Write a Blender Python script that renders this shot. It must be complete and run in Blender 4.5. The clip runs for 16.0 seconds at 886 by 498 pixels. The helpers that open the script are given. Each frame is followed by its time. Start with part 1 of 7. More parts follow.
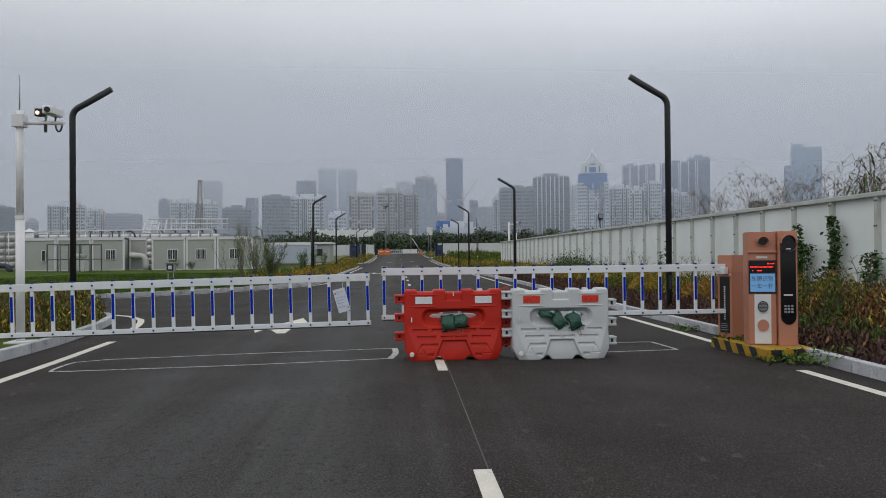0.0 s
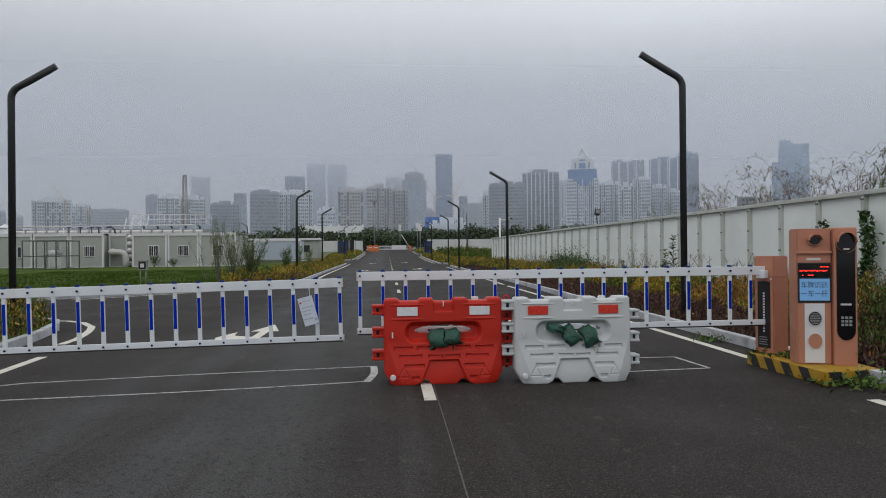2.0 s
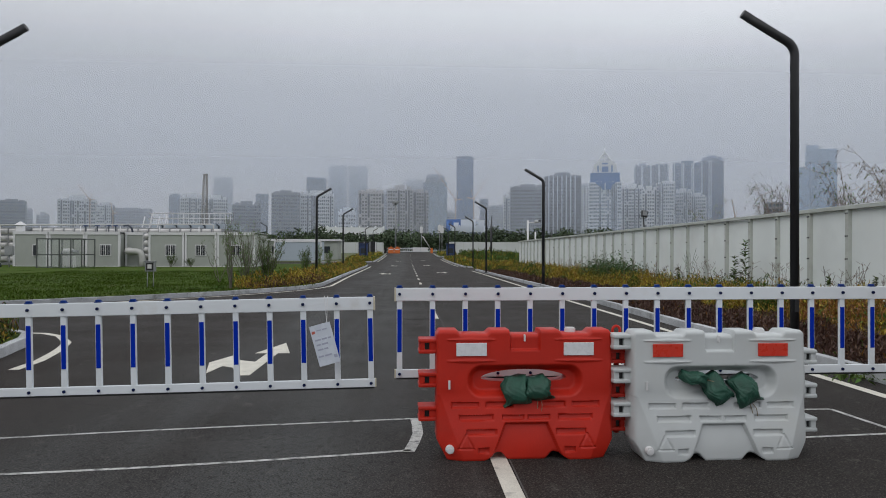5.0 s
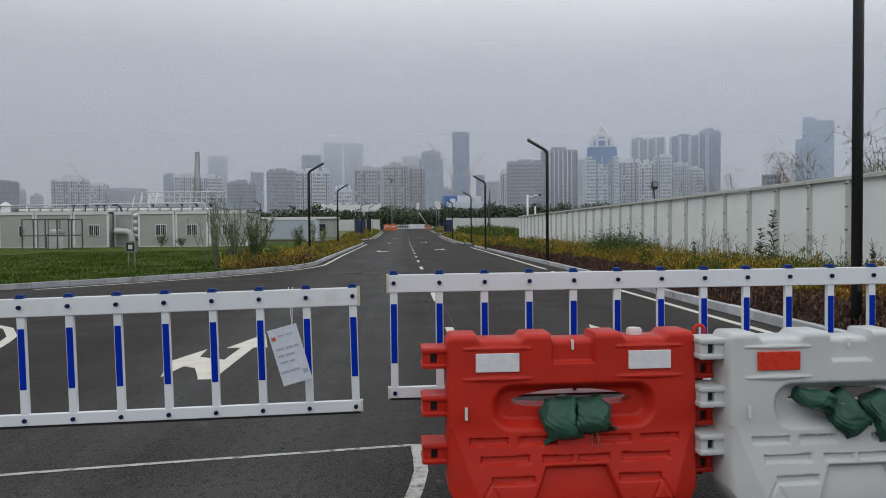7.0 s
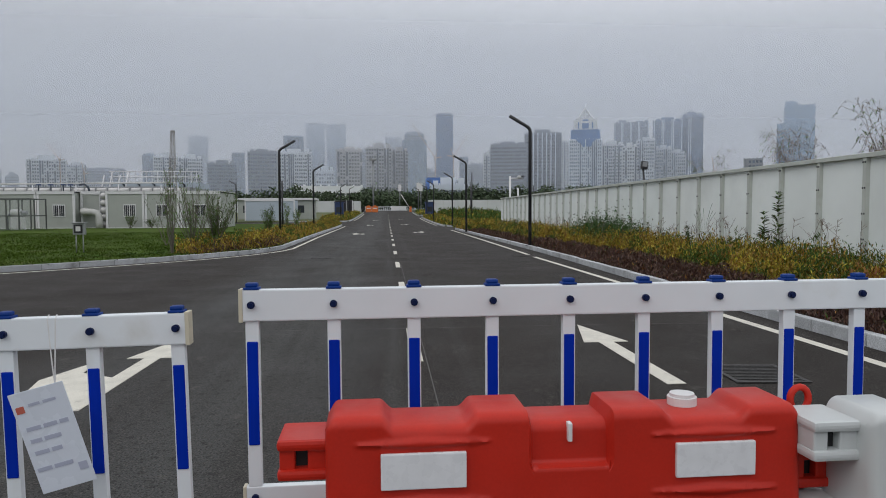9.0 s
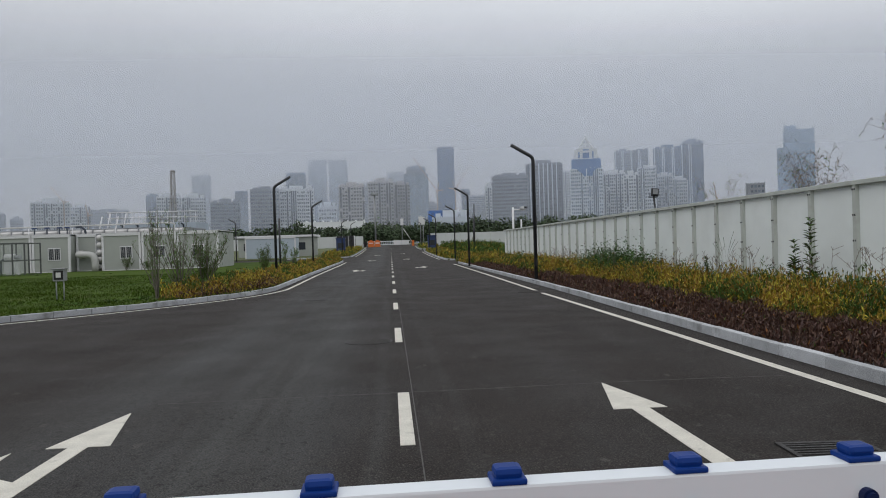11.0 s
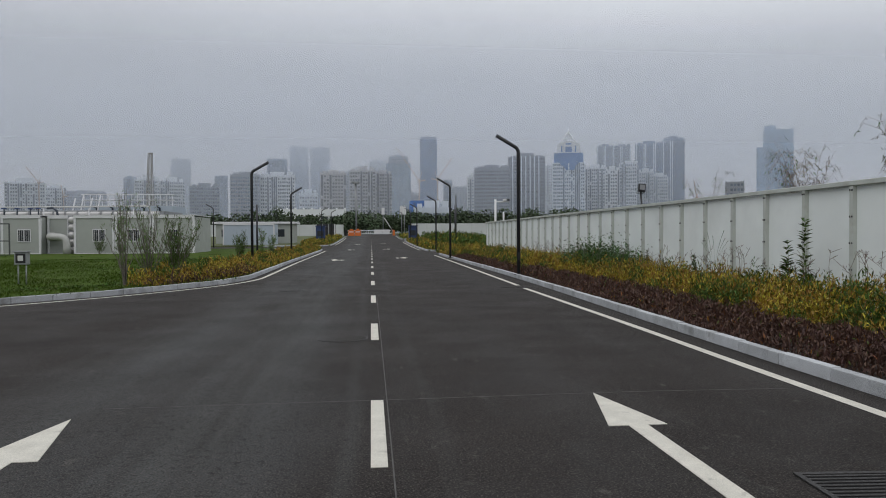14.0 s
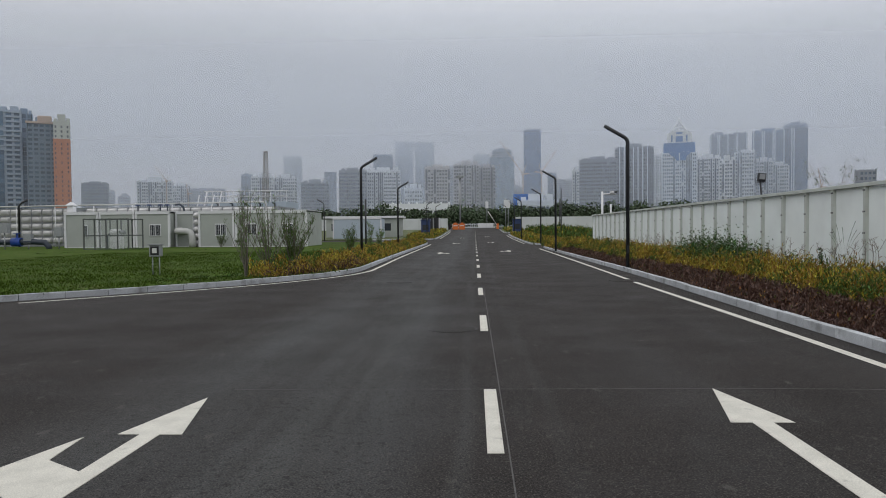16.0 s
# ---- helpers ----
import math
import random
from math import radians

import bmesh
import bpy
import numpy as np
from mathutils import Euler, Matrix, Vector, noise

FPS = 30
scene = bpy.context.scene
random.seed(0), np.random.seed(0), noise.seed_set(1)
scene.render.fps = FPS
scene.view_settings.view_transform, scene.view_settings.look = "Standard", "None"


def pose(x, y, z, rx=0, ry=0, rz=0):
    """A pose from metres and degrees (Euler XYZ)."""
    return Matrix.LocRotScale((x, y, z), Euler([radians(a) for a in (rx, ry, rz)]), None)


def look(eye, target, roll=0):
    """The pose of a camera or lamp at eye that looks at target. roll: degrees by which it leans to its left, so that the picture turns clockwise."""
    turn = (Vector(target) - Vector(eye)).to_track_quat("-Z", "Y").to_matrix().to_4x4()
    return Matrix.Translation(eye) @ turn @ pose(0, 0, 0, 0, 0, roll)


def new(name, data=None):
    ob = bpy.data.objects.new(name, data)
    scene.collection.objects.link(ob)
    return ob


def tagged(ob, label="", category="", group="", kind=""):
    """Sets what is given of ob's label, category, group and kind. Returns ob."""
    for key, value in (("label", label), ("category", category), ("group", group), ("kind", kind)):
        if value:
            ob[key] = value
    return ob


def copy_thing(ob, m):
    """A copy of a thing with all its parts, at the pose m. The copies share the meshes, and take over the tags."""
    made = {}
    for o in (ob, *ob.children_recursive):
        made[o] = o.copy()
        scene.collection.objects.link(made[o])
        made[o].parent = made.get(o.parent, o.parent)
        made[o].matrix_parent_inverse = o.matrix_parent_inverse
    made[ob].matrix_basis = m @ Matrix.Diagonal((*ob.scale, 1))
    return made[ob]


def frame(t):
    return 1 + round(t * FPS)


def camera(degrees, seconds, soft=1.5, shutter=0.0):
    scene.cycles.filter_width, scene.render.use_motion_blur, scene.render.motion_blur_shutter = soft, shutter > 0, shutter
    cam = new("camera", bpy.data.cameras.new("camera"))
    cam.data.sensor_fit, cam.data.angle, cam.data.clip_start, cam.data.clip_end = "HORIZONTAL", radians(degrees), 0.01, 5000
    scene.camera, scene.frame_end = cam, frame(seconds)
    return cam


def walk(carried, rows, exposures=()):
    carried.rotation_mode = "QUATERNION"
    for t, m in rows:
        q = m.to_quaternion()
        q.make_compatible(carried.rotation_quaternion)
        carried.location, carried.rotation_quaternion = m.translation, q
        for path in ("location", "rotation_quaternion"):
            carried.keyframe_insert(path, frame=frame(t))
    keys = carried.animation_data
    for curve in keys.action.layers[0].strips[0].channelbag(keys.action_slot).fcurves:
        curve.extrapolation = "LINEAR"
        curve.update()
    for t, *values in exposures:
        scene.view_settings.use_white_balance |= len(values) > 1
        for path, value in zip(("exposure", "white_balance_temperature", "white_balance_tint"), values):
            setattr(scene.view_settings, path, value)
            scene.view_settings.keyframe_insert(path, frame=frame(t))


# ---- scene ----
cam = camera(64.9, 16.0, soft=1.0)
PATH = [
    (0, (-0.56, 2.088, 1.431), (-0.43, 4.084, 1.448), -0.5),
    (0.5, (-0.518, 2.505, 1.475), (-0.371, 4.5, 1.491), -0.5),
    (1, (-0.418, 2.927, 1.469), (-0.267, 4.922, 1.483), -0.6),
    (1.5, (-0.42, 3.331, 1.475), (-0.276, 5.326, 1.486), -0.6),
    (2, (-0.431, 3.755, 1.493), (-0.271, 5.749, 1.498), -0.5),
    (2.5, (-0.432, 4.21, 1.5), (-0.295, 6.205, 1.496), -0.7),
    (3, (-0.538, 4.656, 1.48), (-0.425, 6.653, 1.47), -0.9),
    (3.5, (-0.591, 5.073, 1.513), (-0.465, 7.069, 1.496), -1.2),
    (4, (-0.593, 5.512, 1.539), (-0.478, 7.508, 1.525), -0.9),
    (4.2, (-0.618, 5.695, 1.548), (-0.522, 7.693, 1.561), -0.0),
    (6.5, (-0.728, 7.531, 1.503), (-0.613, 9.527, 1.494), 0.0),
    (7, (-0.694, 7.97, 1.512), (-0.582, 9.967, 1.457), -0.5),
    (7.5, (-0.633, 8.437, 1.532), (-0.499, 10.432, 1.473), -0.3),
    (8, (-0.496, 8.875, 1.505), (-0.34, 10.868, 1.437), -0.1),
    (10.3, (-0.189, 10.709, 1.514), (-0.031, 12.698, 1.373), -0.5),
    (10.5, (-0.168, 10.822, 1.53), (0.0, 12.825, 1.399), -0.9),
    (11, (-0.103, 11.130, 1.599), (0.048, 13.135, 1.586), -1.7),
    (11.5, (-0.127, 11.425, 1.574), (-0.01, 13.421, 1.561), -1.5),
    (12, (-0.158, 11.658, 1.585), (-0.019, 13.653, 1.569), -1.2),
    (12.5, (-0.144, 11.754, 1.65), (0.01, 13.748, 1.632), -0.7),
    (13, (-0.112, 11.784, 1.644), (0.058, 13.777, 1.618), -0.6),
    (13.5, (-0.069, 11.806, 1.639), (0.118, 13.797, 1.603), -0.4),
    (14, (-0.058, 11.814, 1.637), (0.147, 13.803, 1.596), -0.3),
    (14.5, (-0.053, 11.81, 1.636), (0.168, 13.797, 1.591), -0.3),
    (15, (-0.06, 11.79, 1.639), (0.172, 13.776, 1.592), -0.2),
    (15.5, (-0.108, 11.774, 1.62), (0.033, 13.768, 1.57), -0.2),
    (16, (-0.152, 11.745, 1.612), (-0.243, 13.742, 1.555), -0.5),
]
walk(cam, [(t, look(eye, target, roll)) for t, eye, target, roll in PATH],
     exposures=[(0.0, -0.05), (4.2, -0.06), (6.5, 0.03), (8.2, 0.02), (10.5, 0.05), (11.0, -0.06), (12.2, -0.2), (14.5, -0.05), (16.0, -0.02)])

# ---------------------------------------------------------------- world and light
SKY_STRENGTH = 1.0
world = bpy.data.worlds.new("overcast_sky")
scene.world = world
world.use_nodes = True
wn, wl = world.node_tree.nodes, world.node_tree.links
wn.clear()
w_out, w_bg = wn.new("ShaderNodeOutputWorld"), wn.new("ShaderNodeBackground")
w_sky = wn.new("ShaderNodeTexSky")
w_sky.sky_type, w_sky.sun_disc = "NISHITA", False
w_sky.sun_elevation, w_sky.sun_rotation = radians(58), radians(200)
w_sky.air_density, w_sky.dust_density = 1.0, 4.0
w_sky_level = wn.new("ShaderNodeVectorMath")
w_sky_level.operation = "SCALE"
w_sky_level.inputs["Scale"].default_value = 0.06
w_co, w_sep = wn.new("ShaderNodeTexCoord"), wn.new("ShaderNodeSeparateXYZ")
w_ramp = wn.new("ShaderNodeValToRGB")
w_ramp.color_ramp.interpolation = "EASE"
cr = w_ramp.color_ramp.elements
cr[0].position, cr[0].color = 0.0, (0.35, 0.362, 0.40, 1)
cr[1].position, cr[1].color = 1.0, (0.92, 0.94, 0.98, 1)
for pos, col in ((0.1, (0.40, 0.415, 0.46, 1)), (0.2, (0.585, 0.605, 0.65, 1)), (0.34, (0.865, 0.89, 0.94, 1))):
    e = cr.new(pos)
    e.color = col
w_map, w_noise, w_cloud = wn.new("ShaderNodeMapping"), wn.new("ShaderNodeTexNoise"), wn.new("ShaderNodeMapRange")
w_map.inputs["Scale"].default_value = (1.0, 1.0, 3.2)
w_noise.inputs["Scale"].default_value, w_noise.inputs["Detail"].default_value = 2.2, 5.0
w_noise.inputs["Roughness"].default_value = 0.5
w_cloud.inputs["To Min"].default_value, w_cloud.inputs["To Max"].default_value = 0.87, 1.13
w_mul, w_mix = wn.new("ShaderNodeVectorMath"), wn.new("ShaderNodeMix")
w_mul.operation = "SCALE"
w_mix.data_type = "RGBA"
w_mix.inputs["Factor"].default_value = 0.06
wl.new(w_co.outputs["Generated"], w_sep.inputs[0])
wl.new(w_sep.outputs["Z"], w_ramp.inputs["Fac"])
wl.new(w_co.outputs["Generated"], w_map.inputs["Vector"])
wl.new(w_map.outputs[0], w_noise.inputs["Vector"])
wl.new(w_noise.outputs["Fac"], w_cloud.inputs["Value"])
wl.new(w_ramp.outputs["Color"], w_mul.inputs[0])
w_tilt = wn.new("ShaderNodeMath")
w_tilt.operation, w_tilt.inputs[1].default_value = "MULTIPLY_ADD", 0.2
wl.new(w_sep.outputs["X"], w_tilt.inputs[0])
wl.new(w_cloud.outputs[0], w_tilt.inputs[2])
wl.new(w_tilt.outputs[0], w_mul.inputs["Scale"])
wl.new(w_sky.outputs[0], w_sky_level.inputs[0])
wl.new(w_mul.outputs[0], w_mix.inputs["A"])
wl.new(w_sky_level.outputs[0], w_mix.inputs["B"])
wl.new(w_mix.outputs["Result"], w_bg.inputs["Color"])
w_bg.inputs["Strength"].default_value = SKY_STRENGTH
wl.new(w_bg.outputs[0], w_out.inputs[0])

sun = new("sun", bpy.data.lights.new("sun", "SUN"))
sun.data.energy, sun.data.angle, sun.data.color = 0.5, radians(40), (1.0, 0.985, 0.97)
sun.matrix_world = look((-20, -8, 26), (0, 10, 0))

# ---------------------------------------------------------------- materials


def material(name, colour, rough=0.6, metal=0.0, vary=0.0, scale=8.0, fine=0.0, fine_scale=120.0, bump=0.0, bump_scale=60.0,
             per="", spec=0.5, stain=None, stain_scale=1.2, stain_at=(0.55, 0.75), hue=0.0, coat=0.0):
    """A surface with a base colour, patchy variation at two scales, relief, and stains where asked."""
    m = bpy.data.materials.new(name)
    m.use_nodes = True
    n, l = m.node_tree.nodes, m.node_tree.links
    b = n["Principled BSDF"]
    b.inputs["Roughness"].default_value, b.inputs["Metallic"].default_value = rough, metal
    b.inputs["Specular IOR Level"].default_value = spec
    b.inputs["Coat Weight"].default_value = coat
    co = n.new("ShaderNodeNewGeometry").outputs["Position"]
    last = n.new("ShaderNodeRGB")
    last.outputs[0].default_value = (*colour, 1)
    last = last.outputs[0]

    def noise(s, detail=4.0):
        t = n.new("ShaderNodeTexNoise")
        t.inputs["Scale"].default_value, t.inputs["Detail"].default_value = s, detail
        l.new(co, t.inputs["Vector"])
        return t.outputs["Fac"]

    def span(v, lo, hi, a=0.3, z=0.7):
        r = n.new("ShaderNodeMapRange")
        for k, x in (("From Min", a), ("From Max", z), ("To Min", lo), ("To Max", hi)):
            r.inputs[k].default_value = x
        l.new(v, r.inputs["Value"])
        return r.outputs[0]

    def value(c, v, h=None):
        s = n.new("ShaderNodeHueSaturation")
        l.new(v, s.inputs["Value"])
        if h is not None:
            l.new(h, s.inputs["Hue"])
        l.new(c, s.inputs["Color"])
        return s.outputs[0]

    if vary:
        last = value(last, span(noise(scale), 1 - vary, 1 + vary))
    if fine:
        last = value(last, span(noise(fine_scale, 2.0), 1 - fine, 1 + fine))
    if per:
        r = n.new("ShaderNodeObjectInfo").outputs["Random"] if per == "object" else n.new("ShaderNodeNewGeometry").outputs["Random Per Island"]
        amount = 0.14 if per == "object" else 0.4
        last = value(last, span(r, 1 - amount, 1 + amount, 0, 1), span(r, 0.5 - hue, 0.5 + hue, 0, 1) if hue else None)
    if stain:
        x = n.new("ShaderNodeMix")
        x.data_type = "RGBA"
        l.new(span(noise(stain_scale, 6.0), 0, 0.85, *stain_at), x.inputs["Factor"])
        l.new(last, x.inputs["A"])
        x.inputs["B"].default_value = (*stain, 1)
        last = x.outputs["Result"]
    l.new(last, b.inputs["Base Color"])
    if vary or fine:
        l.new(span(noise(scale * 1.7), max(rough - 0.1, 0.02), min(rough + 0.1, 1)), b.inputs["Roughness"])
    if bump:
        u = n.new("ShaderNodeBump")
        u.inputs["Strength"].default_value, u.inputs["Distance"].default_value = bump, 0.01
        l.new(noise(bump_scale, 3.0), u.inputs["Height"])
        l.new(u.outputs[0], b.inputs["Normal"])
    return m


def glow(name, colour, strength):
    m = bpy.data.materials.new(name)
    m.use_nodes = True
    b = m.node_tree.nodes["Principled BSDF"]
    b.inputs["Base Color"].default_value = (*[c * 0.3 for c in colour], 1)
    b.inputs["Emission Color"].default_value = (*colour, 1)
    b.inputs["Emission Strength"].default_value = strength
    return m


def clear_glass(name, tint, opacity):
    m = bpy.data.materials.new(name)
    m.use_nodes = True
    n, l = m.node_tree.nodes, m.node_tree.links
    b, t, x = n["Principled BSDF"], n.new("ShaderNodeBsdfTransparent"), n.new("ShaderNodeMixShader")
    b.inputs["Base Color"].default_value, b.inputs["Roughness"].default_value = (*tint, 1), 0.08
    x.inputs["Fac"].default_value = opacity
    l.new(t.outputs[0], x.inputs[1])
    l.new(b.outputs[0], x.inputs[2])
    l.new(x.outputs[0], n["Material Output"].inputs["Surface"])
    return m


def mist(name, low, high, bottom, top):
    """A flat veil standing in for distance haze: partly clear, thicker higher up where it joins the cloud, lit by the
    sky from both sides.
    """
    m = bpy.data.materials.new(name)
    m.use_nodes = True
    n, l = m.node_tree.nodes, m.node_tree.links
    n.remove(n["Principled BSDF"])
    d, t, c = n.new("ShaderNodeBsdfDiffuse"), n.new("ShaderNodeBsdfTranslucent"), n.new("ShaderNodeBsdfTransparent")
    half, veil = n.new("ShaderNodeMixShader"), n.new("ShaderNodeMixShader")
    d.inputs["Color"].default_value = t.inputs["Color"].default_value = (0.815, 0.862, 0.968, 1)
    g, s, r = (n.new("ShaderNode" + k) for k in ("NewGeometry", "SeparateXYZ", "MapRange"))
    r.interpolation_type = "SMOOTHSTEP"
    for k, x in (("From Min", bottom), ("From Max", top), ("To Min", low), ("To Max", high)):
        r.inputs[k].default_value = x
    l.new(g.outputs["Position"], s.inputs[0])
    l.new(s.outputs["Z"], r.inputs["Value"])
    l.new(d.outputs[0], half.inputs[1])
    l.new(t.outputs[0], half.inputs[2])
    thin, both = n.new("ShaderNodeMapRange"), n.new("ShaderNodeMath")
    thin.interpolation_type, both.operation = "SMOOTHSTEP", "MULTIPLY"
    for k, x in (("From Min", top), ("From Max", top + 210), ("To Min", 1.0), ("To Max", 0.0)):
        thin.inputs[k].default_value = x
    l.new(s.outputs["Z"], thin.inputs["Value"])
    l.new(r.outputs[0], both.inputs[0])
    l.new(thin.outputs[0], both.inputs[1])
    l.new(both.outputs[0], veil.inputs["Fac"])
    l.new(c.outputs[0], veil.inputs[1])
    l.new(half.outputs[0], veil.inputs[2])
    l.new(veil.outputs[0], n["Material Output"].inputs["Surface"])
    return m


def asphalt_material():
    """Worn dark asphalt: pale and dark aggregate specks, long tyre-polished tracks, brownish patches."""
    m = material("asphalt", (0.0275, 0.0228, 0.0202), 0.82, vary=0.2, scale=0.45, fine=0.8, fine_scale=85, bump=1.0, bump_scale=110, spec=0.19)
    n, l = m.node_tree.nodes, m.node_tree.links
    b = n["Principled BSDF"]
    src = b.inputs["Base Color"].links[0].from_socket
    g = n.new("ShaderNodeNewGeometry").outputs["Position"]

    def layer(below, colour, fac):
        x = n.new("ShaderNodeMix")
        x.data_type = "RGBA"
        l.new(fac, x.inputs["Factor"])
        l.new(below, x.inputs["A"])
        x.inputs["B"].default_value = (*colour, 1)
        return x.outputs["Result"]

    def patches(scale, stretch, lo, hi, top, detail=5.0, turn=0.0):
        mp, t, r = (n.new("ShaderNode" + k) for k in ("Mapping", "TexNoise", "MapRange"))
        mp.inputs["Scale"].default_value, mp.inputs["Rotation"].default_value = stretch, (0, 0, radians(turn))
        t.inputs["Scale"].default_value, t.inputs["Detail"].default_value = scale, detail
        for k, v in (("From Min", lo), ("From Max", hi), ("To Min", 0.0), ("To Max", top)):
            r.inputs[k].default_value = v
        l.new(g, mp.inputs["Vector"])
        l.new(mp.outputs[0], t.inputs["Vector"])
        l.new(t.outputs["Fac"], r.inputs["Value"])
        return r.outputs[0]

    src = layer(src, (0.047, 0.046, 0.044), patches(1.0, (0.6, 0.035, 1), 0.47, 0.70, 0.45, 5.0, 4.0))
    src = layer(src, (0.048, 0.048, 0.046), patches(2.2, (1, 0.35, 1), 0.56, 0.74, 0.45, 7.0))
    src = layer(src, (0.018, 0.017, 0.017), patches(1.1, (1, 0.5, 1), 0.58, 0.75, 0.5, 6.0))
    # the lanes are polished paler along their wheel tracks
    sep = n.new("ShaderNodeSeparateXYZ")
    l.new(g, sep.inputs[0])

    def track(below, x, core, reach, fac, wobble, tone=(0.074, 0.0755, 0.073), streak=(2.2, 0.07, 1)):
        """A pale tyre-polished strip along the road, broken into long streaks."""
        drift, dist, absd, band, wear = (n.new("ShaderNode" + k) for k in ("Math", "Math", "Math", "MapRange", "Math"))
        drift.operation, drift.inputs[1].default_value = "MULTIPLY_ADD", wobble
        l.new(patches(0.12, (1, 1, 1), 0.3, 0.7, 1.0, 3.0), drift.inputs[0])
        l.new(sep.outputs["X"], drift.inputs[2])
        dist.operation, dist.inputs[1].default_value, absd.operation = "ADD", -x - wobble / 2, "ABSOLUTE"
        l.new(drift.outputs[0], dist.inputs[0])
        l.new(dist.outputs[0], absd.inputs[0])
        band.interpolation_type = "SMOOTHSTEP"
        for k, v in (("From Min", core), ("From Max", reach), ("To Min", 1.0), ("To Max", 0.0)):
            band.inputs[k].default_value = v
        l.new(absd.outputs[0], band.inputs["Value"])
        wear.operation = "MULTIPLY"
        l.new(band.outputs[0], wear.inputs[0])
        l.new(patches(3.0, streak, 0.30, 0.66, fac, 6.0), wear.inputs[1])
        return layer(below, tone, wear.outputs[0])

    src = track(src, -2.1, 0.7, 2.3, 0.85, 0.6, (0.078, 0.081, 0.082), (0.5, 0.05, 1))
    src = track(src, -1.5, 0.1, 0.85, 0.85, 0.5)
    src = track(src, -3.1, 0.1, 1.3, 0.5, 0.8)
    src = track(src, -0.25, 0.02, 0.14, 0.5, 0.15)
    src = track(src, 0.45, 0.02, 0.16, 0.3, 0.2)
    src = layer(src, (0.066, 0.060, 0.055), patches(21.0, (1, 1, 1), 0.52, 0.68, 0.4, 6.0))
    src = layer(src, (0.012, 0.0115, 0.011), patches(17.0, (1, 0.8, 1), 0.53, 0.68, 0.6, 6.0))
    src = layer(src, (0.115, 0.11, 0.098), patches(7.0, (1, 0.6, 1), 0.63, 0.72, 0.5, 9.0, 25.0))
    src = layer(src, (0.14, 0.127, 0.112), patches(62.0, (1, 1, 1), 0.54, 0.64, 0.55, 3.0))
    src = layer(src, (0.009, 0.009, 0.009), patches(75.0, (1, 1, 1), 0.52, 0.61, 0.75, 3.0))
    l.new(src, b.inputs["Base Color"])
    return m


ASPHALT = asphalt_material()
PAINT = material("road_paint", (0.62, 0.595, 0.52), 0.7, vary=0.09, scale=5, fine=0.14, bump=0.3, bump_scale=150, stain=(0.2, 0.19, 0.18), stain_scale=7, stain_at=(0.63, 0.80))
OLD_PAINT = material("worn_road_paint", (0.46, 0.46, 0.44), 0.8, vary=0.2, scale=6, fine=0.25, stain=(0.09, 0.09, 0.09), stain_scale=14, stain_at=(0.5, 0.68))
CRACK = material("crack_filler", (0.082, 0.078, 0.074), 0.8, vary=0.2)
KERB = material("kerb_granite", (0.44, 0.455, 0.47), 0.75, vary=0.12, scale=3, fine=0.34, fine_scale=95, bump=0.25, per="object", stain=(0.16, 0.16, 0.15), stain_scale=2.2)
EARTH = material("earth", (0.045, 0.033, 0.026), 0.95, vary=0.3, scale=2, fine=0.35, fine_scale=40, bump=0.8, bump_scale=25)
LAWN = material("lawn", (0.052, 0.086, 0.011), 0.95, spec=0.08, vary=0.22, scale=0.5, fine=0.35, fine_scale=26, bump=0.9, bump_scale=30, stain=(0.11, 0.10, 0.035), stain_scale=0.8, stain_at=(0.55, 0.8))
FIELD = material("rough_grass", (0.085, 0.10, 0.035), 0.95, vary=0.3, scale=0.2, fine=0.3, fine_scale=8)
BLADE = material("grass_blades", (0.054, 0.09, 0.011), 0.85, spec=0.08, per="island", hue=0.012)
YELLOW_LEAF = material("yellow_hedge_leaves", (0.33, 0.225, 0.03), 0.5, spec=0.3, per="island", hue=0.04, vary=0.25, scale=1.2)
GREEN_LEAF = material("green_hedge_leaves", (0.07, 0.115, 0.022), 0.65, spec=0.2, per="island", hue=0.03)
RED_LEAF = material("dry_red_shrub_leaves", (0.085, 0.042, 0.03), 0.5, spec=0.35, per="island", hue=0.02)
ORANGE_LEAF = material("orange_hedge_leaves", (0.28, 0.115, 0.025), 0.6, per="island", hue=0.02)
VINE_LEAF = material("vine_leaves", (0.052, 0.105, 0.025), 0.6, spec=0.25, per="island", hue=0.02)
WILLOW_LEAF = material("sapling_leaves", (0.10, 0.175, 0.035), 0.65, spec=0.2, per="island", hue=0.02)
DRY_STEM = material("dry_stems", (0.15, 0.115, 0.09), 0.85, per="island", hue=0.02)
BARK = material("bark", (0.13, 0.115, 0.095), 0.9, vary=0.3, scale=12)
WOODS = material("far_foliage", (0.05, 0.075, 0.035), 0.9, per="island", hue=0.02, vary=0.2, scale=0.05)
HOARDING = material("hoarding_sheet", (0.80, 0.845, 0.83), 0.5, vary=0.05, scale=0.8, fine=0.02, stain=(0.64, 0.675, 0.655), stain_scale=0.7, stain_at=(0.52, 0.9))
HOARDING_POST = material("hoarding_post", (0.50, 0.53, 0.49), 0.5, vary=0.08, scale=2, stain=(0.4, 0.4, 0.36), stain_scale=3)
BOLT_DARK = material("dark_bolt", (0.05, 0.05, 0.055), 0.5, 0.4)
GATE_WHITE = material("white_gate_enamel", (0.72, 0.76, 0.79), 0.4, spec=0.3, vary=0.03, scale=4, stain=(0.55, 0.54, 0.50), stain_scale=4, stain_at=(0.62, 0.85))
GATE_CREAM = material("cream_end_cap", (0.58, 0.54, 0.42), 0.5, vary=0.05)
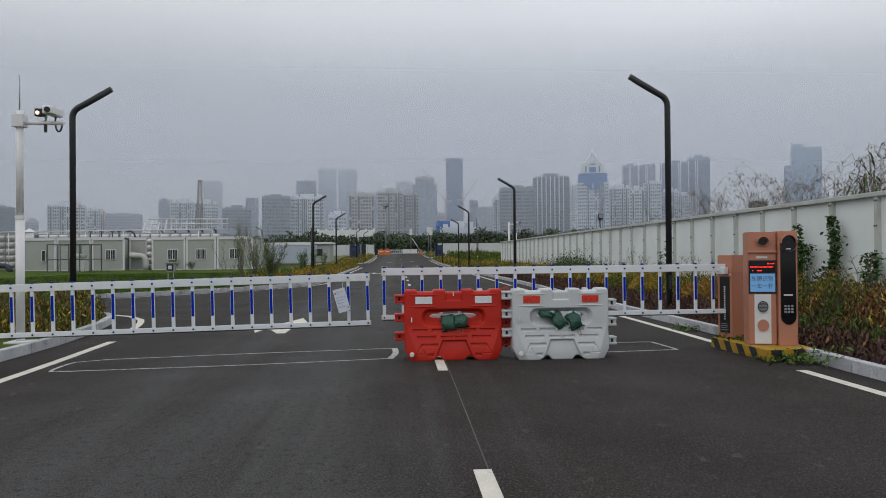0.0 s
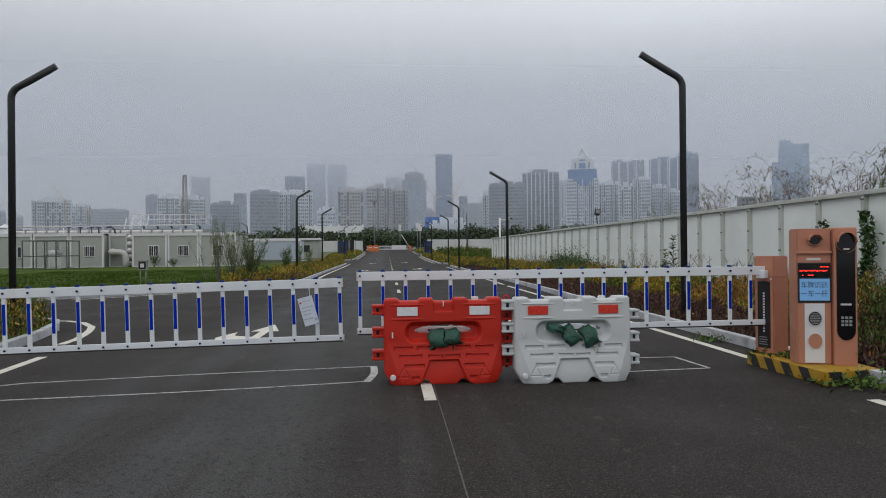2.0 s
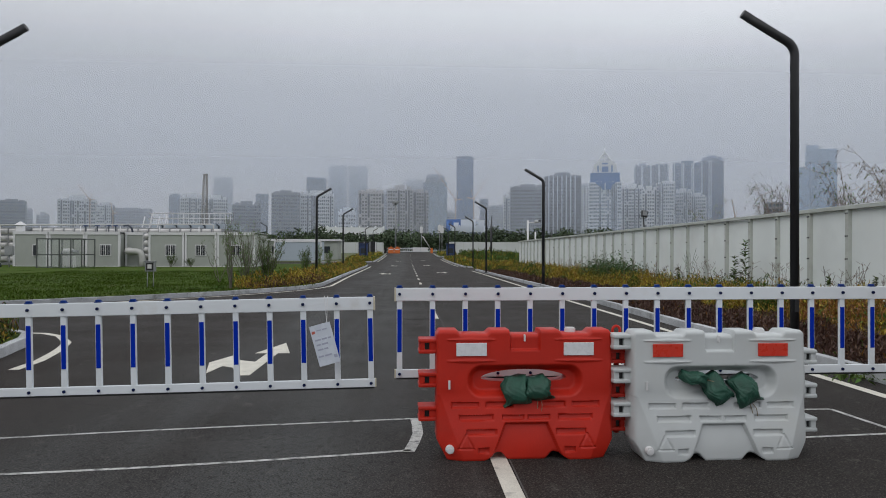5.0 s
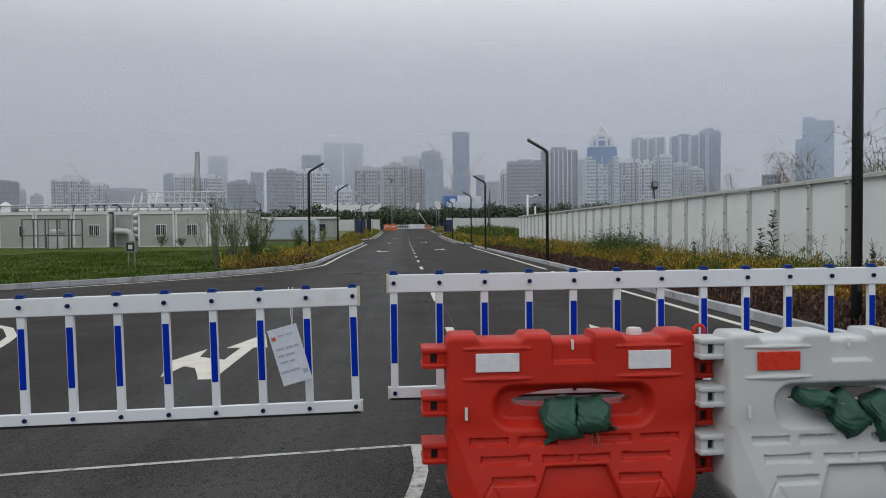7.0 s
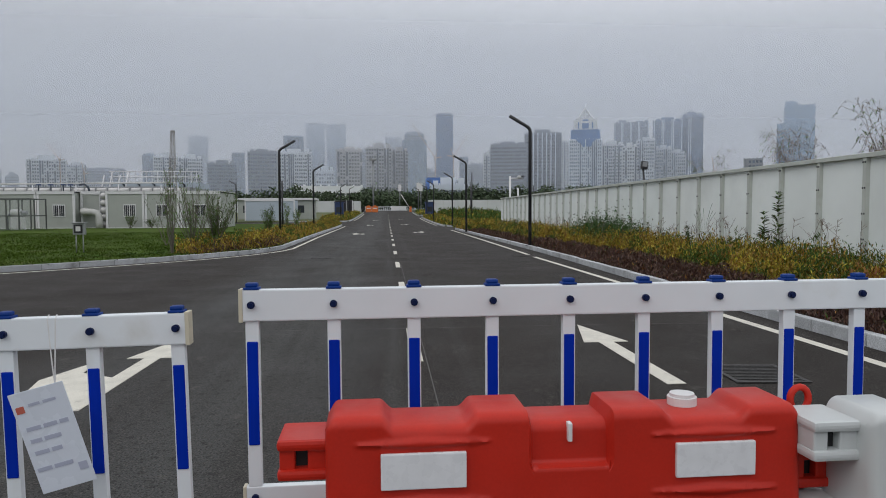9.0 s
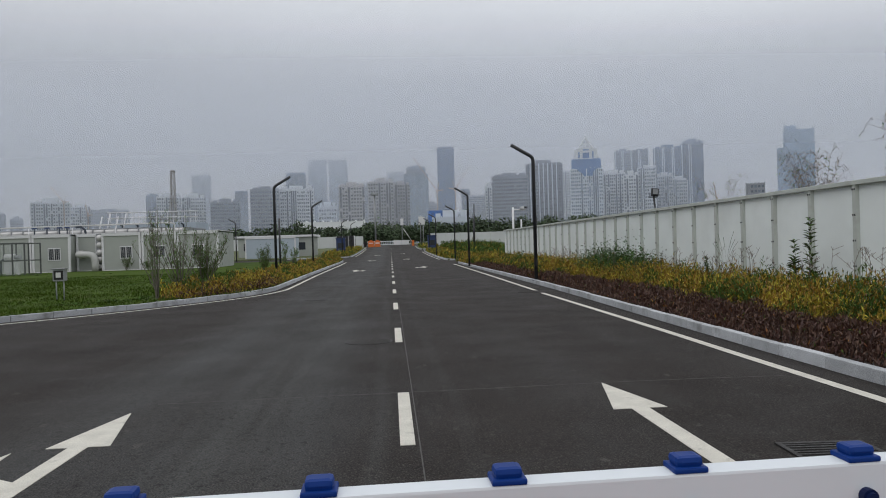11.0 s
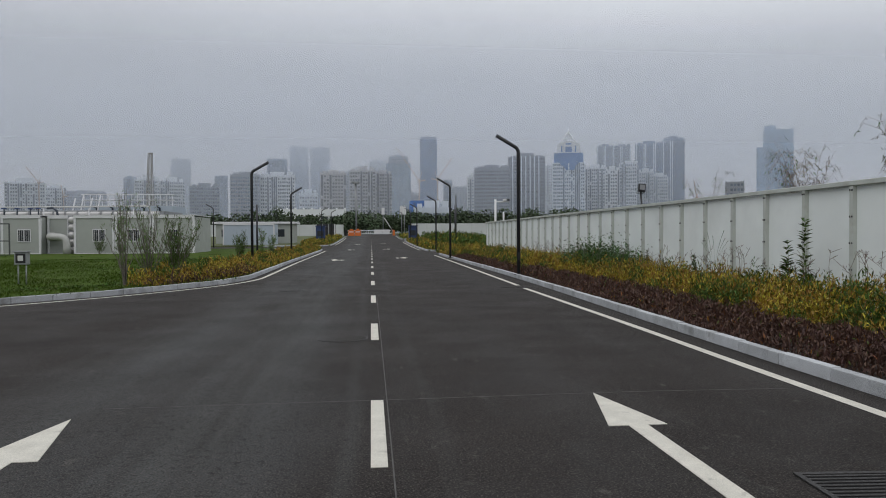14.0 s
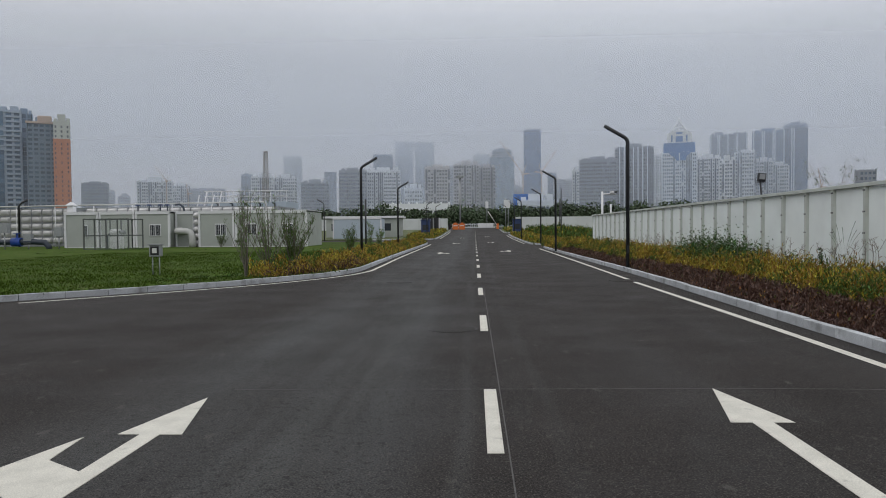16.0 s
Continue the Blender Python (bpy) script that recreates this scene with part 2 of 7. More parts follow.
GATE_BLUE = material("blue_plastic", (0.0, 0.024, 0.36), 0.55, spec=0.1, vary=0.05)
BOLT_BLUE = material("navy_bolts", (0.004, 0.012, 0.06), 0.5, spec=0.2)
CAP_BLUE = material("dark_blue_caps", (0.004, 0.035, 0.20), 0.5, spec=0.2)
RED_PLASTIC = material("red_barrier_plastic", (0.47, 0.021, 0.010), 0.45, spec=0.3, vary=0.08, scale=4, fine=0.04, stain=(0.30, 0.03, 0.02), stain_scale=2.5, stain_at=(0.6, 0.85))
WHITE_PLASTIC = material("white_barrier_plastic", (0.52, 0.545, 0.545), 0.42, vary=0.03, scale=4, stain=(0.5, 0.51, 0.49), stain_scale=2.5, stain_at=(0.58, 0.85))
REFLECT_WHITE = material("white_reflector", (0.72, 0.73, 0.75), 0.3, vary=0.05, scale=20)
REFLECT_RED = material("red_reflector", (0.62, 0.04, 0.02), 0.3, vary=0.05, scale=20)
BAG_GREEN = material("green_sandbag_weave", (0.014, 0.075, 0.048), 0.5, vary=0.2, scale=14, fine=0.15, fine_scale=300, bump=0.5, bump_scale=180)
CORD = material("tie_cord", (0.25, 0.2, 0.13), 0.9)
LAMP_BLACK = material("charcoal_lamp_enamel", (0.018, 0.019, 0.022), 0.5, vary=0.1, scale=3)
COPPER = material("copper_pink_enamel", (0.46, 0.20, 0.125), 0.42, vary=0.05, scale=3, fine=0.04, fine_scale=200, stain=(0.36, 0.17, 0.11), stain_scale=2, stain_at=(0.6, 0.85))
BLACK_GLASS = material("black_glass", (0.008, 0.008, 0.01), 0.08)
BLACK_PANEL = material("black_panel", (0.012, 0.012, 0.013), 0.4)
PANEL_WHITE = material("white_panel", (0.68, 0.68, 0.68), 0.45, vary=0.03)
GREY_METAL = material("grey_metal", (0.30, 0.31, 0.32), 0.5, 0.3, vary=0.1)
SILVER = material("silver_print", (0.62, 0.62, 0.6), 0.4)
SCREEN_BLUE = glow("lit_lcd_blue", (0.14, 0.33, 0.60), 0.6)
LED_RED = glow("lit_led_red", (1.0, 0.03, 0.02), 1.6)
LCD_INK = material("lcd_ink", (0.03, 0.05, 0.09), 0.6)
STRIPE_YELLOW = material("yellow_kerb_paint", (0.38, 0.22, 0.012), 0.7, vary=0.12, scale=6, stain=(0.22, 0.15, 0.04), stain_scale=5)
STRIPE_BLACK = material("black_kerb_paint", (0.02, 0.02, 0.02), 0.7, vary=0.2, scale=6)
POLE_WHITE = material("white_pole_enamel", (0.72, 0.72, 0.72), 0.4, vary=0.04)
FENCE_GREEN = material("dark_green_enamel", (0.012, 0.06, 0.045), 0.5)
CABIN_WALL = material("cabin_panel", (0.36, 0.38, 0.35), 0.6, vary=0.04, scale=1.2, stain=(0.31, 0.32, 0.29), stain_scale=0.8, stain_at=(0.6, 0.9))
CABIN_FRAME = material("white_cabin_frame", (0.68, 0.68, 0.69), 0.5, vary=0.03)
CABIN_BLUE_GREY = material("pale_blue_cabin_panel", (0.40, 0.46, 0.52), 0.6, vary=0.03)
DARK_GLASS = material("dark_window_glass", (0.035, 0.04, 0.045), 0.12)
TANK_STEEL = material("tank_panel_steel", (0.54, 0.53, 0.52), 0.38, 0.35, vary=0.06, scale=1.0)
PIPE_GREY = material("insulated_pipe", (0.45, 0.45, 0.43), 0.5, 0.1, vary=0.06, scale=2)
VALVE_BLUE = material("blue_valve_enamel", (0.015, 0.06, 0.30), 0.4)
PIPE_DARK = material("dark_pipe", (0.02, 0.03, 0.045), 0.5)
CAGE_GREY = material("cage_frame", (0.085, 0.092, 0.088), 0.5, 0.2)
CAGE_GLASS = clear_glass("cage_glazing", (0.45, 0.5, 0.48), 0.14)
IRON = material("cast_iron", (0.04, 0.038, 0.037), 0.6, 0.5, vary=0.2, scale=20, bump=0.4)
PAPER = material("laminated_paper", (0.66, 0.71, 0.79), 0.25, vary=0.02)
INK_BLUE = material("blue_grey_ink", (0.40, 0.43, 0.54), 0.6)
INK_RED = material("red_ink", (0.5, 0.12, 0.08), 0.6)
ORANGE_SIGN = material("orange_barrier_plastic", (0.66, 0.16, 0.03), 0.5, vary=0.05)
NAVY = material("navy_booth_panel", (0.015, 0.035, 0.11), 0.5)
WALL_WHITE = material("site_wall_sheet", (0.55, 0.57, 0.57), 0.6, vary=0.06, scale=0.3)
CRANE = material("crane_lattice", (0.34, 0.25, 0.20), 0.6)
LATTICE = material("mast_lattice", (0.24, 0.225, 0.21), 0.6)
FOG_LAMP = glow("lit_warm_lamp", (1.0, 0.62, 0.28), 4.0)

# ---------------------------------------------------------------- mesh helpers


def part(name, bm, mat, parent=None, label="", at=None, smooth=False):
    me = bpy.data.meshes.new(name)
    if isinstance(bm, bpy.types.Mesh):
        me = bm
    else:
        bm.to_mesh(me)
        bm.free()
    if mat and not me.materials:
        me.materials.append(mat)
    if smooth:
        me.polygons.foreach_set("use_smooth", [True] * len(me.polygons))
    ob = new(name, me)
    if at is not None:
        ob.matrix_basis = at
    if parent:
        ob.parent = parent
    if label:
        ob["label"] = label
    return ob


def thing(name, m, label, category, group=""):
    ob = new(name)
    ob.empty_display_size = 0.1
    ob.matrix_basis = m
    return tagged(ob, label, category, group)


def setting(ob, label="", category=""):
    return tagged(ob, label, category, kind="structure")


def box(x0, x1, y0, y1, z0, z1, bevel=0.0, bm=None, segments=2):
    """A box between two corners, its edges rounded off."""
    own = bmesh.new()
    bmesh.ops.create_cube(own, size=1.0)
    for v in own.verts:
        v.co = Vector(((x0 + x1) / 2 + v.co.x * (x1 - x0), (y0 + y1) / 2 + v.co.y * (y1 - y0), (z0 + z1) / 2 + v.co.z * (z1 - z0)))
    if bevel:
        bmesh.ops.bevel(own, geom=own.edges[:], offset=bevel, segments=segments, affect="EDGES", profile=0.6)
    return merge(bm, own)


def merge(bm, own):
    if bm is None:
        return own
    me = bpy.data.meshes.new("joint")
    own.to_mesh(me)
    own.free()
    bm.from_mesh(me)
    bpy.data.meshes.remove(me)
    return bm


def rod(points, radius, sides=8, bm=None, caps=True, end_radius=None):
    """A round bar along points."""
    own = bmesh.new() if bm is None else bm
    pts = [Vector(p) for p in points]
    rings = []
    up = None
    for i, p in enumerate(pts):
        d = (pts[min(i + 1, len(pts) - 1)] - pts[max(i - 1, 0)]).normalized()
        if up is None:
            up = d.orthogonal().normalized()
        up = (up - d * up.dot(d)).normalized()
        side = d.cross(up)
        r = radius if end_radius is None else radius + (end_radius - radius) * i / (len(pts) - 1)
        rings.append([own.verts.new(p + r * (math.cos(a) * up + math.sin(a) * side)) for a in [2 * math.pi * k / sides for k in range(sides)]])
    for a, b in zip(rings, rings[1:]):
        for k in range(sides):
            f = own.faces.new((a[k], a[(k + 1) % sides], b[(k + 1) % sides], b[k]))
            f.smooth = sides > 5
    if caps:
        own.faces.new(rings[0][::-1])
        own.faces.new(rings[-1])
    return own


def disc(x, y, z, radius, depth, axis="y", sides=16, bm=None, dome=0.0):
    """A short drum about an axis, its outer face at the low end of y (or the high end of z)."""
    own = bmesh.new()
    bmesh.ops.create_cone(own, cap_ends=True, segments=sides, radius1=radius, radius2=radius * (1 - dome), depth=depth)
    turn = Matrix.Rotation(radians(90), 4, "X") if axis == "y" else Matrix.Rotation(radians(90), 4, "Y") if axis == "x" else Matrix.Identity(4)
    bmesh.ops.transform(own, matrix=Matrix.Translation((x, y, z)) @ turn, verts=own.verts[:])
    return merge(bm, own)


def prism(outline, low, high, bm=None, bevel=0.0, axis="z"):
    """A flat outline (x, y) raised from low to high; axis y: an outline (x, z) from y = low to y = high."""
    own = bmesh.new()
    if axis == "z":
        vs = [own.verts.new((x, y, low)) for x, y in outline]
        way = Vector((0, 0, high - low))
    else:
        vs = [own.verts.new((x, low, z)) for x, z in outline]
        way = Vector((0, high - low, 0))
    f = own.faces.new(vs)
    top = bmesh.ops.extrude_face_region(own, geom=[f])["geom"]
    bmesh.ops.translate(own, vec=way, verts=[v for v in top if isinstance(v, bmesh.types.BMVert)])
    bmesh.ops.recalc_face_normals(own, faces=own.faces[:])
    if bevel:
        bmesh.ops.bevel(own, geom=own.edges[:], offset=bevel, segments=2, affect="EDGES")
    return merge(bm, own)


def raw_mesh(name, verts, faces, mats, indices=None, smooth=False):
    """A mesh from arrays of vertices and of faces with a fixed number of corners."""
    verts, faces = np.asarray(verts, np.float32), np.asarray(faces, np.int32)
    me = bpy.data.meshes.new(name)
    me.vertices.add(len(verts))
    me.vertices.foreach_set("co", verts.ravel())
    k = faces.shape[1]
    me.loops.add(faces.size)
    me.loops.foreach_set("vertex_index", faces.ravel())
    me.polygons.add(len(faces))
    me.polygons.foreach_set("loop_start", np.arange(0, faces.size, k, dtype=np.int32))
    me.polygons.foreach_set("loop_total", np.full(len(faces), k, np.int32))
    for mat in mats:
        me.materials.append(mat)
    if indices is not None:
        me.polygons.foreach_set("material_index", np.asarray(indices, np.int32))
    if smooth:
        me.polygons.foreach_set("use_smooth", np.ones(len(faces), bool))
    me.update(calc_edges=True)
    me.validate()
    return me


def rise(y):
    """The ground climbs gently towards the far gate."""
    if y < 70:
        return 0.0
    return 1.7e-4 * (min(y, 175) - 70) ** 2 + (max(y - 175, 0)) * 0.004


def smooth_line(points, step=0.8):
    """Points along a Catmull-Rom curve through a plan line."""
    p = [Vector(q) for q in points]
    p = [2 * p[0] - p[1]] + p + [2 * p[-1] - p[-2]]
    out = []
    for a, b, c, d in zip(p, p[1:], p[2:], p[3:]):
        n = max(1, int((c - b).length / step))
        for i in range(n):
            t = i / n
            out.append(0.5 * (2 * b + (c - a) * t + (2 * a - 5 * b + 4 * c - d) * t * t + (3 * b - a - 3 * c + d) * t ** 3))
    out.append(p[-2])
    return out


def even_line(points, step):
    """Points at even steps along a curved plan line."""
    fine = smooth_line(points, 0.1)
    out, left = [fine[0]], step
    for a, b in zip(fine, fine[1:]):
        d = (b - a).length
        while d >= left > 0:
            a = a + (b - a) * (left / d)
            d = (b - a).length
            out.append(a.copy())
            left = step
        left -= d
    return out


def offset(line, d):
    """A plan line moved to its right-hand side by d."""
    out = []
    for i, p in enumerate(line):
        t = (line[min(i + 1, len(line) - 1)] - line[max(i - 1, 0)]).normalized()
        out.append(p + Vector((t.y, -t.x)) * d)
    return out


def ribbon(line, width, z, bm=None, lift=True):
    """A flat band along a plan line."""
    own = bmesh.new() if bm is None else bm
    a, b = offset(line, -width / 2), offset(line, width / 2)
    va = [own.verts.new((p.x, p.y, z + (rise(p.y) if lift else 0))) for p in a]
    vb = [own.verts.new((p.x, p.y, z + (rise(p.y) if lift else 0))) for p in b]
    for i in range(len(line) - 1):
        f = own.faces.new((va[i], vb[i], vb[i + 1], va[i + 1]))
        f.normal_update()
        if f.normal.z < 0:
            f.normal_flip()
    return own


def filled(outline, z, bm=None):
    """A flat sheet inside a plan outline, following the rise of the ground."""
    own = bmesh.new() if bm is None else bm
    vs = [own.verts.new((x, y, z + rise(y))) for x, y in outline]
    f = own.faces.new(vs)
    f.normal_update()
    if f.normal.z < 0:
        f.normal_flip()
    return own

# ---------------------------------------------------------------- ground, road, kerbs
RIGHT_KERB = [(4.45, -14), (4.6, 0), (4.76, 9.4), (4.95, 14), (4.97, 19), (5.06, 24), (5.24, 31), (5.32, 37), (5.36, 52), (5.4, 66), (5.7, 70.5), (6.9, 72.4), (9.5, 73), (20, 73.2)]
LEFT_KERB = [(-40, 15.5), (-24, 20.0), (-16, 23.4), (-11.2, 27.5), (-8.44, 30.35), (-6.62, 32.85), (-5.2, 35.7), (-4.64, 38.3), (-4.62, 41.5), (-4.8, 53), (-5.0, 72), (-5.1, 84), (-5.5, 88.5), (-7.0, 91), (-12, 92)]
NEAR_LEFT_KERB = [(-5.7, -14), (-5.9, 4), (-6.05, 11), (-6.15, 14.2), (-6.6, 17), (-7.15, 18.7), (-8.2, 19.6), (-10.5, 19.3), (-16, 17.0), (-24, 13.8), (-40, 9.5)]
RIGHT_KERB_FAR = [(24, 79.0), (9.5, 78.6), (7, 79.0), (5.8, 80.2), (5.4, 82.5), (5.4, 100), (5.4, 125), (5.8, 128), (7.2, 129.5), (14, 130)]
LEFT_KERB_FAR = [(-14, 104), (-7.4, 104.5), (-5.8, 106), (-5.4, 109), (-5.3, 130), (-5.2, 160)]
RIGHT_KERB_END = [(14, 138), (7, 138.3), (5.5, 140), (5.3, 143), (5.2, 160)]

ys = [-60, -20, 0, 20, 40, 60, 70, 80, 90, 100, 110, 120, 130, 140, 150, 160, 175, 200, 260, 400, 800, 1600, 4500]
gm = bmesh.new()
rows = [[gm.verts.new((x, y, rise(y) - 0.05)) for x in (-3000, -400, -60, -12, 0, 12, 60, 400, 3000)] for y in ys]
for a, b in zip(rows, rows[1:]):
    for i in range(8):
        gm.faces.new((a[i], a[i + 1], b[i + 1], b[i]))
setting(part("ground", gm, FIELD), "rough grassy ground running out to the misty city", "ground")

rm = bmesh.new()
road_ys = [-25, -5, 15, 35, 55, 70, 76, 82, 88, 94, 100, 106, 112, 118, 124, 130, 136, 142, 148, 154, 160, 167, 175, 190]
cols = (-60, -30, -14, -5.6, -1.5, 2.0, 5.6, 12, 26)
grid = [[rm.verts.new((x, y, rise(y))) for x in cols] for y in road_ys]
for j, (a, b) in enumerate(zip(grid, grid[1:])):
    for i in range(len(cols) - 1):
        rm.faces.new((a[i], a[i + 1], b[i + 1], b[i]))
setting(part("road", rm, ASPHALT), "worn dark asphalt road with lighter tyre tracks", "road")


def planted_ground(name, outline, mat, label, height=0.12):
    bm = bmesh.new()
    vs = [bm.verts.new((x, y, height + rise(y))) for x, y in outline]
    f = bm.faces.new(vs)
    low = bmesh.ops.extrude_face_region(bm, geom=[f])["geom"]
    for v in [v for v in low if isinstance(v, bmesh.types.BMVert)]:
        v.co.z -= 0.25
    bmesh.ops.recalc_face_normals(bm, faces=bm.faces[:])
    bmesh.ops.triangulate(bm, faces=bm.faces[:])
    return setting(part(name, bm, mat), label, "ground")


def plan(line, d):
    return [(p.x, p.y) for p in offset(smooth_line(line, 1.0), d)]


planted_ground("planting_bed", plan(RIGHT_KERB, 0.08) + [(26, 60), (26, -14)], EARTH, "dark bare soil bed between kerb and hoarding")
planted_ground("lawn", plan(LEFT_KERB, -0.08) + [(-16, 91.8), (-60, 91), (-60, 12)], LAWN, "mown green lawn with worn yellowish patches")
planted_ground("planting_bed_near_corner", plan(NEAR_LEFT_KERB, -0.08) + [(-60, 4), (-60, -14)], LAWN, "grassy corner bed beside the gate")
planted_ground("planting_bed_far", plan(RIGHT_KERB_FAR, 0.08) + [(30, 130), (30, 79)], FIELD, "rough grassy bed beyond the side road")
planted_ground("lawn_far", plan(LEFT_KERB_FAR, -0.08) + [(-60, 160), (-60, 104)], FIELD, "rough lawn beyond the far side road")
planted_ground("planting_bed_end", plan(RIGHT_KERB_END, -0.08) + [(30, 160), (30, 138)], FIELD, "rough bed beside the far gate")

# lane markings
STEP = 0.005


def marking(name, bm, label, mat=PAINT):
    return setting(part(name, bm, mat), label, "road marking")


dash = bmesh.new()
box(-0.072, 0.05, 0, 2.0, 0, STEP, bm=dash)
dash_mesh = bpy.data.meshes.new("centre_dash")
dash.to_mesh(dash_mesh)
dash.free()
dash_mesh.materials.append(PAINT)
y = -7.3
while y < 158:
    d = part("centre_dash", dash_mesh, None, at=Matrix.Translation((0, y, rise(y + 1) + 0.001)))
    tagged(d, "white painted centre-line dash on the asphalt", "road marking", "centre line dashes", "structure")
    y += 6.0


def edge_line(points, width=0.14):
    return ribbon(smooth_line(points, 0.6), width, STEP)


marking("edge_line_right", edge_line([(4.05, -14), (4.2, 0), (4.27, 8.7), (4.28, 10.2)]), "white painted edge line along the kerb")
marking("edge_line_right", edge_line([(4.46, 12.6), (4.5, 16), (4.52, 20), (4.56, 24), (4.56, 32.5)]), "white painted edge line along the kerb")
marking("edge_line_right", edge_line([(4.6, 33.7), (4.75, 45), (4.9, 60), (4.95, 67)]), "white painted edge line along the kerb")
marking("edge_line_right", edge_line([(5.0, 84), (5.0, 124)]), "white painted edge line along the far kerb")
marking("edge_line_left", edge_line([(-5.0, -14), (-5.1, 5), (-5.2, 10.6), (-5.42, 14.3)]), "white painted edge line along the kerb")
marking("edge_line_corner", edge_line([(-5.8, 15.7), (-5.86, 16.45), (-6.06, 17.3), (-6.45, 18.5), (-7.0, 19.4), (-7.5, 19.85), (-8.1, 20.0)], 0.14), "curved white edge line round the corner")
marking("edge_line_left", edge_line([(-10.6, 27.2), (-8.1, 30.0), (-6.27, 32.55), (-4.85, 35.5), (-4.27, 38.3), (-4.25, 41.5), (-4.45, 53), (-4.6, 72), (-4.7, 84)]), "white edge line along the lawn kerb")
marking("edge_line_left", edge_line([(-5.0, 109), (-4.9, 150)]), "white painted edge line along the far kerb")


def arrow_straight(x, y, name="straight_arrow"):
    bm = bmesh.new()
    outline = [(-0.085, -1.97), (0.085, -1.97), (0.085, 0), (0.26, 0), (0, 1.22), (-0.26, 0), (-0.085, 0)]
    prism([(x + a, y + b) for a, b in outline], rise(y) + 0.001, rise(y) + 0.006, bm)
    return marking(name, bm, "long white straight-ahead arrow painted on the lane")


def arrow_split(x, y, s=1, name="turn_arrow"):
    """Straight-ahead arrow with a turning head."""
    bm = bmesh.new()
    prism([(x + a, y + b) for a, b in [(-0.08, -1.93), (0.08, -1.93), (0.08, 0), (0.26, 0), (0, 1.2), (-0.26, 0), (-0.08, 0)]], rise(y) + 0.001, rise(y) + 0.006, bm)
    turn = [(-0.07, -1.93), (-0.28, -1.32), (-0.44, -1.2), (-0.5, -1.77), (-0.70, -0.9), (-0.49, -0.08), (-0.43, -0.63), (-0.07, -0.86)]
    prism([(x + a * s, y + b) for a, b in turn], rise(y) + 0.001, rise(y) + 0.0065, bm)
    return marking(name, bm, "white straight-and-turn arrow painted on the lane")


arrow_straight(2.2, 17.53)
arrow_split(-2.74, 17.12)
for ax, ay in ((-2.5, 58.8), (2.3, 62.2), (-2.4, 88), (1.9, 90), (-2.2, 112), (2.0, 118)):
    arrow_split(ax, ay, 1 if ax > 0 else -1)

for name, pts, w in (("loop_line", [(-4.7, 11.18), (-2.7, 11.42), (-1.2, 11.68), (-0.66, 11.80)], 0.045), ("loop_line", [(-4.62, 12.17), (-2.85, 12.5), (-0.66, 12.83)], 0.045),
                     ("loop_line", [(2.4, 12.02), (3.56, 12.15)], 0.045), ("loop_line", [(2.9, 13.07), (3.5, 13.07)], 0.045), ("loop_line", [(3.5, 13.07), (3.56, 12.15)], 0.05),
                     ("loop_line", [(-0.62, 12.85), (-0.60, 12.3), (-0.68, 11.75)], 0.09), ("loop_line", [(-4.62, 12.17), (-4.98, 11.95), (-4.95, 11.2), (-4.7, 11.18)], 0.05)):
    marking(name, ribbon(smooth_line(pts, 0.25), w, 0.004), "filled saw-cut line of a vehicle detector loop", OLD_PAINT)
seam = [(-2.6, 18.68), (0.4, 18.72), (2.6, 18.76), (4.3, 18.7)]
marking("crack_line", ribbon(smooth_line(seam, 0.5), 0.013, 0.003), "fine sealed joint across the asphalt", CRACK)
centre_seam = [(0.03, -10), (0.02, 4), (0.06, 10), (0.085, 16), (0.08, 30)]
marking("crack_line", ribbon(smooth_line(centre_seam, 0.5), 0.011, 0.003), "fine sealed joint along the lane centre", CRACK)


def kerb(line, side, name):
    """Granite kerb stones along a plan line; side: where their width lies, to the right (1) or the left (-1)."""
    pts = even_line(line, 1.0)
    root = new(name)
    setting(root, "pale grey granite kerb in one-metre stones", "kerb")
    bm = bmesh.new()
    box(0.006, 0.994, 0, 0.13, -0.06, 0.15, 0.012, bm)
    me = bpy.data.meshes.new("kerb_stone")
    bm.to_mesh(me)
    bm.free()
    me.materials.append(KERB)
    rng = random.Random(len(line))
    for a, b in zip(pts, pts[1:]):
        yaw = math.degrees(math.atan2(b.y - a.y, b.x - a.x))
        z = rise(a.y)
        if side > 0:
            m = pose(b.x, b.y, z + rng.uniform(-0.006, 0.006), 0, 0, yaw + 180 + rng.uniform(-0.4, 0.4))
        else:
            m = pose(a.x, a.y, z + rng.uniform(-0.006, 0.006), 0, 0, yaw + rng.uniform(-0.4, 0.4))
        ob = new("kerb_stone", me)
        ob.matrix_basis = m
        ob.parent = root
    return root


for line, side, name in ((RIGHT_KERB, 1, "kerb_right"), (LEFT_KERB, -1, "kerb_lawn"), (NEAR_LEFT_KERB, -1, "kerb_near_corner"), (RIGHT_KERB_FAR, 1, "kerb_far_right"),
                         (LEFT_KERB_FAR, -1, "kerb_far_left"), (RIGHT_KERB_END, -1, "kerb_end_right")):
    kerb(line, side, name)

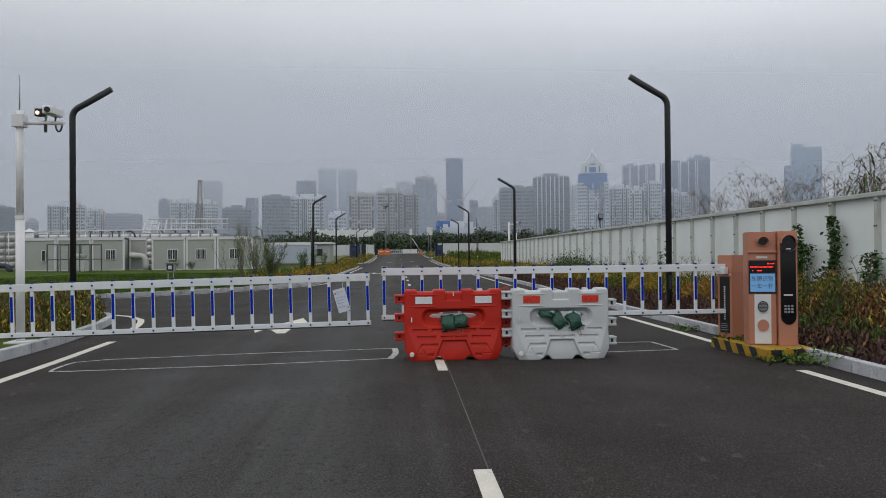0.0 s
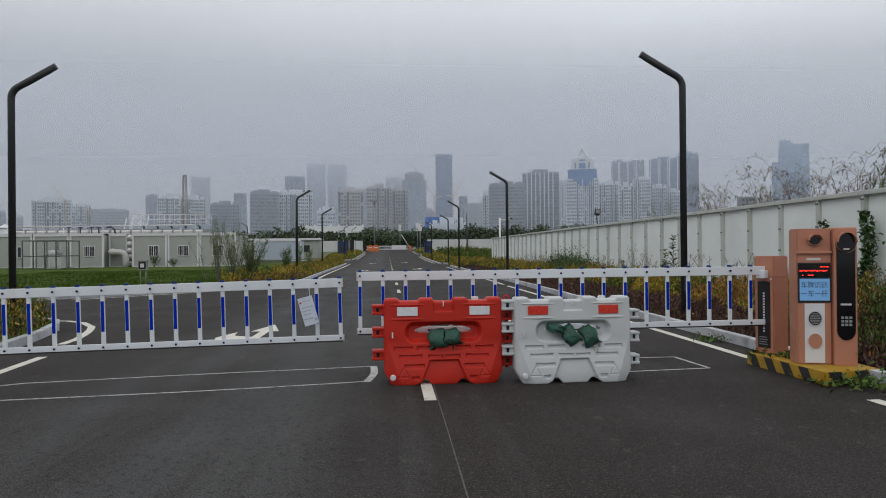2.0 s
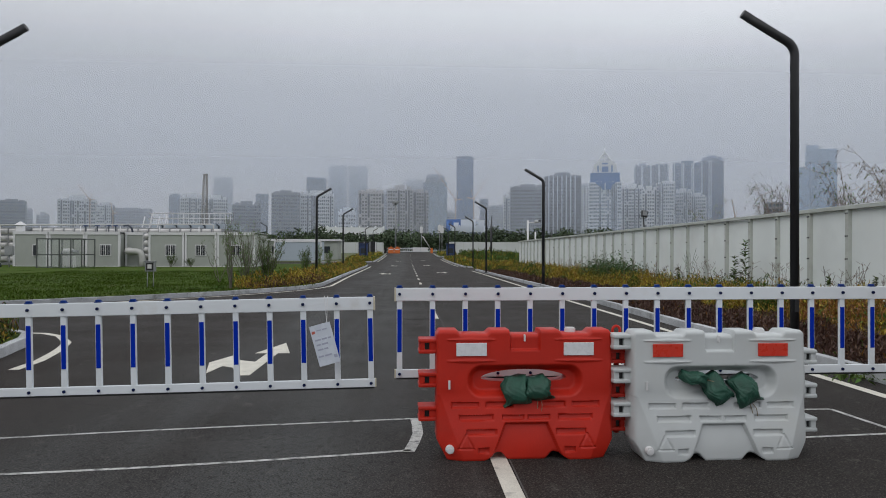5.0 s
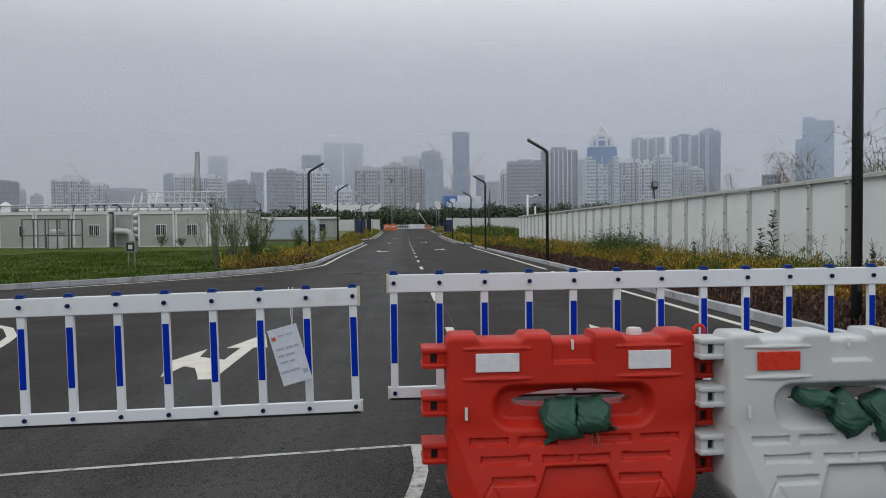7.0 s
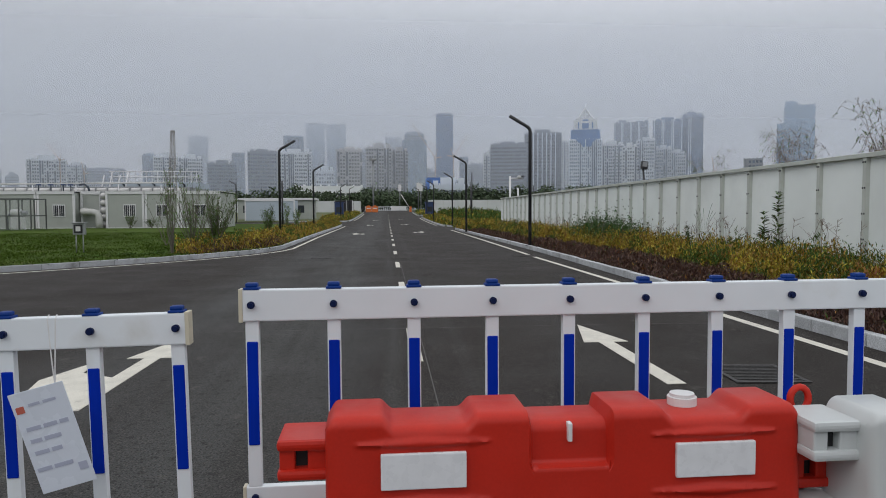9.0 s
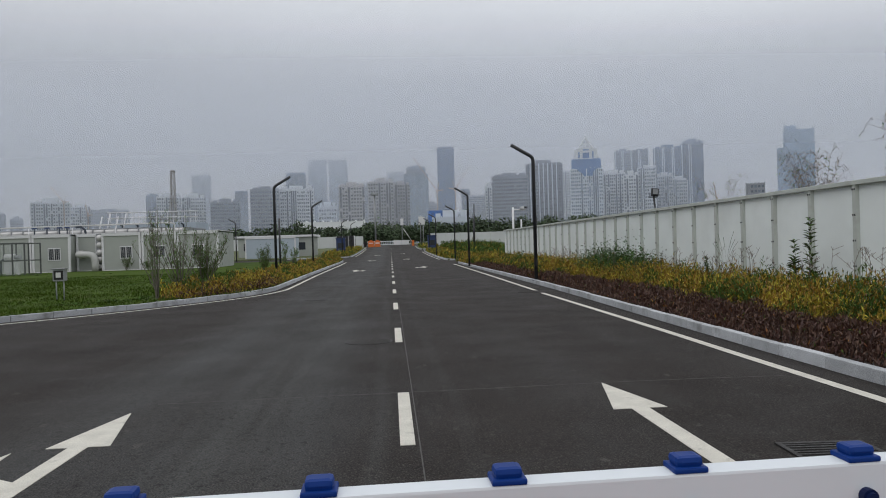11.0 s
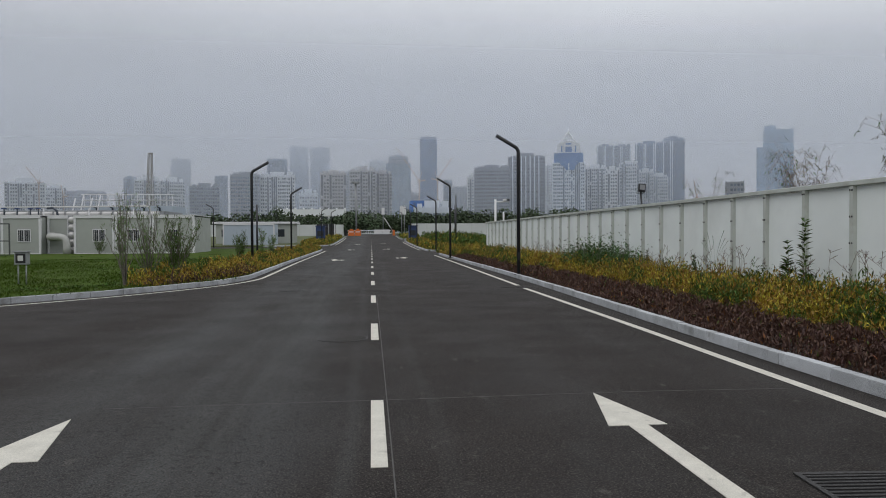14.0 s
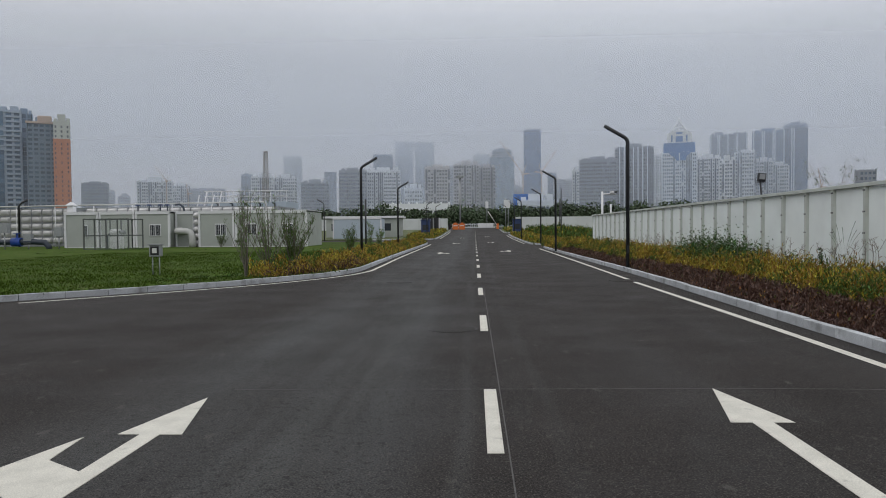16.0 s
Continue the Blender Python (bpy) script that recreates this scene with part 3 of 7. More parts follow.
# ---------------------------------------------------------------- white hoarding along the right side
hoarding = new("hoarding_wall")
setting(hoarding, "tall off-white sheet-metal site hoarding with bolted posts", "wall")
HX, HTOP = 9.0, 2.55
sheet_bm = box(0.0, 0.035, 0.01, 1.445, 0.02, 2.45, 0.004)
sheet_me = bpy.data.meshes.new("sheet")
sheet_bm.to_mesh(sheet_me)
sheet_bm.free()
sheet_me.materials.append(HOARDING)
post_bm = box(-0.085, 0.06, -0.05, 0.05, 0.0, HTOP - 0.03, 0.006)
post_me = bpy.data.meshes.new("post")
post_bm.to_mesh(post_me)
post_bm.free()
post_me.materials.append(HOARDING_POST)
bolts = bmesh.new()
for k in range(5):
    for s in (-0.03, 0.03):
        box(-0.098, -0.085, s - 0.011, s + 0.011, 0.36 + 0.5 * k, 0.395 + 0.5 * k, 0, bolts)
bolt_me = bpy.data.meshes.new("bolt_row")
bolts.to_mesh(bolt_me)
bolts.free()
bolt_me.materials.append(BOLT_DARK)
PITCH = 1.455
hy = 15.33 - 9 * PITCH
while hy < 66:
    for name, me in (("post", post_me), ("bolt_row", bolt_me)):
        o = new(name, me)
        o.matrix_basis, o.parent = pose(HX, hy, 0.06), hoarding
    if hy < 64.8:
        o = new("sheet", sheet_me)
        o.matrix_basis, o.parent = pose(HX, hy, 0.06 + random.uniform(-0.006, 0.006), random.uniform(-0.15, 0.15), random.uniform(-0.3, 0.3), 0), hoarding
    hy += PITCH
part("top_rail", box(HX - 0.105, HX + 0.07, 2.2, 66.1, HTOP - 0.03, HTOP + 0.06, 0.01), HOARDING_POST, hoarding)

# ---------------------------------------------------------------- city skyline in the mist


def tower(name, x, y, w, h, style="grid", body=(0.33, 0.34, 0.36), glass=(0.10, 0.12, 0.15), depth=None, floor=3.0, bay=1.9, narrow=0.16, label="", crown=True, base=0.0, category="tower block", ribs=()):
    """A block with a body, floor bands or piers, a grid of windows on each seen face and plant rooms on the roof;
    balcony style adds dark strips imitating shaded recesses.
    """
    depth = depth or w * 0.8
    yaw = math.degrees(math.atan2(-x, y)) * 0.9
    root = thing(name, pose(x, y, -0.3, 0, 0, yaw), label or "grey concrete tower block fading into the mist", category, "skyline")
    # the blue boost puts distance haze into the wall and glass colours
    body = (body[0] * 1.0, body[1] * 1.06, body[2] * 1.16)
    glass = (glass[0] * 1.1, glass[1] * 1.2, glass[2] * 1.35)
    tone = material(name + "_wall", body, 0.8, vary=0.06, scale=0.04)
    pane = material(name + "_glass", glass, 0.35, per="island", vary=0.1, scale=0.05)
    bm = bmesh.new()
    inset = 0.5
    box(-w / 2 + inset, w / 2 - inset, inset, depth - inset, base, h, 0, bm)
    rng = random.Random(int(abs(x) * 7 + y))
    n = max(2, round(w / bay))
    skip = set()
    step = w / n
    if style in ("grid", "balcony"):
        for k in range(n + 1):
            if style == "grid" or k % 2 == 0:
                px = -w / 2 + k * step
                deep = 1.1 if (k // 2) % 3 == 1 and style == "balcony" else 0.0
                wide = 0.28 if style == "grid" else 0.4
                box(px - wide, px + wide, -deep, depth, base, h + 0.6 - deep, 0, bm)
    if style == "plain":
        pass
    elif style != "glass":
        z = base + floor
        skip = set(rng.sample(range(n), max(1, n // 3)))
        while z < h:
            out = 0.7 if style == "balcony" else 0.12
            box(-w / 2 + 0.05, w / 2 - 0.05, 0.12 - out, depth - 0.12, z - 0.45, z + (0.5 if style == "balcony" else 0.25), 0, bm)
            z += floor
    else:
        for k in range(n + 1):
            px = -w / 2 + k * step
            box(px - 0.12, px + 0.12, 0.2, depth - 0.2, base, h, 0, bm)
    part("wall", bm, tone, root)
    for u in ribs:
        part("pale_rib", box(-w / 2 + u * w - 0.45, -w / 2 + u * w + 0.45, -0.5, 0.6, base, h + 0.4), material("pale_rib", (0.62, 0.68, 0.78), 0.7, vary=0.03, scale=0.05), root)
    verts, faces = [], []

    def pane_at(a, b, c, d):
        i = len(verts)
        verts.extend((a, b, c, d))
        faces.append((i, i + 1, i + 2, i + 3))

    floors = int((h - base) / floor)
    fy = inset - 0.06
    for f in range(floors):
        z0, z1 = base + f * floor + (0.25 if style == "glass" else 0.95), base + f * floor + floor * (0.97 if style == "glass" else 0.82)
        for k in range(n):
            if rng.random() < 0.06:
                continue
            if style == "balcony" and k in skip:
                z0, z1 = base + f * floor, base + (f + 1) * floor
            else:
                z0, z1 = base + f * floor + (0.25 if style == "glass" else 0.95), base + f * floor + floor * (0.97 if style == "glass" else 0.82)
            a, b = -w / 2 + (k + narrow) * step, -w / 2 + (k + 1 - narrow) * step
            # these bays get dark panes in front of the slabs, imitating shaded recesses
            front = -0.62 if style == "balcony" and k in skip else fy
            pane_at((a, front, z0), (b, front, z0), (b, front, z1), (a, front, z1))
        for side in (-1, 1):
            for k in range(max(1, round(depth / bay))):
                sx = side * (w / 2 - inset + 0.06)
                a, b = (k + 0.2) * bay + 0.6, (k + 0.75) * bay + 0.6
                if b < depth - 0.6:
                    pane_at((sx, a, z0), (sx, b, z0), (sx, b, z1), (sx, a, z1))
    o = part("window_grid", raw_mesh("window_grid", verts, faces, [pane]), None, root)
    o["kind"] = "stuff"
    if crown:
        top = box(-w * 0.22, w * 0.2, depth * 0.2, depth * 0.7, h - 0.5, h + rng.uniform(2, 4.5), 0)
        box(-w * 0.42, -w * 0.28, depth * 0.2, depth * 0.5, h - 0.5, h + rng.uniform(1.2, 2.6), 0, top)
        box(w * 0.28, w * 0.45, depth * 0.1, depth * 0.5, h - 0.5, h + rng.uniform(1.2, 3), 0, top)
        part("roof_plant_room", top, tone, root)
    return root


PALE, GREYS, COOL = (0.56, 0.56, 0.55), (0.30, 0.31, 0.33), (0.21, 0.26, 0.32)
tower("grey_tower", -308, 450, 27, 82, "balcony", (0.31, 0.345, 0.375), (0.05, 0.085, 0.115), floor=3.1, bay=4.5, label="tall grey apartment tower with stacked white balconies")
tower("grey_tower", -297.5, 462, 9.5, 81, "glass", (0.20, 0.25, 0.30), (0.06, 0.09, 0.12), floor=3.1, bay=3, label="narrow dark glazed wing of an apartment tower")
dark_bays = tower("apartment_tower", -278, 450, 16.5, 72, "grid", (0.17, 0.205, 0.23), (0.045, 0.075, 0.095), bay=3.1, label="dark apartment tower with tall glazed bays")
part("roof_cornice", box(-8.9, 8.9, -0.8, 13.5, 72, 73.4, 0), material("tan_cornice", (0.40, 0.31, 0.25), 0.7, vary=0.05, scale=0.1), dark_bays, "tan overhanging cornice")
part("roof_pavilion", box(-2.5, 5.5, 2, 9, 73.4, 77.5, 0.6), bpy.data.materials["tan_cornice"], dark_bays, "tan roof pavilion")
tower("orange_tower", -264.5, 449, 10.5, 62, "plain", (0.43, 0.17, 0.085), (0.10, 0.06, 0.05), bay=3.4, narrow=0.4, crown=False, label="orange-clad apartment tower with a cream top")
tower("cream_topped_tower", -264.5, 449.3, 10.2, 73.5, "plain", (0.42, 0.41, 0.34), (0.10, 0.10, 0.10), bay=3.4, narrow=0.35, base=62.0, label="cream upper storeys of the orange tower")
tower("tower_block", -383, 700, 24, 51, "grid", (0.22, 0.235, 0.25), label="boxy grey concrete tower block")
tower("tower_block", -421, 800, 10, 48, label="slim grey tower block in mist")
tower("tower_block", -404, 800, 12, 42, label="low grey tower block in mist")
tower("tower_block", -437, 820, 30, 30, label="low grey tower block in mist")
tower("apartment_block", -298, 650, 30, 49, "balcony", PALE, (0.10, 0.11, 0.13), label="pale apartment slab with ribbed balconies")
tower("apartment_block", -296, 705, 17, 48, "balcony", PALE, (0.12, 0.13, 0.15), label="pale apartment block with balconies")
tower("apartment_block", -307, 800, 41, 50, "grid", GREYS, label="grey apartment slab in the mist")
tower("tower_block", -293, 900, 14, 73, "glass", COOL, label="faint bluish glass tower in the mist")
tower("apartment_block", -196, 650, 20, 52, "balcony", PALE, (0.12, 0.13, 0.15), label="pale apartment block with balconies")
tower("apartment_block", -177, 660, 20, 51, "balcony", PALE, (0.10, 0.11, 0.13), label="pale apartment block with balconies")
tower("tower_block", -147, 650, 25, 45.5, "grid", (0.26, 0.275, 0.295), label="grey slab block with small windows")
tower("tower_block", -103, 600, 23, 52, "grid", (0.25, 0.26, 0.275), label="grey gridded concrete tower block")
tower("apartment_block", -78, 610, 28, 53, "balcony", PALE, (0.09, 0.10, 0.12), bay=1.7, label="pale apartment tower with many balconies")
tower("tower_block", -142, 1100, 29, 116, "glass", COOL, label="faint blue glass tower behind the mist")
for hx, hy, hw, hh in ((-298, 1150, 29, 124), (-205, 1000, 17, 85), (-116, 900, 25, 98), (114.7, 1050, 13, 84)):
    tower("far_tower", hx, hy, hw, hh, "glass", COOL, crown=False, label="faint tower almost lost in the mist")
tower("twin_tower", -119, 1200, 31, 151, "glass", (0.05, 0.125, 0.20), (0.04, 0.09, 0.15), crown=False, label="one of two blue glass towers lost in cloud")
tower("twin_tower", -84.5, 1200, 32, 150, "glass", (0.05, 0.125, 0.20), (0.04, 0.09, 0.15), crown=False, label="one of two blue glass towers lost in cloud")
tower("apartment_block", -49, 570, 14, 35, "grid", (0.56, 0.57, 0.58), (0.2, 0.2, 0.22), label="small white apartment block in mist")
tower("tower_block", -32, 620, 22, 56, "balcony", (0.42, 0.39, 0.36), (0.055, 0.055, 0.06), bay=2.4, label="brown-grey gridded concrete tower block")
tower("tower_block", -24, 800, 9, 71, "grid", GREYS, label="slim grey block between two towers")
tower("tower_block", -7, 620, 22, 58, "balcony", (0.38, 0.36, 0.34), (0.05, 0.05, 0.055), bay=2.2, label="brown-grey gridded concrete tower block")
tower("tower_block", 11, 640, 16, 57, "balcony", (0.34, 0.32, 0.305), (0.05, 0.05, 0.055), bay=2.4, label="brown-grey gridded concrete tower block")
tower("crowned_tower", 35, 900, 31, 93, "glass", (0.20, 0.26, 0.32), (0.12, 0.16, 0.2), crown=False, label="blue glass tower with a flared unfinished crown")
tower("unfinished_tower", 35, 899, 24, 101, "grid", (0.24, 0.27, 0.31), base=93.0, label="unfinished crown storeys of the glass tower")
tower("dark_tower", 81.7, 1000, 24, 141, "glass", (0.07, 0.13, 0.24), (0.05, 0.095, 0.18), crown=False, label="slender dark blue glass skyscraper with a slanting top")
tower("tower_block", 13, 1300, 30, 139, "glass", COOL, crown=False, label="very faint glass tower in the cloud")
tower("tower_block", 124, 1000, 26, 69, "grid", GREYS, label="faint grey block in the mist")
tower("tower_block", 62, 1050, 30, 62, "grid", GREYS, label="faint grey block in the mist")
tower("tower_block", 100, 700, 8, 59, "balcony", PALE, label="slim pale apartment tower in mist")
tower("office_block", 103, 600, 30, 59, "grid", (0.24, 0.25, 0.275), (0.08, 0.09, 0.105), label="dark grey office slab with a fine grid")
tower("office_block", 142, 640, 33, 73, "grid", (0.23, 0.24, 0.26), (0.09, 0.10, 0.115), bay=1.7, label="tall dark grey office block with vertical piers", ribs=(0.12, 0.24, 0.36, 0.48, 0.60, 0.72, 0.84))
tower("tower_block", 205, 800, 13, 81, "balcony", PALE, label="slim white apartment tower in mist")
blue = tower("blue_topped_tower", 170, 600, 27, 63.8, "balcony", (0.60, 0.62, 0.64), (0.14, 0.16, 0.19), bay=1.7, crown=False, label="white banded office tower with a blue upper part and pyramid spire")
BLUE_CLAD = material("blue_cladding", (0.07, 0.17, 0.38), 0.5, vary=0.05, scale=0.1)
WHITE_CLAD = material("white_cladding", (0.62, 0.64, 0.66), 0.6)
part("blue_band", box(-12.4, 12.4, 1, 20, 62.5, 72, 0), BLUE_CLAD, blue, "blue glazed upper storeys")
part("blue_notch", prism([(-8.5, 63.9), (9.5, 63.9), (5.5, 60.5), (5.0, 57.2), (-2.0, 57.0), (-4.0, 60.0), (-6.5, 61.5)], -0.95, 0.6, axis="y"), BLUE_CLAD, blue, "blue stepped inset")
part("crown_body", box(-8.6, 8.6, 3, 18, 72, 79, 0), WHITE_CLAD, blue)
for sx in (-1, 1):
    part("crown_pylon", box(sx * 8.2 - 1.5, sx * 8.2 + 1.5, 2.2, 5.5, 72, 80.3, 0), WHITE_CLAD, blue)
    part("crown_slot", box(sx * 5.9 - 0.6, sx * 5.9 + 0.6, 2.85, 3.2, 73, 78.5, 0), BLUE_CLAD, blue)
part("crown_blue_bay", box(-2.8, 2.8, 2.6, 4, 73, 77.6, 0), BLUE_CLAD, blue)
part("crown_cornice", box(-7.2, 7.2, 3.4, 17, 79, 81.6, 0), WHITE_CLAD, blue)
part("crown_sign", box(-2.5, 2.5, 3.2, 3.4, 79.5, 80.8, 0), BLUE_CLAD, blue)
spire = bmesh.new()
for sx in (-6.3, 6.3):
    for sy in (4, 16.6):
        rod([(sx, sy, 81.6), (0, 10.3, 91.5)], 0.75, 4, spire)
rod([(-6.3, 4, 82), (6.3, 4, 82), (6.3, 16.6, 82), (-6.3, 16.6, 82), (-6.3, 4, 82)], 0.5, 4, spire)
rod([(-3, 7.3, 86), (3, 7.3, 86), (3, 13.3, 86), (-3, 13.3, 86), (-3, 7.3, 86)], 0.4, 4, spire)
rod([(0, 10.3, 82), (0, 10.3, 94.5)], 0.6, 4, spire)
part("pyramid_spire", spire, WHITE_CLAD, blue, "open white pyramid frame")
tower("apartment_block", 210, 650, 21, 64, "balcony", PALE, (0.10, 0.11, 0.13), bay=1.7, label="pale apartment tower with ribbed balconies")
tower("tower_block", 306, 900, 21, 116, "grid", (0.20, 0.24, 0.29), (0.10, 0.12, 0.15), label="blue-grey apartment tower with pale vertical ribs", ribs=(0.03, 0.42, 0.5, 0.97))
tower("tower_block", 328.5, 900, 22, 117, "grid", (0.20, 0.24, 0.29), (0.10, 0.12, 0.15), label="blue-grey apartment tower with pale vertical ribs", ribs=(0.03, 0.42, 0.5, 0.97))
tower("apartment_block", 209, 600, 12, 57, "balcony", PALE, (0.09, 0.10, 0.12), label="pale apartment tower with balconies")
tower("apartment_block", 224, 600, 16, 63, "balcony", (0.52, 0.53, 0.54), (0.15, 0.16, 0.18), bay=1.7, label="white apartment tower with stepped roof")
tower("apartment_block", 247, 620, 14, 58, "balcony", (0.48, 0.49, 0.5), (0.15, 0.16, 0.18), bay=1.7, label="white apartment tower with balconies")
tower("apartment_block", 261, 622, 14, 54, "balcony", (0.48, 0.49, 0.5), (0.15, 0.16, 0.18), bay=1.7, label="white apartment tower with balconies")
tower("tower_block", 325, 800, 32, 107, "grid", (0.12, 0.18, 0.265), (0.05, 0.075, 0.115), bay=2.6, label="wide blue-grey glass tower with pale vertical ribs", ribs=(0.03, 0.3, 0.36, 0.64, 0.7, 0.98))
tower("tower_block", 353.9, 800, 24.5, 113, "glass", (0.10, 0.155, 0.235), (0.05, 0.075, 0.12), label="tall blue-grey glass tower with a pale corner rib", ribs=(0.03, 0.36, 0.45))
tower("stepped_tower", 581.4, 1000, 14, 130, "glass", (0.17, 0.27, 0.37), (0.12, 0.19, 0.28), crown=False, label="lower shoulder of a misty glass skyscraper")
tower("stepped_tower", 601, 1012, 16, 164.4, "glass", (0.17, 0.28, 0.39), (0.12, 0.20, 0.29), crown=False, label="raised corner of a misty glass skyscraper")
tower("stepped_tower", 607.5, 1000, 40, 157, "glass", (0.17, 0.28, 0.39), (0.12, 0.20, 0.29), crown=False, label="misty blue glass skyscraper standing alone")
tower("low_block", 222.7, 420, 10, 33.5, "grid", (0.27, 0.27, 0.275), label="grey block just seen over the hoarding", crown=False, category="office block")
office = tower("long_office", -24, 300, 27, 12.6, "grid", (0.70, 0.68, 0.63), (0.04, 0.045, 0.05), bay=3.2, narrow=0.12, floor=3.4, crown=False, label="long low white office block with square windows", category="office block")
tower("low_office", 27, 320, 16, 14, "grid", (0.58, 0.59, 0.60), (0.2, 0.22, 0.25), crown=True, label="low white building beside the tower cranes", category="office block")
tower("blue_site_shed", 31, 420, 17, 22, "glass", (0.04, 0.14, 0.42), (0.05, 0.15, 0.4), crown=False, label="blue-screened building site at a tower's foot", category="building site")
for i in range(26):
    x = -900 + i * 74 + random.uniform(-20, 20)
    if -480 < x < 620 and random.random() < 0.75:
        tower("far_block", x, random.uniform(1150, 1400), random.uniform(24, 44), random.uniform(40, 78), "grid", COOL, label="faint far block in the mist", floor=4, bay=5)

# upright see-through sheets between the towers imitate haze; they cast no shadow
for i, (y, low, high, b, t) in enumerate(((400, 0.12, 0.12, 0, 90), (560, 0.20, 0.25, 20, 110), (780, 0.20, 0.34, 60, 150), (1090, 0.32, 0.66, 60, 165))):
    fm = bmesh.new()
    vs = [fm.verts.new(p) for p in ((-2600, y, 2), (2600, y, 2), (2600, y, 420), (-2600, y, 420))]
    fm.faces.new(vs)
    haze_card = part("mist_bank", fm, mist("mist", low, high, b, t))
    setting(haze_card, "flat grey sheet standing in for haze before the towers", "backdrop")
    haze_card.visible_shadow = False

# ---------------------------------------------------------------- street lamps


def street_lamp():
    """A square-section post that bends over into a rising arm with a flat light strip under its end."""
    root = thing("street_lamp", Matrix.Identity(4), "tall charcoal steel street lamp with a bent-over arm", "street lamp", "street lamps")
    bend = [(0, 0, 0), (0, 0, 4.56)]
    for k in range(1, 7):
        a = radians(10 * k)
        bend.append((-0.26 + 0.26 * math.cos(a), 0, 4.56 + 0.26 * math.sin(a)))
    bend += [(-0.84, 0, 5.20)]
    part("post", rod(bend, 0.068, 8), LAMP_BLACK, root)
    part("light_strip", box(-0.28, 0.28, -0.03, 0.03, -0.006, 0.006, 0.003), LAMP_BLACK, root, "flat charcoal light strip", pose(-0.527, 0, 4.952, 0, 30.3, 0))
    foot = box(-0.15, 0.15, -0.15, 0.15, 0, 0.03, 0.005)
    part("base_plate", foot, LAMP_BLACK, root)
    door = box(-0.035, 0.035, -0.075, -0.06, 0.55, 0.85, 0.004)
    part("service_door", door, LAMP_BLACK, root)
    return root


lamp = street_lamp()
lamp.matrix_basis = pose(5.36, 16.97, 0.09)
for x, y, yaw in ((5.44, 37.5, 0), (5.1, 57.2, 0), (6.1, 78, 0), (5.6, 98, 0), (5.9, 118, 0), (6.0, 148, 0), (-7.68, 17.9, 180), (-6.0, 47.6, 180), (-6.15, 66.2, 180), (-7.0, 112, 180), (-6.8, 132, 180), (-18.9, 98, 0)):
    copy_thing(lamp, pose(x, y, (-0.04 if y == 17.9 else 0.12) + rise(y), 0, 0, yaw))

# ---------------------------------------------------------------- barrier gates


def gate_arm(name, length, rake, m, first):
    """A white boom with hanging pickets in blue sleeves; x runs along it, from its free end or from its hinge."""
    root = thing(name, m, "white fence-type barrier arm with blue-sleeved pickets, closed", "barrier gate", "barrier gate arms")
    low, high = 0.492, 1.23
    part("top_rail", box(0, length, -0.022, 0.022, high - 0.106, high, 0.005), GATE_WHITE, root)
    part("bottom_rail", box(0.0, length, -0.016, 0.016, low, low + 0.066, 0.004), GATE_WHITE, root)
    part("rubber_strip", box(0.01, length - 0.01, -0.012, 0.012, low - 0.014, low), BLACK_PANEL, root, "black rubber edge strip")
    caps = [0.0] if first else [length]
    for c in caps:
        part("end_cap", box(c - 0.007, c + 0.007, -0.0245, 0.0245, high - 0.109, high + 0.003, 0.003), GATE_CREAM, root, "cream plastic end cap")
        part("end_cap", box(c - 0.006, c + 0.006, -0.0185, 0.0185, low - 0.002, low + 0.068, 0.003), GATE_CREAM, root, "cream plastic end cap")
    picket = box(-0.0225, 0.0225, -0.014, 0.014, low + 0.066, high - 0.106, 0.003)
    sleeve = box(-0.0185, 0.0185, -0.018, 0.018, low + 0.21, high - 0.175, 0.004)
    cap = box(-0.026, 0.026, -0.023, 0.023, high - 0.001, high + 0.008, 0.003)
    box(-0.021, 0.021, -0.018, 0.018, high + 0.006, high + 0.023, 0.008, cap)
    bolt = disc(0, -0.028, high - 0.05, 0.0125, 0.012, bm=None, sides=14)
    disc(0, -0.036, high - 0.05, 0.0085, 0.008, bm=bolt, sides=14)
    bolt2 = disc(0, -0.021, low + 0.03, 0.0125, 0.01, sides=14)
    meshes = []
    for nm, bm, mat in (("picket", picket, GATE_WHITE), ("blue_sleeve", sleeve, GATE_BLUE), ("top_cap", cap, CAP_BLUE), ("bolt_head", bolt, BOLT_BLUE), ("bolt_head", bolt2, BOLT_BLUE)):
        me = bpy.data.meshes.new(nm)
        bm.to_mesh(me)
        bm.free()
        me.materials.append(mat)
        meshes.append((nm, me))
    n = int((length - 0.05) / 0.272) + 1
    for k in range(n):
        x = 0.035 + 0.272 * k if first else length - 0.035 - 0.272 * k
        for nm, me in meshes:
            o = new(nm, me)
            o.parent, o.matrix_basis = root, Matrix.Translation((x, 0, 0))
    return root


right_dir = math.degrees(math.atan2(0.10, 5.1))
gate_arm("barrier_gate_arm", 5.12, 0, pose(-0.79, 12.125, 0.018, 0, -0.15, right_dir), True)
gate_arm("barrier_gate_arm", 5.12, 0, pose(-6.06, 12.10, -0.16, 0, -1.2, 0.2), False)

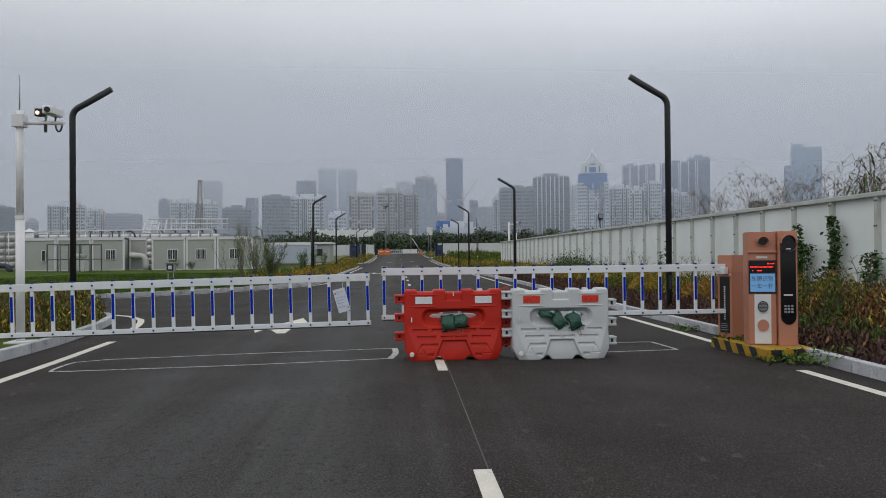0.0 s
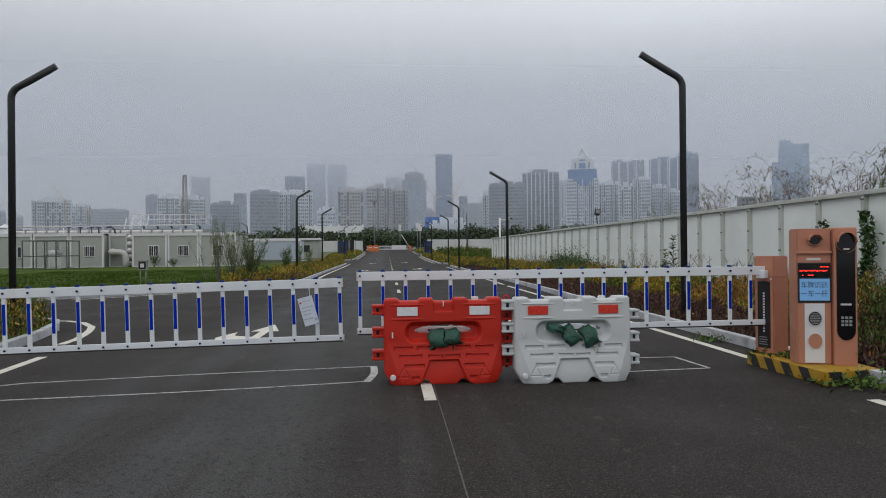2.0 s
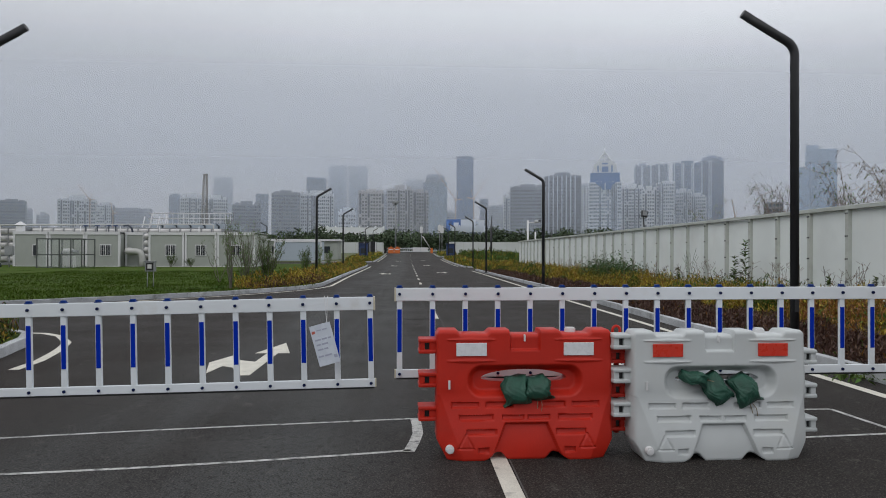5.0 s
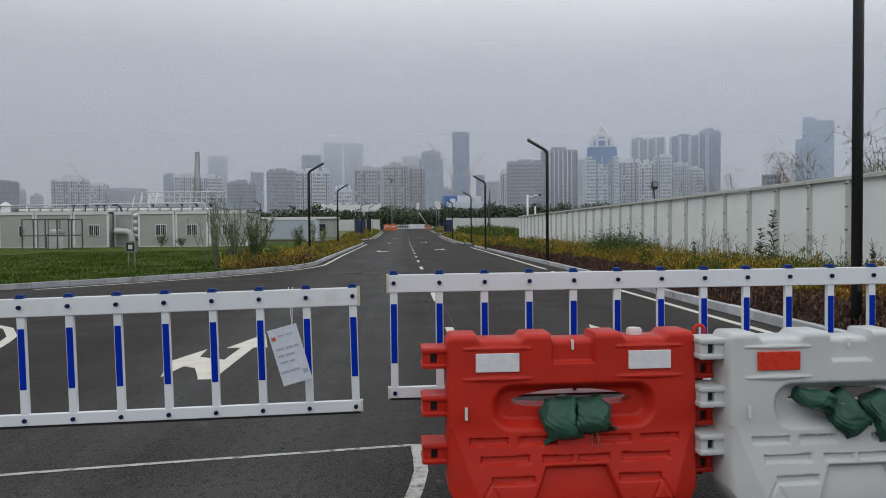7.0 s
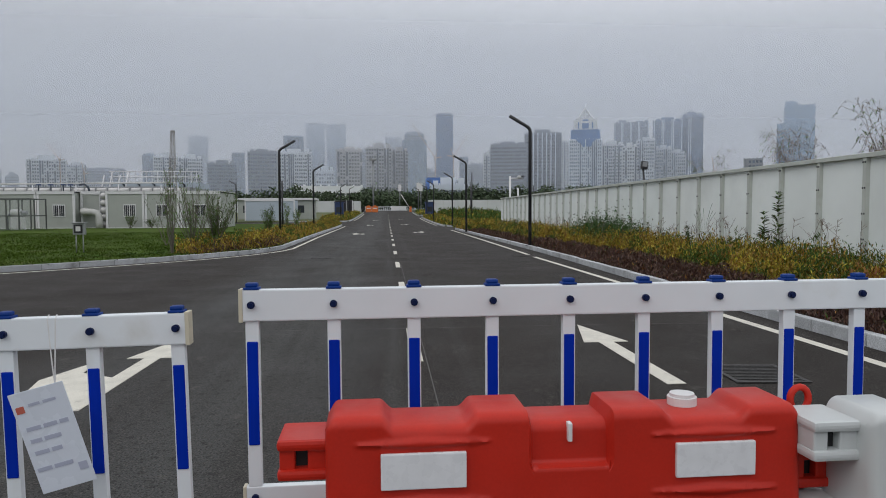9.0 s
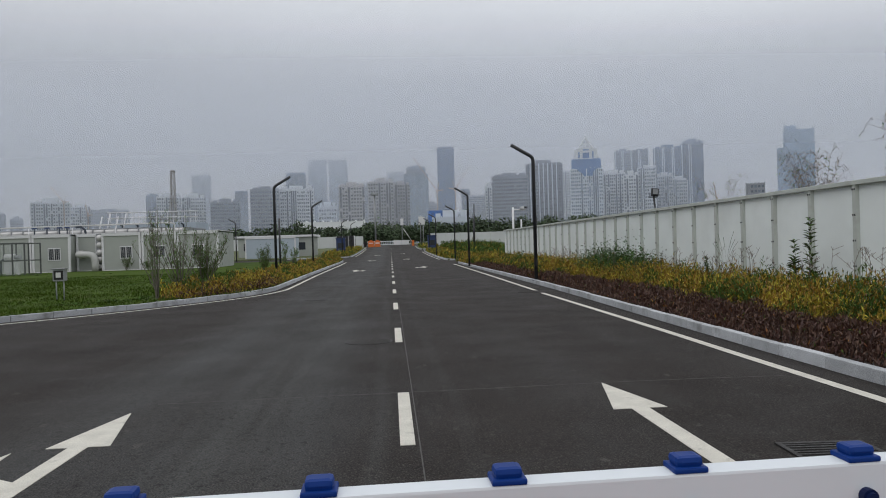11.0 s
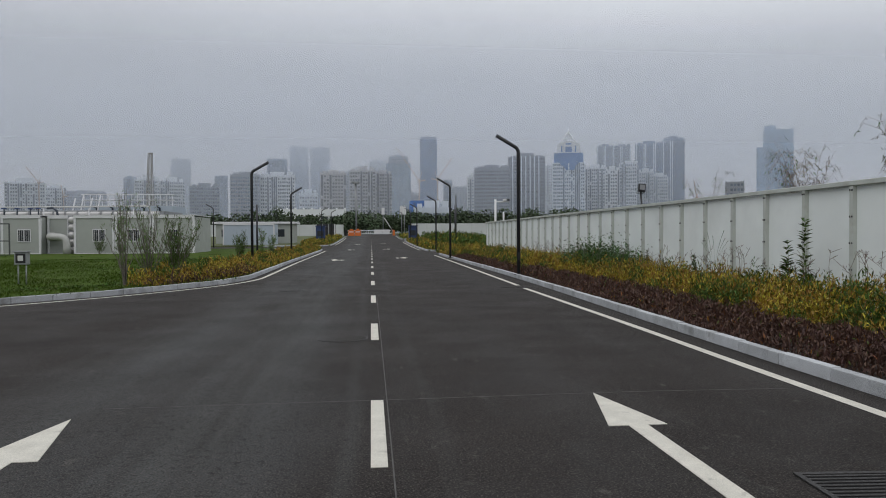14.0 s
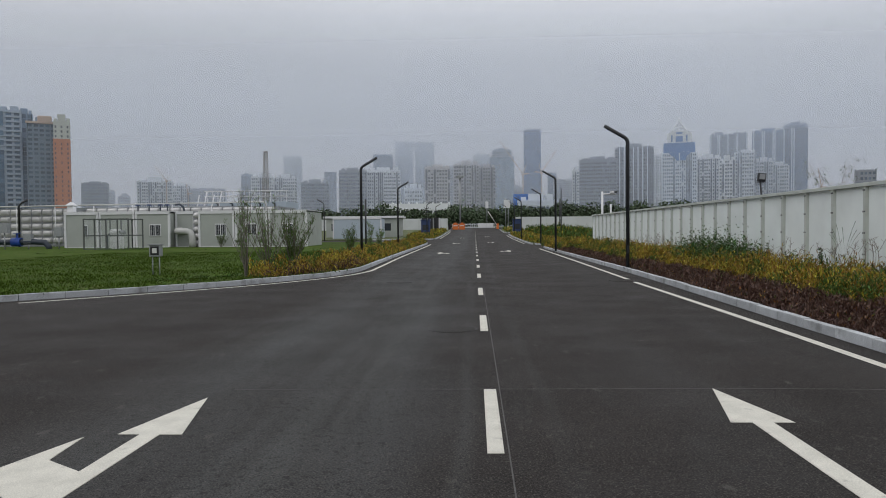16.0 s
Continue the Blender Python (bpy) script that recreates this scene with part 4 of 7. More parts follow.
# laminated notice hung from the left arm
notice = thing("hanging_notice", pose(-1.345, 12.0, 1.09, 0, 0, 0), "white laminated notice hung crooked from the barrier arm", "notice")
part("string_loop", rod([(-0.012, 0.0, 0.1), (-0.012, -0.012, 0.09), (0.0, -0.02, -0.03), (0.008, -0.02, -0.12)], 0.002, 5), PANEL_WHITE, notice)
part("string_loop", rod([(0.012, 0.0, 0.1), (0.012, -0.012, 0.09), (0.008, -0.02, -0.12)], 0.002, 5), PANEL_WHITE, notice)
sheet = part("laminated_sheet", box(-0.085, 0.085, -0.0015, 0.0015, -0.335, 0, 0.001), PAPER, notice, "crooked laminated white sheet", pose(-0.005, -0.022, -0.125, 4, -15, 0) @ Matrix.Translation((-0.045, 0, 0.012)))
bars = [(-0.075, -0.05, -0.045, 0.022, INK_RED), (-0.035, 0.0, -0.042, 0.009, INK_BLUE), (0.01, 0.05, -0.042, 0.009, INK_BLUE)]
for z, ends in ((-0.115, (-0.065, -0.02, -0.012, 0.03, 0.038, 0.065)), (-0.155, (-0.065, -0.03, -0.022, 0.03)), (-0.195, (-0.065, -0.02, -0.012, 0.02)), (-0.25, (-0.075, -0.03, -0.022, 0.035))):
    bars += [(p, q, z, 0.013, INK_BLUE) for p, q in zip(ends[::2], ends[1::2])]
bars.append((0.048, 0.075, -0.265, 0.026, INK_BLUE))
for x0, x1, z, hgt, mat in bars:
    o = part("print_bar", box(x0, x1, -0.0028, -0.0018, z - hgt, z), mat, sheet)

# ---------------------------------------------------------------- water-filled barriers


def soft_box(x, z, cx, cz, hx, hz, edge):
    """1 inside a rounded box, falling to 0 over its edge."""
    d = max(abs(x - cx) - hx, abs(z - cz) - hz)
    t = min(max(-d / edge, 0), 1)
    return t * t * (3 - 2 * t)


def step_in(v, a, b):
    t = min(max((v - a) / (b - a), 0), 1)
    return t * t * (3 - 2 * t)


def barrier_body():
    """A moulded hollow barrier: notched crest, arched feet, hand pocket with a slot right through, ribs and a sunk foot panel."""
    W, NX, NZ = 0.672, 190, 160
    slots = []
    for s in (-1, 1):
        slots += [(s * 0.458, 0.40, 0.10, 0.02), (s * 0.20, 0.40, 0.10, 0.02), (s * 0.375, 0.308, 0.125, 0.02), (s * 0.097, 0.308, 0.08, 0.018), (s * 0.338, 0.205, 0.11, 0.02), (s * 0.325, 0.075, 0.038, 0.02)]

    def crest(x):
        a = abs(x)
        z = 0.958
        z -= 0.03 * step_in(a, 0.255, 0.295) * (1 - step_in(a, 0.485, 0.525))
        z -= 0.035 * (1 - step_in(a, 0.105, 0.122))
        z -= 0.04 * step_in(a, 0.635, 0.677) ** 2
        return z

    def foot(x):
        a = abs(x)
        z = 0.0
        z += 0.055 * step_in(a, 0.13, 0.20) * (1 - step_in(a, 0.21, 0.33))
        z += 0.15 * min(max((a - 0.592) / 0.08, 0), 1)
        return z

    def half(x, z):
        t = 0.235 - 0.075 * step_in(z, 0.05, 0.5) - 0.02 * step_in(z, 0.5, 0.95)
        dx, dz = max(abs(x) - 0.33, 0), max(abs(z - 0.575) - 0.012, 0)
        t -= 0.075 * (1 - step_in(math.hypot(dx, dz), 0.055, 0.115))
        for cx, cz, hx, hz in slots:
            t -= 0.02 * soft_box(x, z, cx, cz, hx + 0.006, hz + 0.003, 0.008)
        w = 0.158 + 0.42 * (0.275 - z)
        if z < 0.29:
            t -= 0.035 * step_in(w - abs(x), -0.004, 0.012) * step_in(0.275 - z, 0, 0.02)
        for s in (-1, 1):
            t += 0.011 * soft_box(x, z, s * 0.409, 0.885, 0.185, 0.02 - 0.012 * abs(x - s * 0.409) / 0.18, 0.014) + 0.011 * soft_box(x, z, s * 0.409, 0.727, 0.185, 0.02 - 0.012 * abs(x - s * 0.409) / 0.18, 0.014)
            for a, b, c, d in ((s * 0.51, 0.09, s * 0.455, 0.19), (s * 0.455, 0.19, s * 0.40, 0.09), (s * 0.51, 0.09, s * 0.40, 0.09)):
                u = ((x - a) * (c - a) + (z - b) * (d - b)) / ((c - a) ** 2 + (d - b) ** 2)
                u = min(max(u, 0), 1)
                if math.hypot(x - a - u * (c - a), z - b - u * (d - b)) < 0.007:
                    t -= 0.006
        if z < 0.47:
            t -= 0.42 * max(0.0, abs(x) - 0.475 - 0.36 * z)
        t -= 0.03 * soft_box(x, z, 0, 0.90, 0.118, 0.10, 0.011)
        edge = min(W - abs(x), crest(x) - z, z - foot(x) + 0.012)
        r = 0.03
        if edge < r:
            t -= r - math.sqrt(max(r * r - (r - edge) ** 2, 0))
        return t

    def hole(x, z):
        return (x / 0.33) ** 2 + ((z - 0.605 + 0.012 * (x / 0.3) ** 2) / 0.048) ** 2 < 1

    bm = bmesh.new()
    grids = []
    for s in (-1, 1):
        grid = []
        for i in range(NX + 1):
            x = -W + 2 * W * i / NX
            lo, hi = foot(x), crest(x)
            grid.append([bm.verts.new((x, (-1 if s < 0 else 0.5) * half(x, lo + (hi - lo) * j / NZ), lo + (hi - lo) * j / NZ)) for j in range(NZ + 1)])
        grids.append(grid)
    open_cell = {}
    for g, s in zip(grids, (-1, 1)):
        for i in range(NX):
            for j in range(NZ):
                q = (g[i][j], g[i + 1][j], g[i + 1][j + 1], g[i][j + 1])
                c = sum((v.co for v in q), Vector()) / 4
                if hole(c.x, c.z):
                    open_cell[(i, j)] = True
                    continue
                bm.faces.new(q if s < 0 else q[::-1])
    # draw the rim of the slot onto its true oval
    for (i, j) in open_cell:
        for p, q in ((i, j), (i + 1, j), (i, j + 1), (i + 1, j + 1)):
            if all((p - a, q - b) in open_cell for a in (0, 1) for b in (0, 1)):
                continue
            for g, s in zip(grids, (-1, 0.5)):
                v = g[p][q]
                bow = 0.012 * (v.co.x / 0.3) ** 2
                dz = v.co.z - 0.605 + bow
                e = math.sqrt((v.co.x / 0.33) ** 2 + (dz / 0.048) ** 2)
                x = v.co.x / max(e, 0.6) if abs(v.co.x) > 0.2 else v.co.x
                zz = math.copysign(0.048 * math.sqrt(max(1 - (x / 0.33) ** 2, 0)), dz)
                v.co = Vector((x, s * half(x, 0.605 + zz - 0.012 * (x / 0.3) ** 2), 0.605 + zz - 0.012 * (x / 0.3) ** 2))
    f, b = grids
    for i in range(NX):
        for j in range(NZ):
            if (i, j) in open_cell:
                continue
            for di, dj, e in ((1, 0, ((i + 1, j), (i + 1, j + 1))), (-1, 0, ((i, j + 1), (i, j))), (0, 1, ((i + 1, j + 1), (i, j + 1))), (0, -1, ((i, j), (i + 1, j)))):
                n = (i + di, j + dj)
                if n in open_cell or not (0 <= n[0] < NX and 0 <= n[1] < NZ):
                    (p, q), (r, t) = e
                    try:
                        bm.faces.new((f[p][q], b[p][q], b[r][t], f[r][t]))
                    except ValueError:
                        pass
    bmesh.ops.remove_doubles(bm, verts=bm.verts[:], dist=0.0004)
    bmesh.ops.recalc_face_normals(bm, faces=bm.faces[:])
    me = bpy.data.meshes.new("moulded_body")
    bm.to_mesh(me)
    bm.free()
    me.polygons.foreach_set("use_smooth", [True] * len(me.polygons))
    me.set_sharp_from_angle(angle=radians(50))
    return me


def lug(x0, x1, z, mat, parent, flip):
    """A knuckle with ridged top and bottom and a square pin hole."""
    c = x0 * 0.55 + x1 * 0.45 if flip else x0 * 0.45 + x1 * 0.55
    ob = part("hinge_lug", box(x0, x1, -0.09, 0.09, z + 0.026, z + 0.056, 0.011), mat, parent)
    part("lower_plate", box(x0, x1, -0.09, 0.09, z - 0.056, z - 0.026, 0.011), mat, ob)
    for p, q in ((x0 + 0.006, c - 0.017), (c + 0.017, x1 - 0.006)):
        part("cheek", box(p, q, -0.078, 0.08, z - 0.03, z + 0.03, 0.006), mat, ob)
    # black plate between the cheeks paints the dark of the hole
    part("pin_hole", box(c - 0.0175, c + 0.0175, -0.05, -0.03, z - 0.027, z + 0.027), BLACK_PANEL, ob, "black plate standing in for the shaded pin hole")
    return ob


def water_barrier(m, mat, strip, label, heights_left, heights_right, ring):
    body = barrier_body_mesh.copy()
    body.materials.clear()
    body.materials.append(mat)
    root = thing("water_barrier", m, label, "traffic barrier", "water-filled barriers")
    part("moulded_body", body, None, root)
    for z in heights_left:
        lug(-0.805, -0.66, z, mat, root, True)
    for z in heights_right:
        lug(0.66, 0.805, z, mat, root, False)
    for s in (-1, 1):
        part("reflector", box(s * 0.409 - 0.115, s * 0.409 + 0.115, -0.158, -0.144, 0.765, 0.862, 0.003), strip, root, "rectangular reflective sticker")
    plug = disc(-0.575, -0.222, 0.085, 0.034, 0.03, sides=18, dome=0.15)
    disc(-0.575, -0.24, 0.085, 0.018, 0.014, bm=plug)
    part("drain_plug", plug, PANEL_WHITE, root, "white drain plug")
    lid = disc(0.378, 0.0, 0.937, 0.043, 0.03, "z", 20)
    disc(0.378, 0.0, 0.956, 0.036, 0.012, "z", 20, lid)
    part("filler_cap", lid, PANEL_WHITE, root, "white screw filler cap")
    part("moulded_slot", box(-0.006, 0.006, -0.128, -0.10, 0.868, 0.92, 0.003), PANEL_WHITE, root, "narrow pale slot in the crest")
    part("small_sticker", box(-0.585, -0.57, -0.176, -0.162, 0.52, 0.585, 0.001), PANEL_WHITE, root)
    if ring:
        loop = rod([(0.745, -0.01, 0.885)] + [(0.745 + 0.03 * math.sin(q), -0.01, 0.935 - 0.036 * math.cos(q)) for q in [0.5 + 0.44 * k for k in range(13)]] + [(0.745, -0.01, 0.885)], 0.011, 7)
        rod([(0.745, -0.01, 0.14), (0.745, -0.01, 0.89)], 0.022, 8, loop)
        part("linking_pin", loop, RED_PLASTIC, root, "red linking pin with a ring handle")
    return root


barrier_body_mesh = barrier_body()
water_barrier(pose(0.195, 11.74, 0, 0, 0, 1.2), RED_PLASTIC, REFLECT_WHITE, "red moulded plastic water-filled barrier with white reflectors", (0.83, 0.575, 0.32), (0.745, 0.485, 0.225), True)
water_barrier(pose(1.66, 11.65, 0, 0, 0, 1.6), WHITE_PLASTIC, REFLECT_RED, "white moulded plastic water-filled barrier with red reflectors", (0.87, 0.615, 0.36), (0.745, 0.485, 0.225), False)


def sandbag(m, seed, length, width):
    """A slack woven bag: fat below, gathered at its neck, with folds and a tied end."""
    rng = np.random.RandomState(seed)
    root = thing("sandbag", m, "small dark green woven sandbag slung through the barrier slot", "sandbag", "sandbags on the barriers")
    bm = bmesh.new()
    rings, sides = 34, 48
    ph = rng.uniform(0, 6, 4)
    grid = []
    for i in range(rings + 1):
        t = i / rings
        z = -t * length
        w = width * (0.82 + 0.18 * step_in(t, 0.0, 0.3)) * (1 - 0.05 * math.sin(math.pi * t)) * (1 + 0.14 * step_in(t, 0.8, 1.0))
        d = 0.007 + 0.052 * math.sin(math.pi * (0.22 + 0.78 * t)) ** 0.6 * (1 - step_in(t, 0.93, 1.0))
        row = []
        for k in range(sides):
            a = 2 * math.pi * k / sides
            c, s = math.cos(a), math.sin(a)
            px, py = abs(c) ** 0.62 * (1 if c > 0 else -1), abs(s) ** 0.7 * (1 if s > 0 else -1)
            fold = 1 + 0.06 * math.sin(3 * a + ph[0] + 5 * t) * (1 - t * 0.6) + 0.05 * math.sin(7 * a + ph[1] + 9 * t) + 0.05 * math.sin(13 * a + ph[2] + 6 * math.sin(7 * t)) + 0.14 * noise.noise(Vector((2.2 * c, 2.2 * s, 5 * t + seed)))
            droop = 0.075 * math.sin(2.4 * t)
            row.append(bm.verts.new((w * px * fold + 0.012 * math.sin(8 * t + ph[2]), d * py * fold - droop, z + 0.006 * math.sin(4 * a + ph[3]) + 0.03 * (1 - abs(c)) * step_in(t, 0.85, 1.0))))
        grid.append(row)
    for a, b in zip(grid, grid[1:]):
        for k in range(sides):
            bm.faces.new((a[k], a[(k + 1) % sides], b[(k + 1) % sides], b[k]))
    bm.faces.new(grid[0][::-1])
    bm.faces.new(grid[-1])
    bmesh.ops.recalc_face_normals(bm, faces=bm.faces[:])
    part("bag", bm, BAG_GREEN, root, smooth=True)
    tie = rod([(0.01, -0.05, -length * 0.96), (0.015, -0.07, -length - 0.03), (0.0, -0.06, -length - 0.09)], 0.003, 5)
    rod([(-0.01, -0.05, -length * 0.96), (-0.02, -0.07, -length - 0.02), (-0.025, -0.06, -length - 0.06)], 0.003, 5, tie)
    part("tie_string", tie, CORD, root, "frayed tie string")
    return root


sandbag(pose(0.11, 11.635, 0.603, 0, -6, 4), 3, 0.225, 0.095)
sandbag(pose(0.275, 11.63, 0.603, 0, -10, -4), 4, 0.175, 0.094)
sandbag(pose(1.57, 11.545, 0.612, 0, -30, 4), 5, 0.235, 0.08)
sandbag(pose(1.80, 11.545, 0.612, 0, -26, -4), 6, 0.235, 0.085)
sandbag(pose(1.37, 11.54, 0.632, 0, -74, 0), 9, 0.20, 0.045)

# ---------------------------------------------------------------- ticket machine and its island


def island(name, outline, faces_with_stripes, label):
    root = thing(name, Matrix.Identity(4), label, "traffic island")
    part("plinth", prism(outline, 0.0, 0.15, bevel=0.01), STRIPE_YELLOW, root)
    for (x0, y0), (x1, y1) in faces_with_stripes:
        d = Vector((x1 - x0, y1 - y0))
        n = int(d.length / 0.34)
        d.normalize()
        out = Vector((d.y, -d.x))
        if out.x > 0.2:
            out = -out
        for k in range(n):
            a, w, lean = k * 0.34 + 0.04, 0.165, 0.10
            bm = bmesh.new()
            q = []
            for s, z in ((a + lean, 0.003), (a + lean + w, 0.003), (a + w, 0.149), (a, 0.149)):
                p = Vector((x0, y0)) + d * s
                q.append((p, z))
            inner = [bm.verts.new((p.x, p.y, z)) for p, z in q]
            outer = [bm.verts.new((p.x + out.x * 0.005, p.y + out.y * 0.005, z)) for p, z in q]
            bm.faces.new(outer)
            for i in range(4):
                bm.faces.new((inner[i], inner[(i + 1) % 4], outer[(i + 1) % 4], outer[i]))
            bmesh.ops.recalc_face_normals(bm, faces=bm.faces[:])
            part("black_stripe", bm, STRIPE_BLACK, root)
    return root


island("machine_island", [(4.18, 12.4), (4.24, 10.88), (4.98, 11.0), (5.0, 12.4)], [((4.18, 12.4), (4.24, 10.88)), ((4.24, 10.88), (4.98, 11.0))], "raised concrete island with yellow and black warning stripes")
island("machine_island", [(-5.62, 11.25), (-5.5, 10.9), (-5.6, 9.2), (-6.4, 9.2), (-6.4, 11.25)], [((-5.62, 11.25), (-5.5, 10.9)), ((-5.5, 10.9), (-5.6, 9.2))], "yellow and black striped island end")


def lettering(text, size, mat, parent, m, name="lettering"):
    """Words in the built-in font, as a thin mesh."""
    curve = bpy.data.curves.new(name, "FONT")
    curve.body, curve.size, curve.extrude = text, size, 0.0006
    tmp = new("joint", curve)
    bpy.context.view_layer.update()
    me = bpy.data.meshes.new_from_object(tmp.evaluated_get(bpy.context.evaluated_depsgraph_get()))
    bpy.data.objects.remove(tmp)
    me.name = name
    me.materials.clear()
    me.materials.append(mat)
    ob = new(name, me)
    ob.parent, ob.matrix_basis = parent, m
    return ob


machine = thing("ticket_machine", pose(4.27, 11.43, 0.15, 0, 0, -13) @ Matrix.Diagonal((0.885, 0.885, 1, 1)), "copper-pink parking ticket machine with lit screen and camera column", "ticket machine")
main = prism([(0, 0), (0.42, 0), (0.42, 0.30), (0, 0.30)], 0, 1.56, bevel=0.014)
part("main_cabinet", main, COPPER, machine)
part("brow", box(-0.004, 0.424, -0.03, 0.02, 1.27, 1.30, 0.012), COPPER, machine)
hood = rod([(0.21, -0.035, 1.43), (0.21, 0.02, 1.43)], 0.088, 24)
part("camera_hood", hood, COPPER, machine, at=Matrix.Translation((0, 0, 0.43)) @ Matrix.Diagonal((1, 1, 0.7, 1)))
part("hood_visor", prism([(0.21 + 0.09 * math.cos(q), 1.425 + 0.075 * math.sin(q)) for q in [math.pi * k / 14 for k in range(15)]] + [(0.21 + 0.078 * math.cos(q), 1.425 + 0.064 * math.sin(q)) for q in [math.pi * k / 14 for k in range(14, -1, -1)]], -0.10, -0.02, axis="y"), COPPER, machine)
part("camera_window", disc(0.21, -0.034, 1.43, 0.07, 0.008, sides=24), BLACK_GLASS, machine, "dark glass camera window", Matrix.Translation((0, 0, 0.48)) @ Matrix.Diagonal((1, 1, 0.66, 1)))
part("screen_surround", box(0.01, 0.41, -0.012, 0.004, 0.71, 1.17, 0.004), BLACK_PANEL, machine)
lcd = part("lcd_screen", box(0.03, 0.395, -0.016, -0.01, 0.735, 0.985, 0.002), SCREEN_BLUE, machine, "lit pale blue screen")
lettering("车牌识别", 0.082, LCD_INK, lcd, pose(0.042, -0.0175, 0.885, 90, 0, 0))
lettering("一车一杆", 0.082, LCD_INK, lcd, pose(0.042, -0.0175, 0.785, 90, 0, 0))
led = part("led_display", box(0.02, 0.40, -0.015, -0.01, 1.0, 1.16, 0.002), BLACK_GLASS, machine, "black display with red LED rows")
x = 0.03
for k in range(16):
    w = (0.014, 0.02, 0.01, 0.024)[k * 7 % 4]
    if x + w < 0.39:
        part("led_bar", box(x, x + w, -0.018, -0.0145, 1.066 + (k % 3) * 0.003, 1.086 - (k % 2) * 0.003), LED_RED, led)
    x += w + 0.006
for a, b in ((0.28, 0.31), (0.32, 0.335), (0.345, 0.385), (0.06, 0.075), (0.13, 0.2)):
    part("led_bar", box(a, b, -0.018, -0.0145, 1.115 if a > 0.25 else 1.02, 1.128 if a > 0.25 else 1.032), LED_RED, led)
part("maker_mark", box(0.12, 0.29, -0.006, 0.002, 1.195, 1.222, 0.002), SILVER, machine, "silver maker's mark")
strip_panel = part("lower_panel", box(0.09, 0.335, -0.01, 0.004, 0.02, 0.70, 0.004), PANEL_WHITE, machine, "white lower front panel")
part("speaker_ring", disc(0.212, -0.012, 0.53, 0.092, 0.012, sides=28), SILVER, machine)
grille = part("speaker_grille", disc(0.212, -0.018, 0.53, 0.078, 0.01, sides=28), BLACK_PANEL, machine, "round dark speaker grille")
for i in range(-3, 4):
    hw = math.sqrt(max(0.066 ** 2 - (i * 0.019) ** 2, 0.0001))
    part("grille_bar", box(0.212 - hw, 0.212 + hw, -0.026, -0.022, 0.525 + i * 0.019, 0.534 + i * 0.019), GREY_METAL, grille)
part("round_plate_ring", disc(0.212, -0.012, 0.272, 0.096, 0.012, sides=28), SILVER, machine)
part("round_plate", disc(0.212, -0.018, 0.272, 0.083, 0.012, sides=28), COPPER, machine, "round copper cover plate")

column = part("camera_column", box(0.43, 0.71, -0.06, 0.24, -0.01, 1.57, 0.018), COPPER, machine)
pill = [(0.46 + 0.11 - 0.11 * math.cos(a), 0.40 - 0.11 * math.sin(a)) for a in [math.pi * k / 14 for k in range(15)]]
pill += [(0.57 + 0.11 * math.cos(a), 1.41 + 0.11 * math.sin(a)) for a in [math.pi * k / 14 for k in range(15)]]
part("black_glass_front", prism(pill, -0.072, -0.055, axis="y"), BLACK_GLASS, machine, "tall black glass front with rounded ends")
part("column_hood", rod([(0.57, -0.10, 1.40), (0.57, -0.05, 1.40)], 0.122, 24, caps=False), COPPER, machine)
part("hood_lens", disc(0.57, -0.074, 1.41, 0.03, 0.01, sides=20), BLACK_PANEL, machine)
part("hood_visor", prism([(0.57 + 0.122 * math.cos(q), 1.40 + 0.122 * math.sin(q)) for q in [math.pi * k / 16 for k in range(17)]] + [(0.57 + 0.108 * math.cos(q), 1.40 + 0.108 * math.sin(q)) for q in [math.pi * k / 16 for k in range(16, -1, -1)]], -0.135, -0.06, axis="y"), COPPER, machine)
part("maker_mark", box(0.50, 0.63, -0.076, -0.071, 0.685, 0.705), SILVER, machine, "small silver maker's mark")
part("status_lamp", box(0.54, 0.61, -0.076, -0.071, 1.315, 1.33), SILVER, machine)
for r in range(3):
    for c in range(3):
        part("keypad_button", box(0.505 + c * 0.048, 0.54 + c * 0.048, -0.079, -0.071, 0.45 + r * 0.04, 0.478 + r * 0.04, 0.002), GREY_METAL, machine)

housing = thing("boom_housing", pose(4.27, 12.36, 0.15, 0, 0, -64), "copper-pink barrier motor housing beside the ticket machine", "barrier motor")
part("cabinet", prism([(0, 0), (0.27, 0), (0.27, 0.30), (0, 0.30)], 0, 1.24, bevel=0.012), COPPER, housing)
part("lid", box(-0.005, 0.275, -0.005, 0.305, 0.985, 0.995, 0.002), COPPER, housing)
label_strip = part("front_panel", box(0.05, 0.22, -0.01, 0.004, 0.08, 0.92, 0.004), BLACK_PANEL, housing, "tall black front panel")
for k in range(15):
    part("print_bar", box(0.125, 0.15, -0.0125, -0.0095, 0.28 + k * 0.034, 0.302 + k * 0.034), SILVER, label_strip)
for k in range(4):
    part("print_bar", box(0.07, 0.19 - 0.015 * (k % 2), -0.0125, -0.0095, 0.12 + k * 0.03, 0.13 + k * 0.03), GREY_METAL, label_strip)
part("warning_lamp", box(0.225, 0.245, -0.012, 0.002, 0.94, 0.965, 0.002), PANEL_WHITE, housing)
part("arm_clamp", box(0.08, 0.20, -0.09, 0.0, 0.96, 1.06, 0.01), GATE_WHITE, housing)

